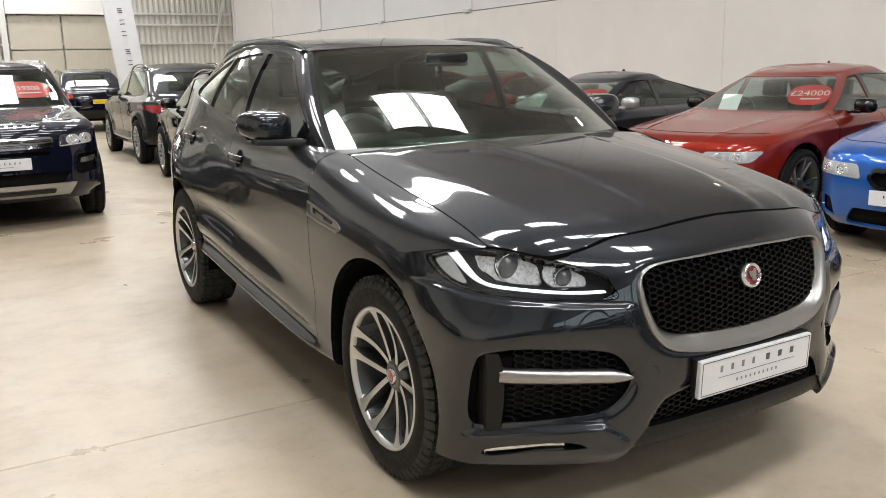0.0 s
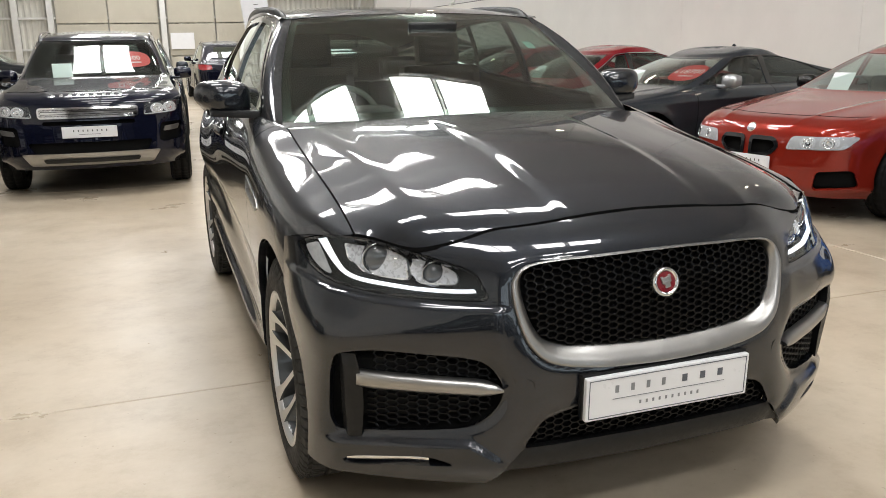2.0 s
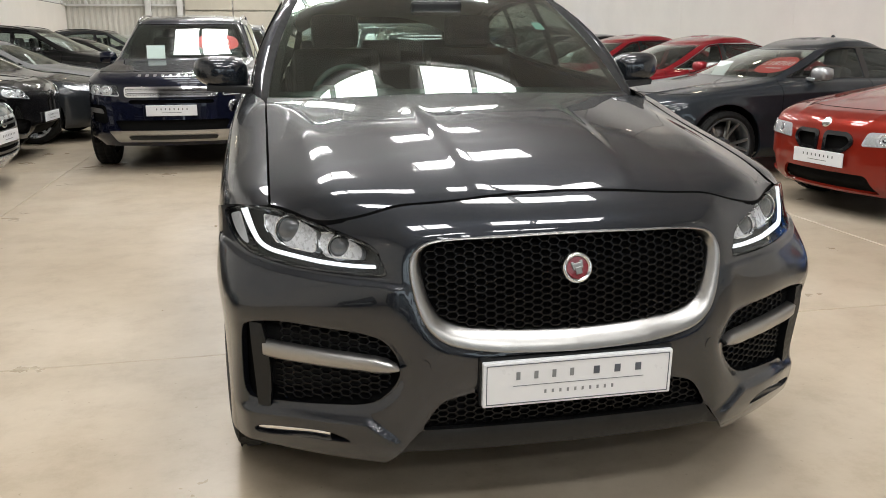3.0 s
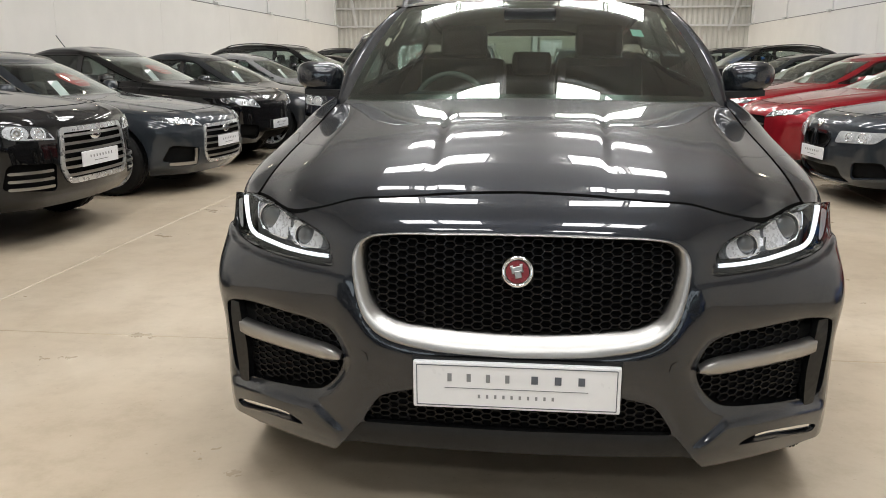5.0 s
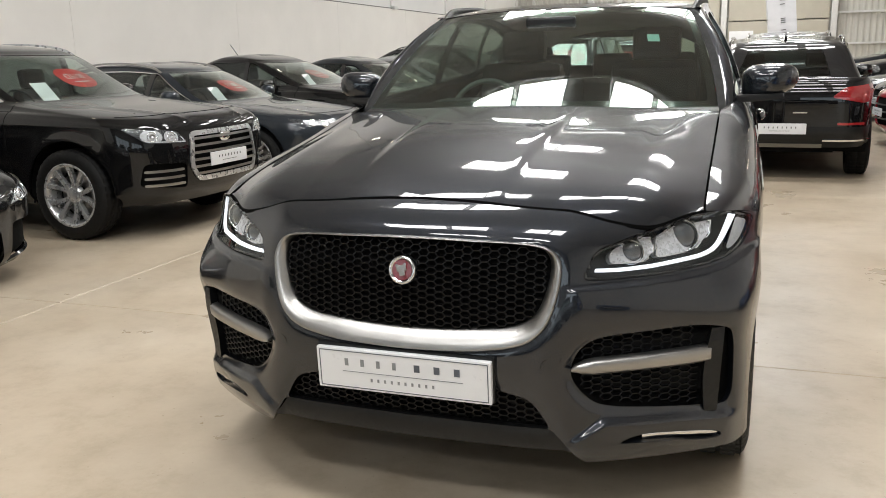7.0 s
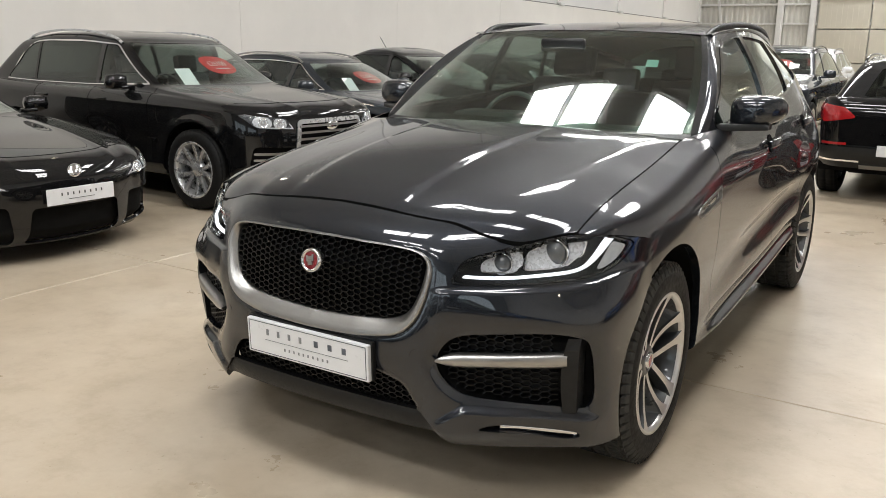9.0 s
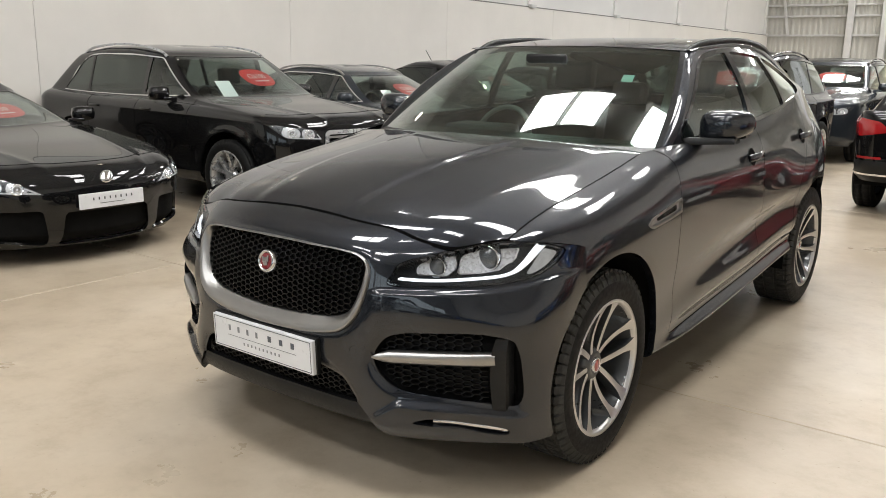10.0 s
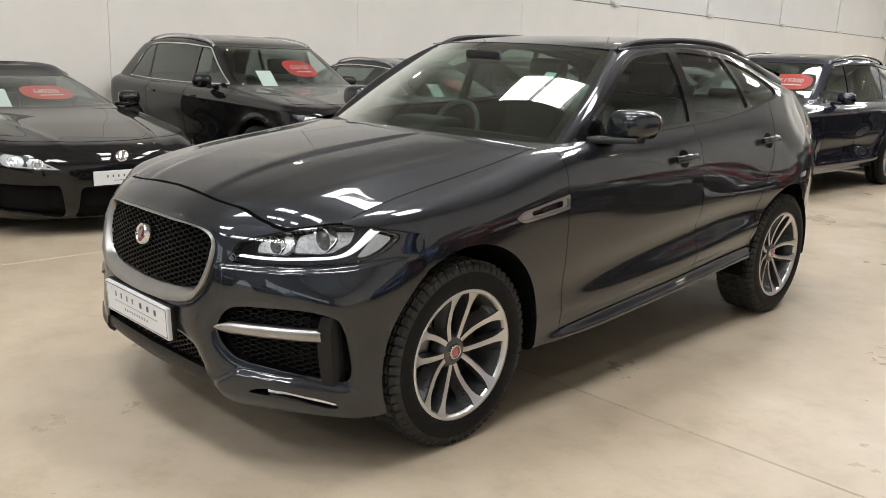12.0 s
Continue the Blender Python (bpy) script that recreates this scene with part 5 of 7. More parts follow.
NOSE_X = [0.0, 0.2, 0.4, 0.53, 0.67, 0.79, 0.877, 0.940, 0.966]
NOSE = [
    (0.22, [-0.760, -0.755, -0.735, -0.700, -0.636, -0.572, -0.512, -0.435, -0.150]),
    (0.30, [-0.845, -0.840, -0.825, -0.785, -0.706, -0.622, -0.552, -0.445, -0.150]),
    (0.42, [-0.885, -0.880, -0.868, -0.820, -0.741, -0.657, -0.572, -0.455, -0.150]),
    (0.60, [-0.892, -0.888, -0.865, -0.810, -0.741, -0.672, -0.602, -0.465, -0.150]),
    (0.74, [-0.882, -0.876, -0.848, -0.790, -0.721, -0.642, -0.572, -0.445, -0.150]),
    (0.84, [-0.872, -0.864, -0.830, -0.765, -0.682, -0.582, -0.476, -0.342, -0.130]),
    (0.93, [-0.835, -0.828, -0.790, -0.720, -0.635, -0.540, -0.430, -0.300, -0.120]),
    (1.00, [-0.735, -0.730, -0.690, -0.630, -0.560, -0.470, -0.370, -0.260, -0.100]),
    (1.03, [-0.660, -0.655, -0.620, -0.565, -0.500, -0.420, -0.330, -0.230, -0.080]),
]


def nose_grid(k, z):
    """Points of the nose skin: k from 0 (middle) to 8 (wheel arch), negative on the other side; z the height."""
    ka = np.abs(k)
    xs = spline([(i, x) for i, x in enumerate(NOSE_X)])(ka)
    ys = np.stack([spline([(i, y) for i, y in enumerate(row)])(ka) for _, row in NOSE])
    f = spline([(zz, *ys[:, i]) for zz, i in ()] or [(row[0], *ys[n]) for n, row in enumerate(NOSE)])
    yy = f(z).T  # k, z
    zz = np.broadcast_to(z, yy.shape)
    xx = np.broadcast_to((np.sign(k) * xs)[:, None], yy.shape)
    return np.stack([xx, yy, zz], -1)


NK = np.concatenate([-np.linspace(8, 0, 110)[:-1], np.linspace(0, 8, 110)])
NZ = np.linspace(0.225, 1.03, 112)
nose = nose_grid(NK, NZ)


def nose_at(x, z):
    """The nose's y at given x and z (arrays)."""
    x, z = np.asarray(x, float), np.asarray(z, float)
    fk = np.interp(np.abs(x), [float(v) for v in np.interp(np.linspace(0, 8, 200), range(9), NOSE_X)], np.linspace(0, 8, 200))
    ys = np.stack([np.interp(fk, range(9), row) for _, row in NOSE], -1)
    zs = [r[0] for r in NOSE]
    return np.array([np.interp(zz, zs, y) for zz, y in zip(np.ravel(z), ys.reshape(-1, 9))]).reshape(z.shape)


def nose_point(x, z, off=0.0):
    """A point on the nose skin, off metres in front of it (along the skin's normal)."""
    e = 0.01
    y = float(nose_at([x], [z])[0])
    dx = (float(nose_at([x + e], [z])[0]) - float(nose_at([x - e], [z])[0])) / (2 * e)
    dz = (float(nose_at([x], [z + e])[0]) - float(nose_at([x], [z - e])[0])) / (2 * e)
    n = np.array([dx, -1.0, dz])
    n /= np.linalg.norm(n)
    return np.array([x, y, z]) + off * n, n


def smooth_outline(pts, per=6):
    """A closed Catmull-Rom outline through the points."""
    p = np.array(pts, float)
    out = []
    for i in range(len(p)):
        a, b, c, d = p[i - 1], p[i], p[(i + 1) % len(p)], p[(i + 2) % len(p)]
        for t in np.arange(per) / per:
            out.append(0.5 * (2 * b + (c - a) * t + (2 * a - 5 * b + 4 * c - d) * t * t + (3 * b - a - 3 * c + d) * t**3))
    return np.array(out)


def mirrored_outline(half):
    """Closes a half outline that starts and ends on the middle line."""
    return smooth_outline(list(half) + [(-x, z) for x, z in half[-2:0:-1]])


GRILLE_OUT = mirrored_outline([(0, 0.928), (0.2, 0.925), (0.34, 0.918), (0.405, 0.905), (0.438, 0.872), (0.443, 0.82), (0.427, 0.741), (0.402, 0.688), (0.352, 0.646), (0.255, 0.624), (0.13, 0.615), (0, 0.612)])
GRILLE_IN = mirrored_outline([(0, 0.916), (0.2, 0.913), (0.34, 0.906), (0.385, 0.896), (0.407, 0.868), (0.408, 0.82), (0.386, 0.745), (0.352, 0.702), (0.295, 0.683), (0.2, 0.675), (0.1, 0.669), (0, 0.667)])
SIDE_IN = smooth_outline([(0.872, 0.650), (0.79, 0.668), (0.657, 0.664), (0.555, 0.655), (0.502, 0.632), (0.472, 0.575), (0.485, 0.522), (0.529, 0.472), (0.58, 0.450), (0.67, 0.437), (0.782, 0.420), (0.865, 0.400), (0.893, 0.43), (0.895, 0.53), (0.890, 0.615)], 4)
LOW_IN = rounded([(-0.425, 0.388), (0.425, 0.388), (0.367, 0.480), (0.267, 0.505), (-0.267, 0.505), (-0.367, 0.480)], 0.03)
SLOT = smooth_outline([(0.868, 0.322), (0.80, 0.346), (0.70, 0.364), (0.645, 0.362), (0.605, 0.344), (0.66, 0.336), (0.74, 0.326), (0.85, 0.300)], 4)
LAMP = smooth_outline([(0.506, 0.818), (0.60, 0.814), (0.714, 0.818), (0.80, 0.824), (0.868, 0.836), (0.908, 0.866), (0.926, 0.916), (0.905, 0.936), (0.865, 0.952), (0.80, 0.960), (0.745, 0.955), (0.685, 0.939), (0.60, 0.914), (0.530, 0.889), (0.512, 0.855)], 4)

nose_n = grid_normals(nose)
NXA, NYY, NZZ = np.abs(nose[..., 0]), nose[..., 1], nose[..., 2]


def soft_step(v):
    v = np.clip(v, 0, 1)
    return v * v * (3 - 2 * v)


# crease under the lamps, turned-in edges round the openings, and the step under the side intakes
ease = soft_step((NXA - 0.44) / 0.05)
brow = np.interp(NXA, [0, 0.44, 0.60, 0.80, 0.87, 0.93], [0.80, 0.802, 0.804, 0.812, 0.822, 0.845])
swell = 0.010 * soft_step((brow - NZZ) / 0.014) * ease * soft_step((NZZ - 0.55) / 0.2) * soft_step((-0.235 - NYY) / 0.14)
step_z = np.interp(NXA, [0.0, 0.46, 0.56, 0.75, 0.93], [0.30, 0.36, 0.425, 0.412, 0.375])
swell += 0.016 * soft_step((step_z - NZZ) / 0.020) * ease * soft_step((0.93 - NXA) / 0.06)
for fld, d, wd in ((poly_sdf(SIDE_IN, NXA, NZZ), 0.016, 0.020), (poly_sdf(LOW_IN, nose[..., 0], NZZ), 0.014, 0.022), (poly_sdf(GRILLE_OUT, nose[..., 0], NZZ), 0.007, 0.012)):
    swell -= d * np.exp(-np.clip(-fld, 0, 1) / wd) * (fld < 0.03)
nose = nose + swell[..., None] * nose_n
nose_n = grid_normals(nose)
NXA, NYY, NZZ = np.abs(nose[..., 0]), nose[..., 1], nose[..., 2]

SHUT_Z = spline([(0, 1.014), (0.2, 1.008), (0.37, 0.996), (0.46, 0.986), (0.53, 0.966), (0.60, 0.948), (0.66, 0.941), (0.70, 0.947), (0.745, 0.959), (0.80, 0.966)])

f_grille = poly_sdf(GRILLE_OUT, nose[..., 0], NZZ)
f_side = poly_sdf(SIDE_IN, NXA, NZZ)
f_low = poly_sdf(LOW_IN, nose[..., 0], NZZ)
f_slot = poly_sdf(SLOT, NXA, NZZ)
f_lamp = poly_sdf(LAMP, NXA, NZZ)
top_line = np.where(NXA < 0.60, SHUT_Z(np.minimum(NXA, 0.60)), np.interp(NXA, [0.60, 0.80, 0.86, 0.90, 0.96], [0.944, 0.90, 0.94, 0.958, 0.958]))
ARCH_R, ARCH_Z, AXLE, ARCH_Y, REAR_Z = 0.436, 0.402, 2.874, 0.0, 0.345
f_arch = np.hypot(NYY - ARCH_Y, NZZ - ARCH_Z) - ARCH_R
f_lip = np.minimum(0.392 - NZZ, 0.425 + 0.75 * (0.392 - NZZ) - NXA)
lip = np.interp(NXA, [0, 0.5, 0.75, 0.96], [0.30, 0.275, 0.268, 0.26])
seam = np.where(NXA > 0.6, np.interp(NZZ, [0.70, 0.915, 0.94, 0.957, 0.97], [-0.235, -0.247, -0.362, -0.472, -0.542]) - NYY, 1.0)


def panel(name, p, nrm, fields, material, parent, depth=0.02, off=0.0, label="", way=None, mirror=1):
    pts, nos, faces, rims = clip_grid(p, fields, nrm, off)
    for rim in rims:
        pts, nos, faces = add_rim(pts, nos, faces, rim, depth if way is None else way)
    pts, nos = np.array(pts), np.array(nos)
    if mirror < 0:
        pts, nos, faces = pts * [-1, 1, 1], nos * [-1, 1, 1], [list(f)[::-1] for f in faces]
    return mesh_object(name, pts, faces, material, parent, label, normals=nos)


bumper = panel("front_bumper", nose, nose_n, [-f_grille, -f_side, -f_low, -f_slot, -f_lamp - 0.002, top_line - 0.003 - NZZ, f_arch, NZZ - lip, seam, -f_lip], P_HERO, hero, 0.025)
# dark lower lip and the black inner walls behind the openings
panel("lower_lip", nose, nose_n, [f_lip - 0.003, NZZ - 0.308], M_PLASTIC, bumper, 0.03, -0.010, "dark lower lip")
panel("under_tray", nose, nose_n, [0.31 - NZZ, -0.5 - NYY], M_PLASTIC, bumper, 0.02, -0.05)
back = nose + np.array([0, 0.055, 0])
panel("grille_backing", back, nose_n, [np.maximum(np.maximum(f_grille, f_side), np.maximum(f_low, f_slot)) + 0.030], M_LINER, bumper, 0.005)


def hex_mesh(name, outline, parent, mirror=False, depth=0.022, cell=0.034, row=0.0196, bar=0.0034):
    """A honeycomb of thin bars that follows the nose, cut to an outline."""
    o = np.array(outline)
    x0, x1, z0, z1 = o[:, 0].min(), o[:, 0].max(), o[:, 1].min(), o[:, 1].max()
    pts, faces = [], []
    for i in range(int((x0 - 0.1) / (0.75 * cell)), int((x1 + 0.1) / (0.75 * cell)) + 1):
        for j in range(int((z0 - 0.05) / row), int((z1 + 0.05) / row) + 1):
            cx, cz = i * 0.75 * cell, j * row + (row / 2 if i % 2 else 0)
            c = [(cx + cell / 2 * a, cz + row / 2 * b) for a, b in ((1, 0), (0.5, 1), (-0.5, 1), (-1, 0))]
            for (ax_, az), (bx, bz) in zip(c[:-1], c[1:]):
                mid = poly_sdf(o, np.array([(ax_ + bx) / 2]), np.array([(az + bz) / 2]))[0]
                if mid < 0.004:
                    continue
                d = np.array([bx - ax_, bz - az])
                d /= np.linalg.norm(d)
                n = np.array([-d[1], d[0]]) * bar / 2
                ya, yb = nose_at([ax_, bx], [az, bz]) + depth
                k = len(pts)
                for (qx, qz, qy) in ((ax_, az, ya), (bx, bz, yb)):
                    pts += [(qx + n[0], qy, qz + n[1]), (qx - n[0], qy, qz - n[1]), (qx + n[0], qy + 0.016, qz + n[1]), (qx - n[0], qy + 0.016, qz - n[1])]
                faces += [(k, k + 1, k + 5, k + 4), (k, k + 4, k + 6, k + 2), (k + 1, k + 3, k + 7, k + 5)]
    for s in (1, -1) if mirror else (1,):
        q = [(x * s, y, z) for x, y, z in pts]
        ob = mesh_object(name, q, faces if s > 0 else [f[::-1] for f in faces], M_MESH, parent, "black honeycomb mesh", smooth=False)
        tagged(ob, kind="stuff")
    return ob


hex_mesh("grille_mesh", GRILLE_IN, bumper)
SIDE_MESH = np.array([q for q in SIDE_IN if q[0] < 0.815])
hex_mesh("side_mesh", SIDE_MESH, bumper, True, 0.04)
hex_mesh("lower_mesh", LOW_IN, bumper, False, 0.035)


def radial(outline, centre, n):
    o = np.array(outline) - centre
    a = np.unwrap(np.arctan2(o[:, 1], o[:, 0]))
    if a[-1] < a[0]:
        o, a = o[::-1], a[::-1]
    r = np.hypot(o[:, 0], o[:, 1])
    q = np.linspace(0, 2 * math.pi, n, endpoint=False)
    aa = np.concatenate([a - 2 * math.pi, a, a + 2 * math.pi])
    rr = np.tile(r, 3)
    k = np.argsort(aa)
    return np.stack([centre[0] + np.cos(q) * np.interp(q, aa[k], rr[k]), centre[1] + np.sin(q) * np.interp(q, aa[k], rr[k])], -1)


def grille_surround():
    n = 180
    a, b = radial(GRILLE_OUT, (0, 0.78), n), radial(GRILLE_IN, (0, 0.78), n)
    rows = []
    for s, off in ((0.0, -0.012), (0.0, 0.006), (0.05, 0.012), (0.14, 0.014), (0.5, 0.001), (0.9, -0.020), (1.0, -0.030), (1.0, -0.050)):
        q = a + (b - a) * s
        y = nose_at(q[:, 0], q[:, 1]) - off
        rows.append(np.stack([q[:, 0], y, q[:, 1]], -1))
    p = np.array(rows).transpose(1, 0, 2)
    mesh_object("grille_surround", p.reshape(-1, 3), grid_faces(n, len(rows), True), M_CHROME, bumper, "satin silver grille surround")


grille_surround()

# round badge
bc, bn = nose_point(0, 0.838, -0.004)
q, f = lathe([(0.0, 0.0005), (0.004, 0.030), (0.004, 0.0345), (0.010, 0.037), (0.012, 0.041), (0.008, 0.0465), (-0.02, 0.048)], 48)
turn = Vector((1, 0, 0)).rotation_difference(Vector(bn)).to_matrix().to_4x4()
ring = mesh_object("badge", q, f, M_BRIGHT, bumper, "round chrome badge with a red field")
ring.matrix_basis = Matrix.Translation(bc) @ turn @ Matrix.Scale(0.88, 4)
M_BADGE = surface("badge red", (0.17, 0.008, 0.013), 0.25, vary=0.05, coat=0.8)
q, f = lathe([(0.0065, 0.0005), (0.0062, 0.0335)], 40)
mesh_object("badge_field", q, f, M_BADGE, ring)
bm = bmesh.new()
for c, s_ in (((0.009, 0, 0.006), (0.006, 0.034, 0.020)), ((0.010, 0, -0.008), (0.007, 0.020, 0.022)), ((0.009, 0.014, 0.016), (0.005, 0.010, 0.010)), ((0.009, -0.014, 0.016), (0.005, 0.010, 0.010))):
    add_box(bm, c, s_, bevel=0.0025)
part("badge_emblem", bm, M_CHROME, ring)

# number plate with a dark holder; its wording becomes plain bars
bm = bmesh.new()
add_box(bm, (0, 0, 0), (0.536, 0.018, 0.128), bevel=0.004)
plate = part("number_plate", bm, M_WHITE, bumper, "white show plate in a slim white frame")
plate.matrix_basis = pose(0.002, -0.909, 0.539, 1.5, 0, 0)
box_part("plate_holder", (0, 0.017, 0.002), (0.545, 0.02, 0.135), M_PLASTIC, plate, 0.004)
bars_part("plate_border", plate, pose(0, -0.0095, 0), [(0, 0.056, 0.516, 0.0022), (0, -0.056, 0.516, 0.0022), (-0.258, 0, 0.0022, 0.112), (0.258, 0, 0.0022, 0.112), (0, -0.006, 0.37, 0.0012)])
M_PALE_INK = surface("pale grey ink", (0.22, 0.23, 0.24), 0.6)
bars_part("plate_bar", plate, pose(0, -0.0095, 0), [(-0.172 + 0.050 * k, 0.023, 0.011, 0.022) for k in range(4)], M_PALE_INK)
bars_part("plate_bar", plate, pose(0, -0.0095, 0), [(0.048 + 0.060 * k, 0.023, 0.017, 0.022) for k in range(3)])
bars_part("plate_bar", plate, pose(0, -0.0095, 0), [(-0.095 + 0.0212 * k, -0.028, 0.006, 0.010) for k in range(10)], M_PALE_INK)

# side intakes: upright blade, silver bar, small lamp in the slot below
for sgn in (1, -1):
    blade = []
    for t in np.linspace(0, 1, 8):
        xo, z = 0.868 - 0.012 * t, 0.652 - 0.262 * t
        w = 0.034 + 0.012 * math.sin(math.pi * t)
        yo = float(nose_at([xo], [z])[0])
        blade.append([(xo, yo - 0.002, z), (xo - w, yo - 0.028, z), (xo - w - 0.006, yo + 0.0, z), (xo - w + 0.004, yo + 0.07, z), (xo, yo + 0.05, z)])
    b = np.array(blade)
    pp = np.concatenate([b, b[:, :1]], 1).reshape(-1, 3)
    f = grid_faces(8, 6) + [tuple(range(4, -1, -1)), tuple(range(42, 47))]
    if sgn < 0:
        pp, f = pp * [-1, 1, 1], [tuple(q)[::-1] for q in f]
    mesh_object("intake_blade", pp, f, M_PLASTIC, bumper, smooth=False)
    bar = []
    for t in np.linspace(0, 1, 14):
        x = 0.835 - 0.358 * t
        zc = 0.577 - 0.006 * t
        hh = 0.024 - 0.003 * t - 0.016 * max(0, (t - 0.86) / 0.14) ** 2
        y = float(nose_at([x], [zc])[0]) + 0.012 * (1 - t) - 0.006
        bar.append([(x, y + 0.035, zc + hh), (x, y + 0.004, zc + hh), (x, y - 0.006, zc + hh * 0.55), (x, y - 0.002, zc - hh * 0.6), (x, y + 0.010, zc - hh), (x, y + 0.035, zc - hh)])
    b = np.array(bar)
    pp, f = b.reshape(-1, 3), grid_faces(14, 6) + [tuple(range(78, 84))]
    if sgn < 0:
        pp, f = pp * [-1, 1, 1], [tuple(q)[::-1] for q in f]
    mesh_object("intake_bar", pp, f, M_CHROME, bumper, "satin silver intake bar", smooth=True)
    lens = []
    for t in np.linspace(0, 1, 10):
        x = 0.860 - 0.20 * t
        zc = np.interp(x, [0.64, 0.70, 0.80, 0.868], [0.352, 0.350, 0.333, 0.313])
        y = float(nose_at([x], [zc])[0]) - 0.012
        lens.append([(x, y + 0.012, zc + 0.011), (x, y, zc + 0.007), (x, y, zc - 0.007), (x, y + 0.012, zc - 0.011)])
    b = np.array(lens)
    pp, f = b.reshape(-1, 3), grid_faces(10, 4)
    if sgn < 0:
        pp, f = pp * [-1, 1, 1], [tuple(q)[::-1] for q in f]
    mesh_object("bumper_lamp", pp, f, M_BRIGHT, bumper, "clear strip lamp")
    # tow cover and washer cover: thin seams
    for poly in (rounded([(0.438, 0.575), (0.452, 0.615), (0.400, 0.600), (0.392, 0.565), (0.415, 0.548)], 0.01), rounded([(0.705, 0.715), (0.765, 0.722), (0.775, 0.765), (0.712, 0.758)], 0.008)):
        path = [nose_point(x * sgn, z, 0.0008)[0] for x, z in poly]
        p2, f2 = sweep(path, circle_section(0.0011, 5), True, (0, 1, 0.1))
        mesh_object("cover_seam", p2, f2, M_GAP, bumper)




def headlight(sgn):
    side = np.where(nose[..., 0] * sgn > 0, 1.0, -1.0)
    fl = np.minimum(f_lamp, side)
    house = panel("headlight", nose, nose_n, [fl + 0.006], M_PLASTIC, hero, 0.0, -0.075, "dark headlight housing")
    panel("bezel", nose, nose_n, [np.minimum(fl, 0.006 - fl)], M_GLOSS, house, 0.05, -0.004)
    # inner reflector areas
    for poly in ([(0.575, 0.856), (0.668, 0.856), (0.690, 0.885), (0.672, 0.926), (0.600, 0.908), (0.572, 0.890)], [(0.695, 0.862), (0.800, 0.866), (0.838, 0.900), (0.838, 0.945), (0.745, 0.948), (0.690, 0.925)]):
        ff = np.minimum(poly_sdf(rounded(poly, 0.012), NXA, NZZ), side)
        panel("reflector", nose, nose_n, [ff], M_LAMPCORE, house, 0.03, -0.042)
        panel("reflector_edge", nose, nose_n, [np.minimum(ff + 0.002, 0.0025 - ff)], M_BRIGHT, house, 0.01, -0.036)
    outer = np.minimum(np.minimum(poly_sdf(np.array([(0.862, 0.850), (0.915, 0.862), (0.950, 0.925), (0.888, 0.945)]), NXA, NZZ), fl - 0.012), side)
    panel("side_reflector", nose, nose_n, [outer], M_SIDEREF, house, 0.0, -0.007)
    path = [(0.523, 0.834), (0.60, 0.831), (0.70, 0.836), (0.77, 0.842), (0.812, 0.850), (0.835, 0.868), (0.852, 0.900), (0.868, 0.940)]
    path = np.array([spline([(i, *q) for i, q in enumerate(path)])(t) for t in np.linspace(0, 7, 40)])
    wide = np.interp(np.linspace(0, 1, 40), [0, 0.5, 0.75, 1], [0.0035, 0.0046, 0.0072, 0.0105])
    t = np.gradient(path, axis=0)
    t /= np.linalg.norm(t, axis=1, keepdims=True)
    nn = np.stack([-t[:, 1], t[:, 0]], -1)
    rows = []
    for s, d in ((-1, 0.030), (-1, 0.018), (-0.6, 0.014), (0.6, 0.014), (1, 0.018), (1, 0.030)):
        qq = path + nn * wide[:, None] * s
        y = nose_at(qq[:, 0], qq[:, 1]) + d
        rows.append(np.stack([qq[:, 0], y, qq[:, 1]], -1))
    p = np.array(rows).transpose(1, 0, 2).reshape(-1, 3)
    f = grid_faces(40, 6)
    if sgn < 0:
        p, f = p * [-1, 1, 1], [q[::-1] for q in f]
    mesh_object("daylight_strip", p, f, M_DRL, house, "white daylight running strip")
    for x, z, r in ((0.762, 0.912, 0.044), (0.628, 0.886, 0.034)):
        c, n = nose_point(x, z, -0.045)
        n = np.array([0.15, -1.0, 0.05])
        n /= np.linalg.norm(n)
        if sgn < 0:
            c, n = c * [-1, 1, 1], n * [-1, 1, 1]
        m = Matrix.Translation(c) @ Vector((1, 0, 0)).rotation_difference(Vector(n)).to_matrix().to_4x4()
        q, f = lathe([(-0.03, r * 1.05), (0.012, r * 1.06), (0.014, r * 1.02), (0.008, r * 0.98), (0.0, r * 0.9)], 36)
        o = mesh_object("projector_ring", q, f, M_BRIGHT, house, "bright projector ring")
        o.matrix_basis = m
        q, f = lathe([(0.020 * math.cos(a) + 0.002, r * 0.88 * math.sin(a) + 0.0004) for a in np.linspace(0, math.pi / 2, 8)], 32)
        o = mesh_object("projector_lens", q, f, M_PROJ, house, "dark glass projector lens")
        o.matrix_basis = m
    panel("lens", nose, nose_n, [fl - 0.001], M_LENS, house, 0.0, 0.001, "clear headlight lens")


M_PROJ = surface("projector glass", (0.06, 0.063, 0.068), 0.06, vary=0.1, coat=1.0, rough_vary=0.02)
headlight(1)
headlight(-1)

# bonnet
HOOD_E = 0.792
COWL = spline([(0, 0.45), (0.4, 0.488), (0.65, 0.545), (0.80, 0.585)])


def ramp01(v):
    v = np.clip(v, 0, 1)
    return v * v * (3 - 2 * v)


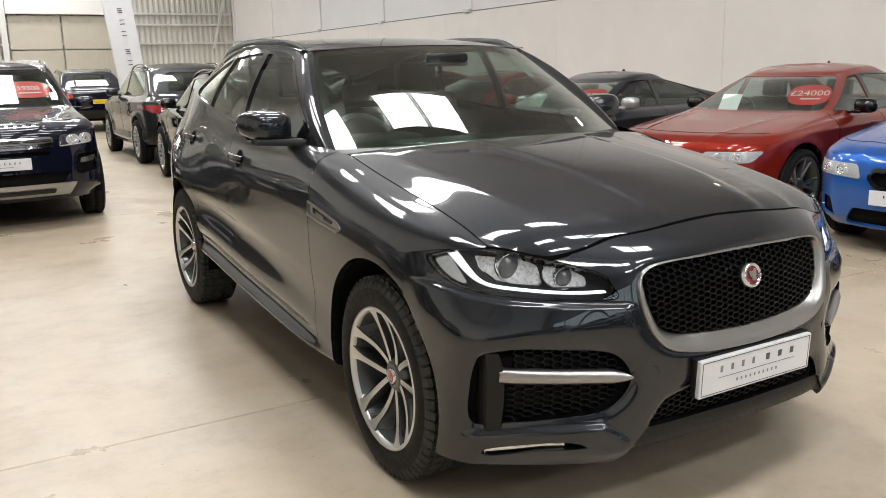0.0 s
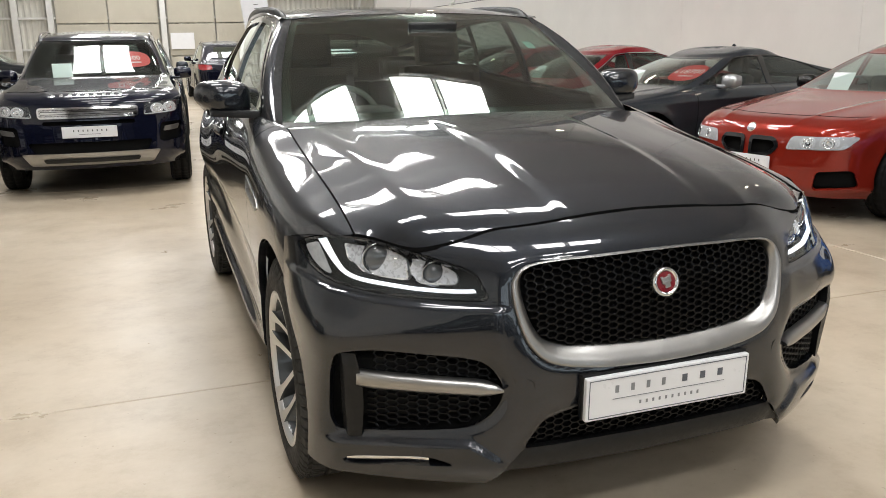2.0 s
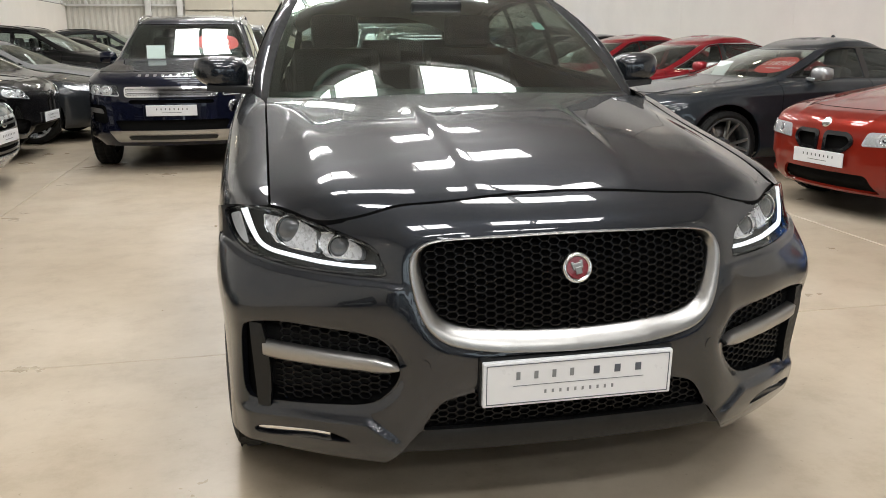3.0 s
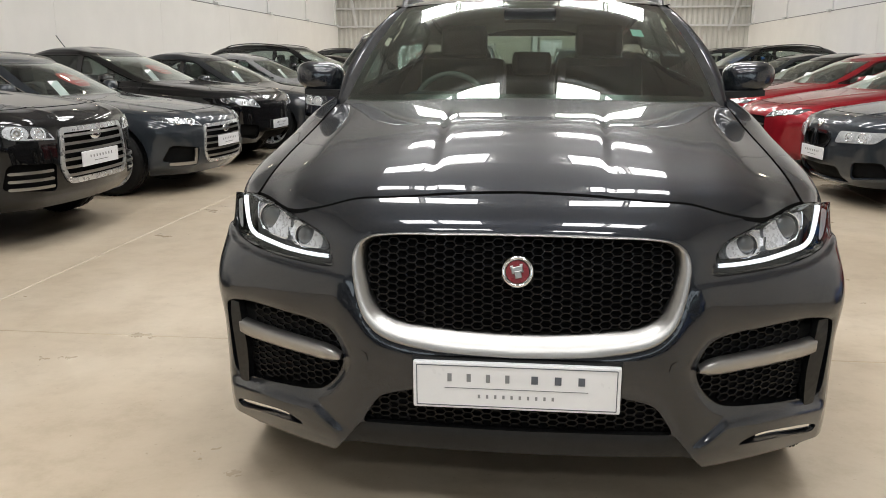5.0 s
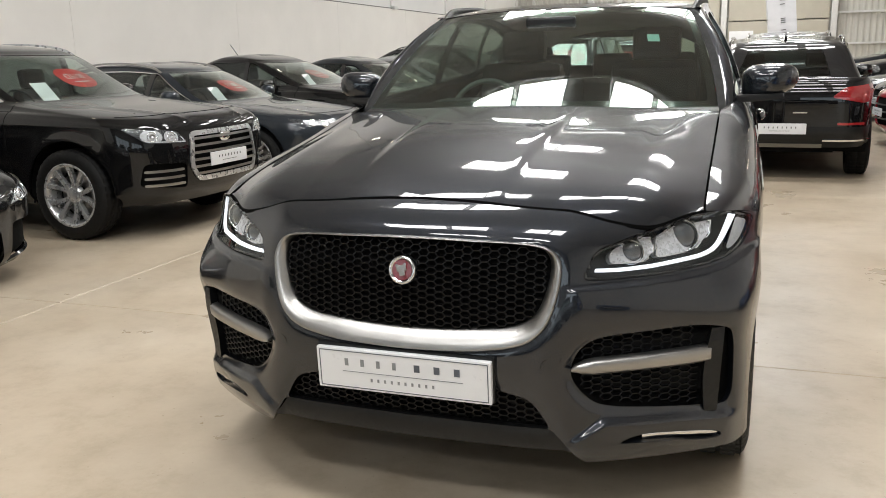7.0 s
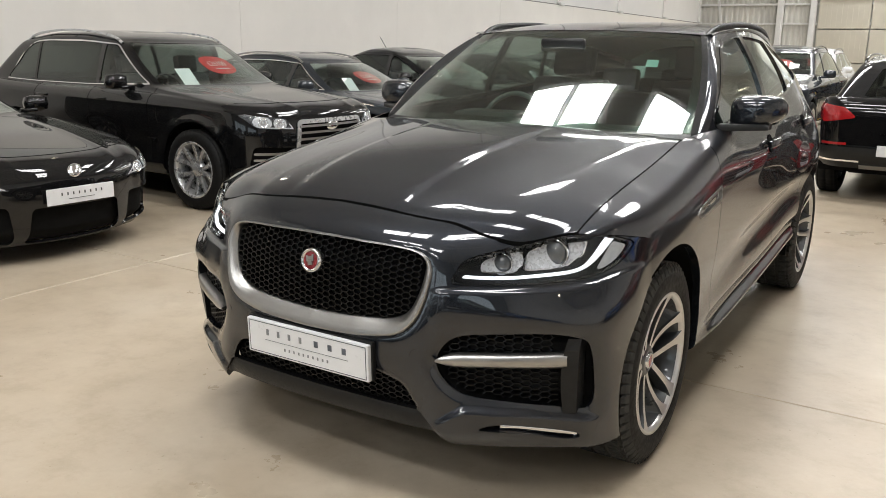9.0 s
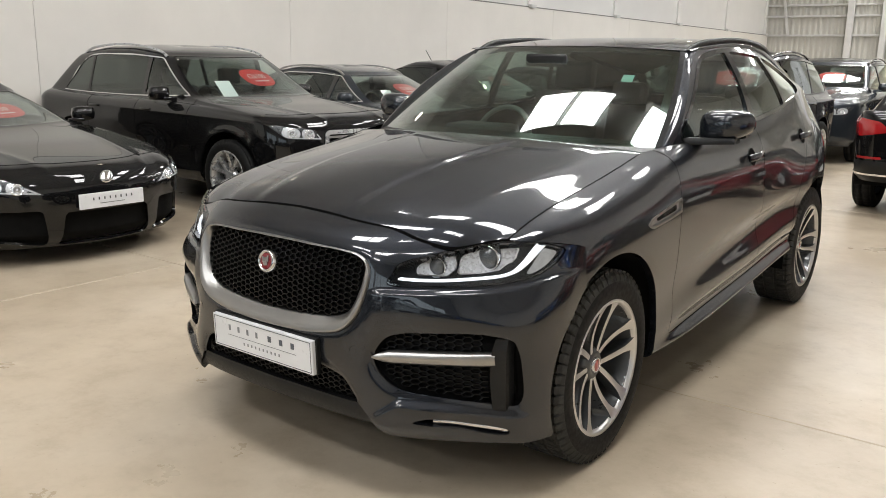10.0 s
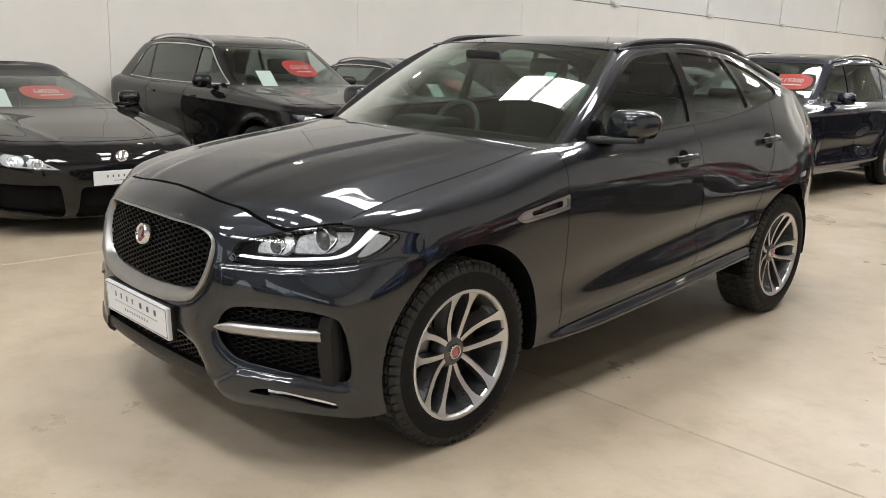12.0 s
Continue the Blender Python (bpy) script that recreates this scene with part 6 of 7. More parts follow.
LEAN_T = np.linspace(0, 1, 201)
LEAN = np.interp(LEAN_T, [0, 0.05, 0.1, 0.2, 0.37, 0.47, 0.64, 0.8, 1], [0.09, 0.06, 0.0, -0.033, -0.047, -0.047, -0.012, 0.035, 0.07])
LEAN = np.concatenate([[0], np.cumsum((LEAN[1:] + LEAN[:-1]) / 2)]) * 0.005 * 1.2


def hood_z(x, t):
    xa = np.abs(x)
    k = 1.9 - 0.62 * (xa / HOOD_E) ** 2
    edge_z = SHUT_Z(np.minimum(xa, 0.8))
    zf = 1.014 - 0.046 * (xa / HOOD_E) ** 3.6
    zr = 1.194 - 0.034 * (xa / HOOD_E) ** 2
    g = 1 - (1 - t) ** k
    bulge = ramp01((0.262 + 0.04 * t - xa) / 0.045)
    ridge = np.exp(-(((xa - 0.60 - 0.10 * t) / 0.062) ** 2))
    crown = 0.030 * (1 - (xa / HOOD_E) ** 2) * np.sin(math.pi * np.clip(t, 0, 1)) ** 0.9
    soft_edge = 1.014 - 0.060 * (xa / 0.8) ** 2.5
    fold = (soft_edge - zf) * np.exp(-t / 0.085) + (edge_z - soft_edge) * np.exp(-t / 0.022)
    rise = np.sin(math.pi * np.clip(t * 0.93 + 0.07, 0, 1))
    return fold + zf + (zr - zf) * g + (0.0098 * bulge + 0.0075 * ridge) * rise + crown * 0.38 + np.interp(t, LEAN_T, LEAN) - 0.010 * np.clip((t - 0.94) / 0.06, 0, 1) ** 2



def hood_edge(y):
    """Height of the bonnet's outer edge at y."""
    y0 = float(nose_at([0.79], SHUT_Z(np.array([0.79])))[0]) + 0.003
    y1 = float(np.ravel(COWL(np.array([0.79])))[0])
    return float(hood_z(np.array([0.79]), np.array([(y - y0) / (y1 - y0)]))[0])


hx = np.linspace(-HOOD_E + 0.002, HOOD_E - 0.002, 145)
ht = np.linspace(0, 1, 61) ** 1.6
HX, HT = np.meshgrid(hx, ht, indexing="ij")
yf = nose_at(np.abs(HX), SHUT_Z(np.abs(HX))) + 0.003
HY = yf + (COWL(np.abs(HX)) - yf) * HT
hood = np.stack([HX, HY, hood_z(HX, HT)], -1)
hn = grid_normals(hood)
hood_ob = mesh_object("bonnet", hood.reshape(-1, 3), grid_faces(145, 61), P_HERO, hero, normals=hn.reshape(-1, 3))
rim_pts = np.concatenate([hood[:, 0], hood[-1, 1:], hood[::-1, -1][1:], hood[0, ::-1][1:]])
low = rim_pts - [0, 0, 0.012]
n_ = len(rim_pts)
mesh_object("bonnet_edge", np.stack([rim_pts, low], 1).reshape(-1, 3), grid_faces(n_, 2), M_GAP, hood_ob, smooth=False)

# body side: feature lines from the sill up to the bonnet edge and the window line
SIDE_LINES = [
    ([(-0.5, 0.88, 0.27), (0.4, 0.885, 0.285), (0.66, 0.888, 0.275), (1.2, 0.89, 0.275), (1.75, 0.892, 0.315), (2.4, 0.89, 0.345), (3.2, 0.86, 0.36), (3.8, 0.70, 0.40)]),
    ([(-0.5, 0.915, 0.31), (0.4, 0.940, 0.315), (0.66, 0.954, 0.318), (1.2, 0.956, 0.335), (1.75, 0.956, 0.362), (2.4, 0.952, 0.400), (3.2, 0.90, 0.43), (3.8, 0.715, 0.45)]),
    ([(-0.5, 0.922, 0.345), (0.4, 0.945, 0.35), (0.66, 0.938, 0.352), (1.2, 0.931, 0.375), (1.75, 0.931, 0.404), (2.4, 0.932, 0.446), (3.2, 0.905, 0.47), (3.8, 0.72, 0.475)]),
    ([(-0.5, 0.925, 0.42), (0.0, 0.945, 0.42), (0.6, 0.946, 0.425), (1.2, 0.950, 0.455), (1.75, 0.953, 0.485), (2.4, 0.954, 0.53), (2.87, 0.953, 0.53), (3.3, 0.895, 0.53), (3.8, 0.725, 0.53)]),
    ([(-0.5, 0.93, 0.50), (0.0, 0.95, 0.50), (0.6, 0.943, 0.51), (1.2, 0.933, 0.555), (1.75, 0.931, 0.595), (2.3, 0.938, 0.63), (2.87, 0.955, 0.61), (3.3, 0.895, 0.60), (3.8, 0.73, 0.60)]),
    ([(-0.5, 0.925, 0.66), (0.0, 0.955, 0.66), (0.6, 0.952, 0.66), (1.2, 0.948, 0.69), (1.75, 0.949, 0.72), (2.4, 0.957, 0.745), (2.87, 0.967, 0.74), (3.3, 0.905, 0.73), (3.8, 0.74, 0.74)]),
    ([(-0.5, 0.905, 0.80), (-0.25, 0.942, 0.81), (0.0, 0.955, 0.82), (0.6, 0.958, 0.83), (1.2, 0.957, 0.84), (1.75, 0.955, 0.85), (2.4, 0.953, 0.86), (2.87, 0.962, 0.87), (3.3, 0.90, 0.88), (3.8, 0.73, 0.89)]),
    ([(-0.5, 0.862, 0.895), (-0.25, 0.925, 0.915), (0.0, 0.947, 0.935), (0.3, 0.954, 0.95), (0.6, 0.954, 0.965), (1.2, 0.950, 0.98), (1.75, 0.944, 0.99), (2.4, 0.928, 1.00), (2.87, 0.925, 1.01), (3.3, 0.865, 1.02), (3.8, 0.70, 1.02)]),
    ([(-0.5, 0.828, 0.945), (-0.37, 0.868, hood_edge(-0.37) - 0.026), (-0.25, 0.890, hood_edge(-0.25) - 0.036), (-0.12, 0.901, hood_edge(-0.12) - 0.040), (0.0, 0.905, hood_edge(0.0) - 0.043), (0.15, 0.909, hood_edge(0.15) - 0.047), (0.3, 0.911, hood_edge(0.3) - 0.052), (0.6, 0.914, 1.105), (1.2, 0.915, 1.105), (1.75, 0.908, 1.115), (2.4, 0.885, 1.14), (2.87, 0.862, 1.16), (3.3, 0.785, 1.17), (3.8, 0.64, 1.15)]),
    ([(y_, 0.797, hood_edge(y_)) for y_ in (-0.5, -0.37, -0.25, -0.12, 0.0, 0.15, 0.3, 0.43, 0.54)] + [(0.75, 0.838, 1.168), (1.2, 0.862, 1.178), (1.75, 0.858, 1.193), (2.4, 0.832, 1.232), (2.87, 0.790, 1.288), (3.3, 0.715, 1.31), (3.8, 0.57, 1.25)]),
]
sy = np.concatenate([np.linspace(-0.5, 0.72, 90), np.linspace(0.73, 3.8, 150)])
lines = np.array([np.concatenate([sy[:, None], spline(k)(sy)], 1)[:, [1, 0, 2]] for k in SIDE_LINES])  # line, y, xyz
haunch = 0.012 * np.exp(-((sy / 0.5) ** 2)) + 0.008 * np.exp(-(((sy - 2.874) / 0.5) ** 2))
LINE_AT = (0, 0.7, 1, 1.5, 2, 3, 4, 5, 6, 7)
for n_line, share in enumerate((0.7, 1.0, 1.0, 1.0, 1.0, 1.0, 1.0, 0.6)):
    lines[n_line, :, 0] += share * haunch
vq = np.linspace(0, 7, 127)
side_f = spline([(q, *lines[i].ravel()) for i, q in enumerate(LINE_AT)])(vq).reshape(len(vq), len(sy), 3)
side_p = side_f.transpose(1, 0, 2)
side_n = grid_normals(side_p)
SX, SY, SZ = side_p[..., 0], side_p[..., 1], side_p[..., 2]
SV = np.broadcast_to(vq[None], SX.shape)
s_arch = np.minimum(np.hypot(SY - ARCH_Y, SZ - ARCH_Z), np.hypot(SY - AXLE, SZ - REAR_Z)) - ARCH_R
head_line = np.interp(SZ, [0.70, 0.915, 0.94, 0.957, 0.97], [-0.233, -0.245, -0.360, -0.47, -0.54])
b_line = 1.80 - 0.02 * np.clip(SZ - 0.8, 0, 1)
r_line = np.interp(SZ, [0.3, 0.45, 0.80, 0.95, 1.10, 1.30], [2.42, 2.42, 2.50, 2.63, 2.72, 2.80])
VENT = rounded([(0.252, 0.906), (0.300, 0.929), (0.618, 0.968), (0.620, 0.905), (0.50, 0.893), (0.30, 0.882)], [0.01, 0.01, 0.004, 0.004, 0.02, 0.02])
f_vent = poly_sdf(VENT, SY, SZ)
G = 0.0022


M_VENT = surface("satin silver vent", (0.50, 0.50, 0.49), 0.5, metal=0.35, vary=0.05)


def body_side(sgn):
    def piece(name, fields, mat_=P_HERO, parent=hero, depth=0.012, off=0.0, label=""):
        return panel(name, side_p, side_n, fields, mat_, parent, depth, off, label, None, sgn)

    fender = piece("front_wing", [SY - head_line - 0.003, 0.612 - G - SY, s_arch, SV - 0.02, -f_vent], depth=0.03)
    piece("wing_vent", [np.minimum(f_vent, 0.0105 - f_vent)], M_CHROME, fender, 0.02, 0.003, "satin silver vent frame")
    piece("vent_recess", [f_vent + 0.002], M_VENT, fender, 0.0, -0.012)
    slot = poly_sdf(rounded([(0.37, 0.903), (0.37, 0.925), (0.575, 0.945), (0.575, 0.918)], 0.006), SY, SZ)
    piece("vent_slot", [slot], M_GLOSS, fender, 0.008, -0.008)
    tag = poly_sdf(np.array([(0.44, 0.912), (0.44, 0.926), (0.53, 0.935), (0.53, 0.921)]), SY, SZ)
    piece("vent_tag", [tag], M_BRIGHT, fender, 0.006, -0.003)
    d1 = piece("front_door", [SY - 0.612 - G, b_line - G - SY, SV - 1.02])
    d2 = piece("rear_door", [SY - b_line - G, r_line - G - SY, s_arch, SV - 1.02])
    piece("rear_wing", [SY - r_line - G, s_arch, SV - 0.02], depth=0.03)
    piece("sill", [np.minimum(SY - 0.612, 2.60 - SY), s_arch, 0.985 - SV, SV - 0.02], depth=0.03)
    # dark inner skin that closes the gaps
    panel("inner_body", side_p, side_n, [np.minimum(s_arch - 0.012, SY - head_line - 0.03), SV - 0.1, 6.9 - SV, -f_vent - 0.03], M_GAP, hero, 0.0, -0.022, "", None, sgn)
    # handles, each over a flat near-black disc that paints the shade of its recess
    for door, yc in ((d1, 1.60), (d2, 2.60)):
        iy = int(np.argmin(np.abs(sy - yc)))
        iv = int(np.argmin(np.abs(SZ[iy] - (1.040 if door is d1 else 1.062))))
        c, n = side_p[iy, iv] * [sgn, 1, 1], side_n[iy, iv] * [sgn, 1, 1]
        tx = (side_p[iy + 3, iv] - side_p[iy - 3, iv]) * [sgn, 1, 1]
        ex = Vector(tx).normalized()
        ez = Vector(n).normalized()
        ey = ez.cross(ex)
        m = Matrix((ex, ey, ez)).transposed().to_4x4()
        m.translation = c
        q, f = lathe([(0.0005, 0.0005), (0.001, 0.03), (0.0022, 0.044)], 28)
        cup = mesh_object("handle_cup_shade", [(y * 1.15, z * 1.05, x) for x, y, z in q], f, M_GAP, door)
        cup.matrix_basis = m
        path = [(-0.108 + 0.216 * t, 0, 0.010 + 0.030 * math.sin(math.pi * t) ** 0.45) for t in np.linspace(0.02, 0.98, 16)]
        p, f = sweep(path, [(-0.015, -0.007), (0.015, -0.007), (0.019, 0.001), (0.017, 0.007), (0.009, 0.011), (-0.009, 0.011), (-0.017, 0.007), (-0.019, 0.001)], False, (0, 0, 1))
        h = mesh_object("door_handle", p, f, P_HERO, door)
        h.matrix_basis = m
    # wheel wells
    for yw in (0.0, AXLE):
        ang = np.linspace(-0.20, math.pi + 0.20, 40)
        r = ARCH_R + 0.01
        pts = [(x * sgn, yw + (ARCH_Y if yw < 1 else 0.0) + r * math.cos(a), (ARCH_Z if yw < 1 else REAR_Z) + r * math.sin(a)) for x in (0.925, 0.55) for a in ang]
        f = [(i, i + 1, 40 + i + 1, 40 + i) for i in range(39)]
        mesh_object("wheel_well", pts, f, M_LINER, hero)
        mesh_object("wheel_well", [(0.56 * sgn, yw - 0.46, 0.30), (0.56 * sgn, yw + 0.46, 0.30), (0.56 * sgn, yw + 0.46, 0.95), (0.56 * sgn, yw - 0.46, 0.95)], [(0, 1, 2, 3)], M_LINER, hero, smooth=False)
    return d1, d2


doors = {s: body_side(s) for s in (1, -1)}

# greenhouse
BELT = spline([(k[0], k[1], k[2]) for k in SIDE_LINES[-1] if k[0] > 0.5])
TOP = spline([(0.70, 0.700, 1.572), (1.36, 0.668, 1.572), (1.87, 0.668, 1.590), (2.4, 0.662, 1.560), (2.8, 0.640, 1.490), (3.2, 0.600, 1.400), (3.8, 0.52, 1.27)])
gy = np.linspace(0.70, 3.50, 170)
gw = np.linspace(0, 1, 40)
gb, gt = BELT(gy), TOP(gy)
GXX = gb[:, None, 0] + (gt - gb)[:, None, 0] * gw + 0.022 * np.sin(math.pi * gw)[None]
GZZ = gb[:, None, 1] + (gt - gb)[:, None, 1] * gw
GYY = np.broadcast_to(gy[:, None], GXX.shape)
green = np.stack([GXX, GYY, GZZ], -1)
green_n = grid_normals(green)
A_LINE = [(1.12, 0.70), (1.168, 0.755), (1.25, 0.855), (1.37, 1.010), (1.47, 1.165), (1.53, 1.290), (1.575, 1.43), (1.61, 1.60)]
a_of = lambda z: np.interp(z, [q[0] for q in A_LINE], [q[1] for q in A_LINE])
DLO = smooth_outline([(0.86, 1.195), (1.2, 1.200), (1.75, 1.212), (2.4, 1.250), (2.80, 1.292), (2.96, 1.322), (2.93, 1.365), (2.78, 1.438), (2.42, 1.522), (1.95, 1.560), (1.62, 1.552), (1.40, 1.520), (1.22, 1.430), (1.02, 1.315)], 5)
f_dlo = poly_sdf(DLO, GYY, GZZ)
post_b = GYY - (1.80 + 0.0 * GZZ)
post_c = GYY - (2.36 + 0.55 * (1.52 - GZZ))
win1 = np.minimum(f_dlo, -post_b - 0.035)
win2 = np.minimum(np.minimum(f_dlo, post_b - 0.040), -post_c - 0.018)
win3 = np.minimum(f_dlo, post_c - 0.022)


def greenhouse_side(sgn):
    def piece(name, fields, mat_, parent, depth=0.01, off=0.0, label=""):
        return panel(name, green, green_n, fields, mat_, parent, depth, off, label, None, sgn)

    piece("window_surround", [GYY - a_of(GZZ) - 0.002, -f_dlo - 0.018], P_HERO, hero)
    piece("window_trim", [-np.maximum(np.maximum(win1, win2), win3), f_dlo + 0.020], M_GLOSS, hero, 0.012, 0.003, "gloss black window trim")
    piece("side_window", [win1 + 0.003], M_GLASS, doors[sgn][0], 0.0, -0.008, "clear side glass")
    piece("side_window", [win2 + 0.003], M_GLASS_REAR, doors[sgn][1], 0.0, -0.008, "tinted side glass")
    piece("quarter_window", [win3 + 0.003], M_GLASS_REAR, hero, 0.0, -0.008, "tinted side glass")


greenhouse_side(1)
greenhouse_side(-1)


def screen_point(s, t):
    """The windscreen: s from -1 to 1 across, t from 0 (base) to 1 (roof)."""
    sa = np.abs(s)
    xb, yb, zb = 0.785 * s, 0.472 + 0.218 * sa**2.2, 1.165 - 0.012 * sa**2
    xt, yt, zt = 0.612 * s, 1.205 + 0.135 * sa**2.2, 1.590 - 0.020 * sa**2.5
    k = 0.043 * (t - t**3) * (1 - 0.45 * sa**4)
    return np.stack([xb + (xt - xb) * t + 0.022 * s * np.sin(math.pi * t), yb + (yt - yb) * t - k * 0.6, zb + (zt - zb) * t + k], -1)


SS, TT = np.meshgrid(np.linspace(-1, 1, 61), np.linspace(0, 1, 41), indexing="ij")
ws = screen_point(SS, TT)
ws_n = grid_normals(ws)
panel("windscreen", ws, ws_n, [], M_SCREEN, hero, 0.0, 0.0, "clear windscreen")
f_clear = np.minimum(np.minimum(0.955 - np.abs(SS), (TT - 0.085 + 0.02 * SS**2) * 1.2), (0.955 - TT) * 1.2)
band = np.minimum(0.16 - np.abs(SS), TT - 0.80)
panel("screen_border", ws, ws_n, [np.maximum(-f_clear, band)], M_GLOSS, hero, 0.0, -0.006, "black screen border")
for sgn in (1, -1):
    t = np.linspace(0, 1, 40)
    inner = screen_point(np.full(40, 1.0), t) + [0.0, 0, 0.0]
    zz = inner[:, 2]
    ya = a_of(zz)
    outer = []
    for z_, y_ in zip(zz, ya):
        b, tp = BELT(np.array([y_]))[0], TOP(np.array([y_]))[0]
        w = (z_ - b[1]) / (tp[1] - b[1])
        w = min(max(w, -0.05), 1.0)
        outer.append((b[0] + (tp[0] - b[0]) * w + 0.022 * math.sin(math.pi * max(w, 0)), y_, z_))
    outer = np.array(outer)
    cols = []
    for s in np.linspace(0, 1, 9):
        q = inner + (outer - inner) * s
        bulge = 0.016 * math.sin(math.pi * s)
        q = q + np.array([0.5 * bulge, -0.9 * bulge, 0.25 * bulge])
        cols.append(q)
    p = np.array(cols)[::-1].transpose(1, 0, 2)
    p = np.concatenate([p[:1] - [0, 0.02, 0.03], p], 0)
    f = grid_faces(41, 9)
    pts = p.reshape(-1, 3)
    n = grid_normals(p).reshape(-1, 3)
    if sgn < 0:
        pts, f, n = pts * [-1, 1, 1], [q[::-1] for q in f], n * [-1, 1, 1]
    trim = [q for q in f if min(i % 9 for i in q) >= 5]
    mesh_object("windscreen_pillar", pts, [q for q in f if min(i % 9 for i in q) < 5], P_HERO, hero)
    mesh_object("pillar_trim", pts, trim, M_RUBBER, hero, "black trim strip beside the windscreen")

# cowl under the windscreen with wipers
cx = np.linspace(-0.79, 0.79, 40)
c0 = np.stack([cx, COWL(np.abs(cx)) - 0.012, hood_z(cx, np.ones(40)) - 0.018], -1)
c1 = screen_point(cx / 0.785, np.full(40, 0.02)) + [0, 0.012, 0]
mesh_object("cowl_panel", np.stack([c0, c1], 1).reshape(-1, 3), grid_faces(40, 2), M_PLASTIC, hero, smooth=False)

# roof
RC = spline([(1.195, 1.592), (1.5, 1.622), (1.9, 1.640), (2.4, 1.636), (2.9, 1.598), (3.5, 1.515)])
RE = spline([(1.195, 1.545), (1.36, 1.575), (1.6, 1.598), (1.9, 1.612), (2.4, 1.590), (2.8, 1.530), (3.2, 1.452), (3.5, 1.40)])
RX = spline([(1.195, 0.605), (1.36, 0.632), (1.9, 0.650), (2.4, 0.648), (2.8, 0.628), (3.2, 0.590), (3.5, 0.55)])
rs, ry = np.meshgrid(np.linspace(-1, 1, 49), np.linspace(0, 1, 70), indexing="ij")
r0 = 1.205 + 0.135 * np.abs(rs) ** 2.2 + 0.004
RYY = r0 + (3.48 - r0) * ry
roof = np.stack([RX(RYY) * rs, RYY, RC(RYY) + (RE(RYY) - RC(RYY)) * np.abs(rs) ** 2.6], -1)
mesh_object("roof", roof.reshape(-1, 3), grid_faces(49, 70), P_HERO, hero, normals=grid_normals(roof).reshape(-1, 3))
for sgn in (1, -1):
    # gutter strip between the roof and the window surround
    yq = np.linspace(1.34, 3.48, 60)
    e0 = np.stack([RX(yq), yq, RE(yq)], -1)
    tp = TOP(yq)
    e1 = np.stack([tp[:, 0], yq, tp[:, 1]], -1)
    mid = (e0 + e1) / 2 + [0.012, 0, 0.006]
    p = np.stack([e1, mid, e0], 1)
    pts, f = p.reshape(-1, 3) * [sgn, 1, 1], grid_faces(60, 3)
    mesh_object("roof_edge", pts, f if sgn > 0 else [q[::-1] for q in f], P_HERO, hero)
    yr = np.linspace(1.37, 2.86, 30)
    up = spline([(1.37, -0.012), (1.47, 0.010), (1.70, 0.019), (2.4, 0.020), (2.70, 0.010), (2.86, -0.018)])(yr)
    path = [((RX(y) - 0.004) * sgn, y, RE(y) + u) for y, u in zip(yr, np.ravel(up))]
    path = [tuple(float(np.ravel(v)[0]) for v in q) for q in path]
    p, f = sweep(path, [(-0.014, -0.022), (0.014, -0.022), (0.010, 0.010), (-0.010, 0.010)])
    mesh_object("roof_rail", p, f, M_PLASTIC, hero, "black roof rail")

# tail: tailgate with its window, and rear bumper
tl = [(3.48, 1.512, 0.55), (3.62, 1.480, 0.56), (3.60, 1.455, 0.56), (3.78, 1.12, 0.62), (3.83, 0.95, 0.71), (3.84, 0.70, 0.74), (3.83, 0.50, 0.73), (3.76, 0.34, 0.70)]
ts = np.linspace(-1, 1, 33)
tail = np.array([[(w * s, y - 0.16 * abs(s) ** 2.5, z - (0.06 if z > 1.4 else 0.0) * abs(s) ** 2.5) for y, z, w in tl] for s in ts])[:, ::-1]
tq = np.linspace(0, 7, 50)
tail = np.array([tame(col, tq) for col in tail])
tn = grid_normals(tail)
rw = np.minimum(0.52 - np.abs(tail[..., 0]), np.minimum(tail[..., 2] - 1.235, 1.440 - tail[..., 2]))
rw = np.where(tail[..., 1] > 3.3, rw, -1)
panel("tailgate", tail, -tn, [-rw], P_HERO, hero, 0.0)
panel("rear_window", tail, -tn, [rw], M_GLASS_REAR, hero, 0.0, 0.0, "tinted rear glass")

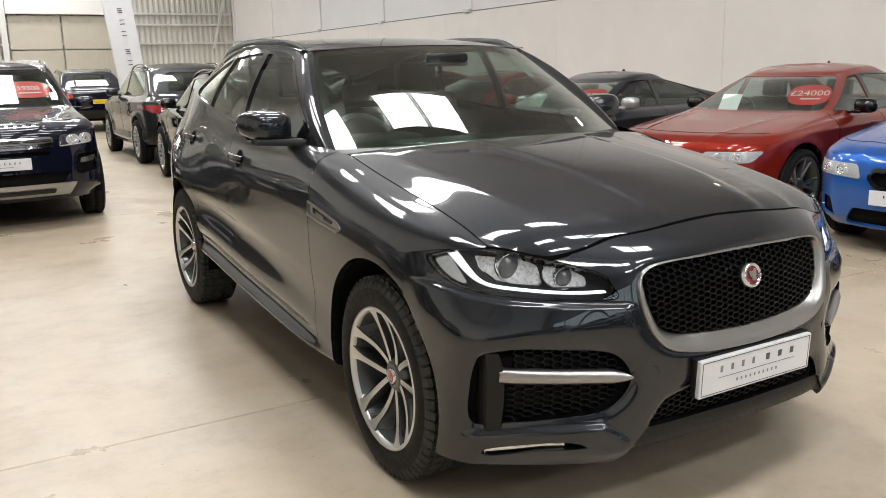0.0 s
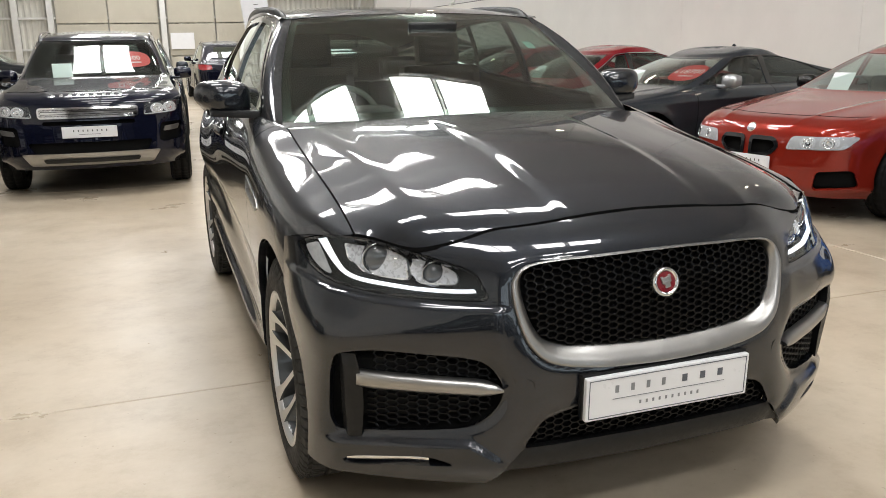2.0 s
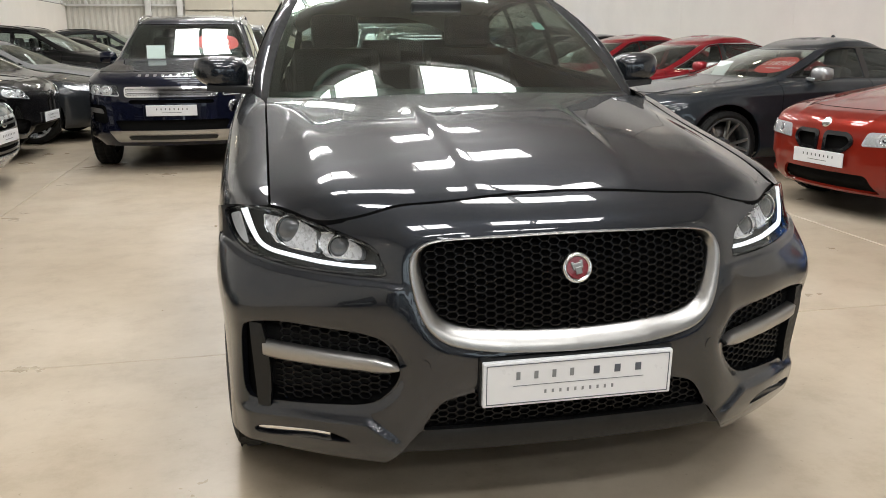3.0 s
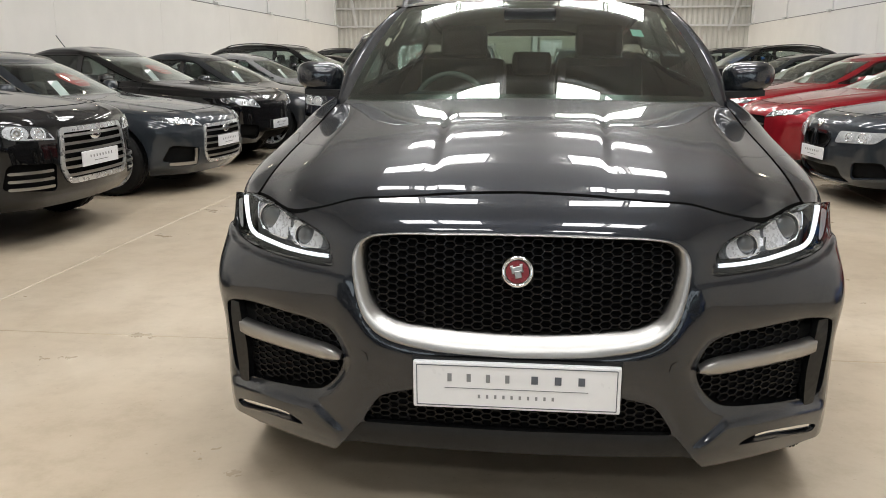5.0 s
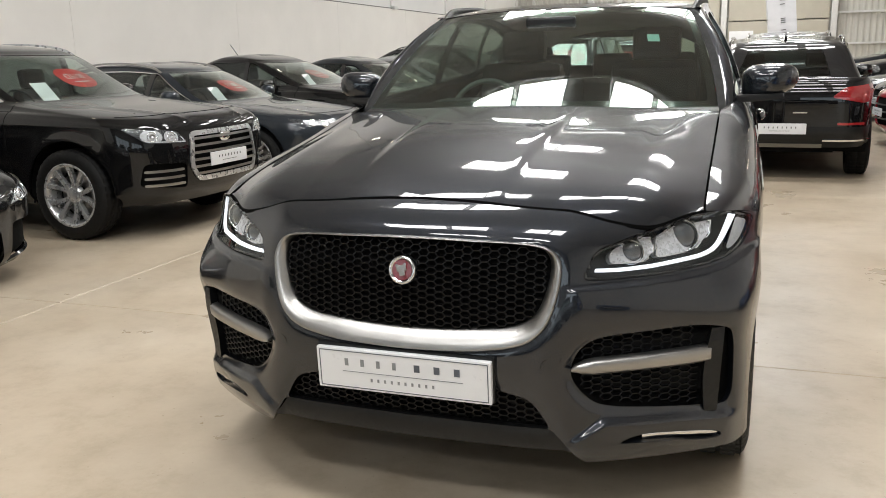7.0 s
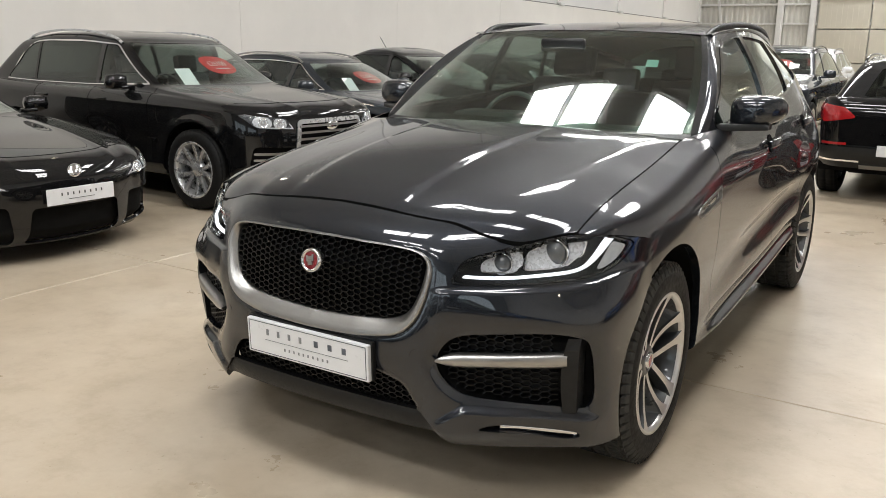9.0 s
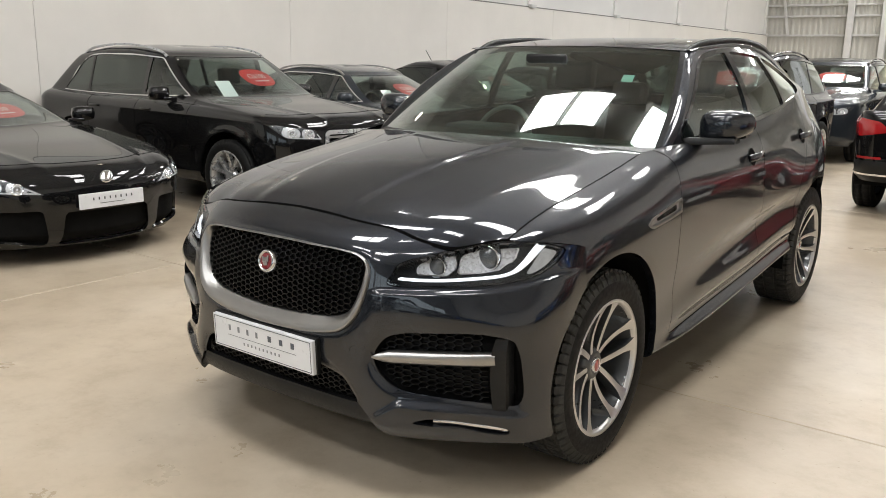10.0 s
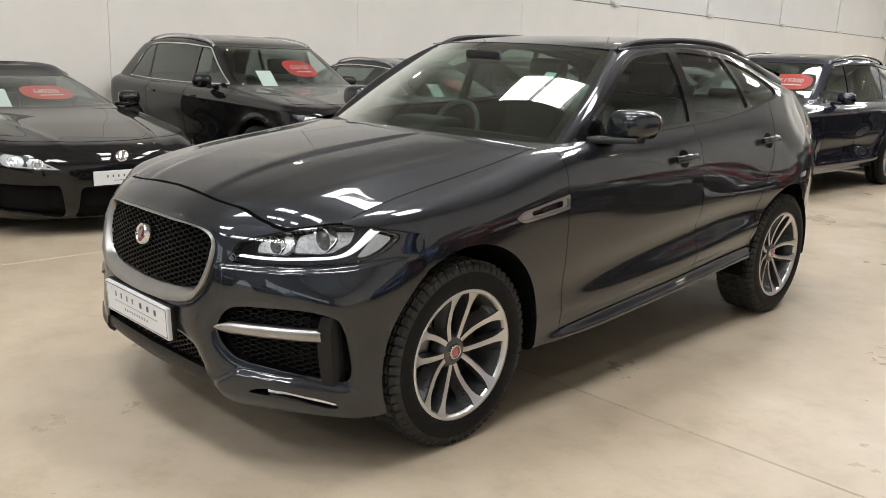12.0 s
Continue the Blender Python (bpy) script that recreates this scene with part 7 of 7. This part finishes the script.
# door mirrors
def door_mirror(sgn):
    n, m_ = 40, 24
    a = np.linspace(0, 2 * math.pi, n, endpoint=False)
    b = np.linspace(-math.pi / 2, math.pi / 2, m_)
    A, B = np.meshgrid(a, b, indexing="ij")
    pw = lambda v, e: np.sign(v) * np.abs(v) ** e
    x = 0.118 * pw(np.cos(B), 0.62) * pw(np.cos(A), 0.62)
    z = 0.074 * pw(np.cos(B), 0.62) * pw(np.sin(A), 0.68)
    y = 0.085 * pw(np.sin(B), 0.85)
    y = np.where(y > 0.045, 0.045 + (y - 0.045) * 0.15, y)
    z = z + 0.02 * (x / 0.112) * np.where(z < 0, 1, 0.1) * 1.0
    z = np.where(z < 0, z * (1.0 - 0.25 * np.clip(x / 0.112, 0, 1)), z)
    y = y + 0.045 * np.clip(x / 0.112, -0.2, 1) ** 2 * np.where(y < 0, 1, 0.6)
    p = np.stack([0.985 + x, 1.02 + y, 1.243 + z], -1)
    nn = grid_normals(np.concatenate([p, p[:1]], 0))[:-1]
    pts = p.reshape(-1, 3) * [sgn, 1, 1]
    f = grid_faces(n, m_, True)
    cap = mesh_object("door_mirror", pts, f if sgn < 0 else [q[::-1] for q in f], P_HERO, hero, "dark grey door mirror")
    low = []
    for t in np.linspace(0, 1, 12):
        w = 0.040 - 0.006 * t
        low.append([(0.845 + 0.20 * t, 0.90 + 0.10 * t - w, 1.160 + 0.008 * t), (0.845 + 0.20 * t, 0.90 + 0.10 * t + w, 1.160 + 0.008 * t), (0.845 + 0.20 * t, 0.90 + 0.10 * t + w * 1.1, 1.190 + 0.004 * t), (0.845 + 0.20 * t, 0.90 + 0.10 * t - w * 1.1, 1.190 + 0.004 * t)])
    b_ = np.array(low)
    b_ = np.concatenate([b_, b_[:, :1]], 1)
    f = grid_faces(12, 5) + [(55, 56, 57, 58)]
    mesh_object("mirror_base", b_.reshape(-1, 3) * [sgn, 1, 1], f, M_PLASTIC, cap, "black mirror foot")
    g = [(0.985 + 0.098 * math.copysign(abs(math.cos(t)) ** 0.6, math.cos(t)), 1.078, 1.240 + 0.060 * math.copysign(abs(math.sin(t)) ** 0.6, math.sin(t))) for t in np.arange(28) * 2 * math.pi / 28]
    mesh_object("mirror_glass", np.array(g) * [sgn, 1, 1], [tuple(range(28))], M_BRIGHT, cap, smooth=False)


door_mirror(1)
door_mirror(-1)


# wheels
def hero_wheel(x, y, phase):
    R, rr, hw = 0.380, 0.257, 0.1275
    sgn = 1 if x > 0 else -1
    if "hero" not in WHEEL_CACHE:
        pr = [(-hw * 0.80, rr - 0.012), (-hw * 0.97, rr + 0.03), (-hw, 0.325), (-hw * 0.93, R - 0.030), (-hw * 0.80, R - 0.008)]
        for c in (-0.50, -0.17, 0.17, 0.50):
            for s_ in (-0.050, -0.040, 0.040, 0.050):
                pr.append(((c + s_) * hw * 1.5, R - (0.008 if abs(s_) < 0.045 else 0.0)))
        pr += [(hw * 0.80, R - 0.007), (hw * 0.90, R - 0.020), (hw * 0.965, R - 0.042), (hw * 1.0, 0.320), (hw * 1.0, 0.300), (hw * 0.985, rr + 0.024), (hw * 0.94, rr + 0.010), (hw * 0.80, rr - 0.012)]
        n = 360
        p, f = lathe(pr, n)
        p = p.reshape(n, len(pr), 3)
        rad = np.hypot(p[..., 1], p[..., 2])
        shoulder = np.abs(p[..., 0]) > hw * 0.62
        ph = np.arange(n)[:, None]
        cut = ((ph % 6 == 0) & shoulder & (rad > R - 0.038)) | ((ph % 8 == 1) & ~shoulder & (rad > R - 0.004))
        k = np.where(cut, (rad - 0.014) / rad, 1.0)
        p[..., 1] *= k
        p[..., 2] *= k
        made = []

        def keep(nm, q, m, sm=True):
            o = mesh_object(nm, q[0], q[1], m, None, smooth=sm)
            made.append((nm, o.data))
            bpy.data.objects.remove(o)

        nv = len(pr)
        rub, trd = [], []
        for q in f:
            jj = q[0] % nv
            (trd if 3 <= jj < nv - 6 else rub).append(q)
        keep("wheel", (p.reshape(-1, 3), rub), M_RUBBER, True)
        keep("tread", (p.reshape(-1, 3), trd), M_TREAD, False)
        keep("rim", lathe([(hw * 0.90, rr + 0.013), (hw * 0.955, rr + 0.011), (hw * 0.96, rr + 0.002), (hw * 0.93, rr - 0.004), (hw * 0.82, rr - 0.010), (hw * 0.1, rr - 0.03), (-hw * 0.85, rr - 0.022)], 96), M_ALLOY)
        keep("rim_barrel", lathe([(hw * 0.80, rr - 0.0125), (hw * 0.1, rr - 0.034), (-hw * 0.85, rr - 0.026)], 64), M_ALLOY_GREY)
        keep("brake_disc", lathe([(0.005, 0.085), (0.005, 0.175), (-0.022, 0.175), (-0.022, 0.06)], 56), M_DISC)
        keep("hub", lathe([(hw * 0.50, 0.030), (hw * 0.55, 0.034), (hw * 0.55, 0.048), (hw * 0.46, 0.066), (hw * 0.30, 0.078), (hw * 0.1, 0.08)], 40), M_ALLOY_GREY)
        keep("hub_cap", lathe([(hw * 0.62, 0.0004), (hw * 0.61, 0.0225), (hw * 0.60, 0.0235), (hw * 0.45, 0.0235)], 36), M_CAP)
        keep("cap_ring", lathe([(hw * 0.60, 0.0237), (hw * 0.635, 0.0255), (hw * 0.60, 0.030), (hw * 0.45, 0.031)], 36), M_BRIGHT)
        # added black disc: puts in the shade seen between the spokes
        keep("dark_backing", lathe([(-0.045, 0.02), (-0.045, rr - 0.025)], 48), M_LINER)
        # one spoke: bright turned face, and grey flanks
        def spoke(ai, ao):
            face, flank = [], []
            for s_ in np.linspace(0, 1, 13):
                r = 0.034 + (rr + 0.001 - 0.034) * s_
                a = ai + (ao - ai) * s_**0.8
                w = 0.0095 + 0.0035 * s_ + 0.020 * max(0, (s_ - 0.72) / 0.28) ** 2
                x_ = hw * (0.50 + 0.44 * s_**1.9)
                c, t = np.array([0, math.cos(a), math.sin(a)]), np.array([0, -math.sin(a), math.cos(a)])
                ex = np.array([1.0, 0, 0])
                face.append([c * r + t * w * j + ex * (x_ + 0.0015 * (1 - j * j)) for j in (-1, 0, 1)])
                o_ = math.copysign(1, ai)
                wl, wr = (0.9, 2.9) if o_ > 0 else (2.9, 0.9)
                flank.append([c * r - t * w * wl + ex * (x_ - 0.055), c * r - t * w * 1.08 + ex * (x_ - 0.010), c * r - t * w + ex * x_, c * r + t * w + ex * x_, c * r + t * w * 1.08 + ex * (x_ - 0.010), c * r + t * w * wr + ex * (x_ - 0.055)])
            fp = np.array(face).reshape(-1, 3)
            kp = np.array(flank)
            f1 = grid_faces(13, 3)
            f2 = [q for q in grid_faces(13, 6) if (q[0] % 6) != 2]
            return (fp, f1), (kp.reshape(-1, 3), f2)

        for tag_, ai, ao in (("spoke_face", 27, 10.6), ("spoke_face", -27, -10.6)):
            a_, b_ = spoke(radians(ai), radians(ao))
            keep("spoke", a_, M_ALLOY, False)
            keep("spoke_flank", b_, M_ALLOY_GREY, False)
        keep("wheel_nut", lathe([(hw * 0.62, 0.0004), (hw * 0.62, 0.008), (hw * 0.59, 0.010), (hw * 0.3, 0.010)], 6), M_BRIGHT, False)
        keep("brake_caliper", ([(x_, y_, z_) for x_ in (-0.05, 0.03) for y_, z_ in ((0.10, 0.06), (0.185, 0.09), (0.20, 0.0), (0.185, -0.09), (0.10, -0.06))], [(0, 1, 2, 3, 4), (5, 6, 7, 8, 9)] + [(i, (i + 1) % 5, (i + 1) % 5 + 5, i + 5) for i in range(5)]), M_LINER, False)
        WHEEL_CACHE["hero"] = made
    made = WHEEL_CACHE["hero"]
    root = new("wheel", made[0][1])
    root.parent = hero
    root["label"] = "tyre on a twin-spoke alloy wheel"
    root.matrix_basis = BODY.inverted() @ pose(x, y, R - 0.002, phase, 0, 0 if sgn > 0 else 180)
    for nm, me in made[1:]:
        if nm in ("spoke", "spoke_flank", "wheel_nut"):
            for k in range(5):
                o = new(nm, me)
                o.parent = root
                o.matrix_basis = Matrix.Rotation(2 * math.pi * k / 5, 4, "X")
                if nm == "wheel_nut":
                    o.matrix_basis = Matrix.Rotation(2 * math.pi * (k + 0.5) / 5, 4, "X") @ Matrix.Translation((-0.02, 0.052, 0))
        else:
            o = new(nm, me)
            o.parent = root


M_CAP = surface("red hub cap", (0.55, 0.16, 0.15), 0.25, metal=0.4, vary=0.1, coat=0.6)
for x in (0.822, -0.822):
    for y, ph in ((0.0, 90), (AXLE, 70)):
        hero_wheel(x, y, ph)

# cabin
bm = bmesh.new()
add_box(bm, (0, 1.9, 0.42), (1.55, 3.4, 0.08))
add_box(bm, (0, -0.1, 0.62), (0.95, 0.9, 0.5))
add_box(bm, (0, 1.55, 0.30), (1.05, 4.2, 0.10))
part("floor_pan", bm, M_LINER, hero)
bm = bmesh.new()
add_box(bm, (0, 0.92, 1.06), (1.50, 0.50, 0.16), Matrix.Rotation(radians(-5), 4, "X"), 0.06)
add_box(bm, (0, 1.12, 0.92), (1.48, 0.18, 0.24), bevel=0.05)
add_box(bm, (-0.39, 1.05, 1.135), (0.38, 0.22, 0.08), bevel=0.035)
part("dashboard", bm, M_CLOTH, hero, "dark padded dashboard", True)
q, f = lathe([(0.015 * math.cos(a), 0.178 + 0.014 * math.sin(a)) for a in np.arange(0, 9) * 2 * math.pi / 8], 40)
sw = mesh_object("steering_wheel", q, f, M_CLOTH_GREY, hero)
sw.matrix_basis = pose(-0.39, 1.26, 1.085, 0, 0, 90) @ pose(0, 0, 0, 0, 24, 0)
q, f = lathe([(0.02, 0.001), (0.02, 0.06), (-0.03, 0.075)], 24)
mesh_object("steering_boss", q, f, M_CLOTH, sw)
for x, y in ((-0.39, 1.72), (0.39, 1.72), (-0.42, 2.62), (0.0, 2.66), (0.42, 2.62)):
    o = new("seat", seat_mesh())
    o.parent = hero
    o.matrix_basis = pose(x, y, 0.62 if y < 2 else 0.58) @ Matrix.Diagonal((1.0, 1.0, 0.98 if y < 2 else 0.84, 1))
    if y < 2:
        for s in (-1, 1):
            box_part("headrest_post", (x + 0.05 * s, y + 0.385, 1.325), (0.008, 0.008, 0.09), M_BRIGHT, hero)
box_part("rear_shelf", (0, 3.2, 1.08), (1.3, 0.5, 0.03), M_LINER, hero)
box_part("rear_mirror", (0, 1.07, 1.52), (0.24, 0.03, 0.065), M_PLASTIC, hero, 0.015, smooth=True)
head = np.stack([RX(RYY) * rs * 0.97, RYY, roof[..., 2] - 0.03], -1)
mesh_object("headlining", head.reshape(-1, 3), [q[::-1] for q in grid_faces(49, 70)], M_CLOTH_GREY, hero)

perm = [screen_point(np.array(s), np.array(t)) - [0, -0.008, 0.012] for s, t in ((0.66, 0.625), (0.735, 0.625), (0.735, 0.70), (0.66, 0.70))]
mesh_object("screen_permit", np.array(perm), [(0, 1, 2, 3)], surface("pale green permit", (0.45, 0.72, 0.68), 0.6, vary=0.05), hero, "small pale green permit behind the screen", smooth=False)
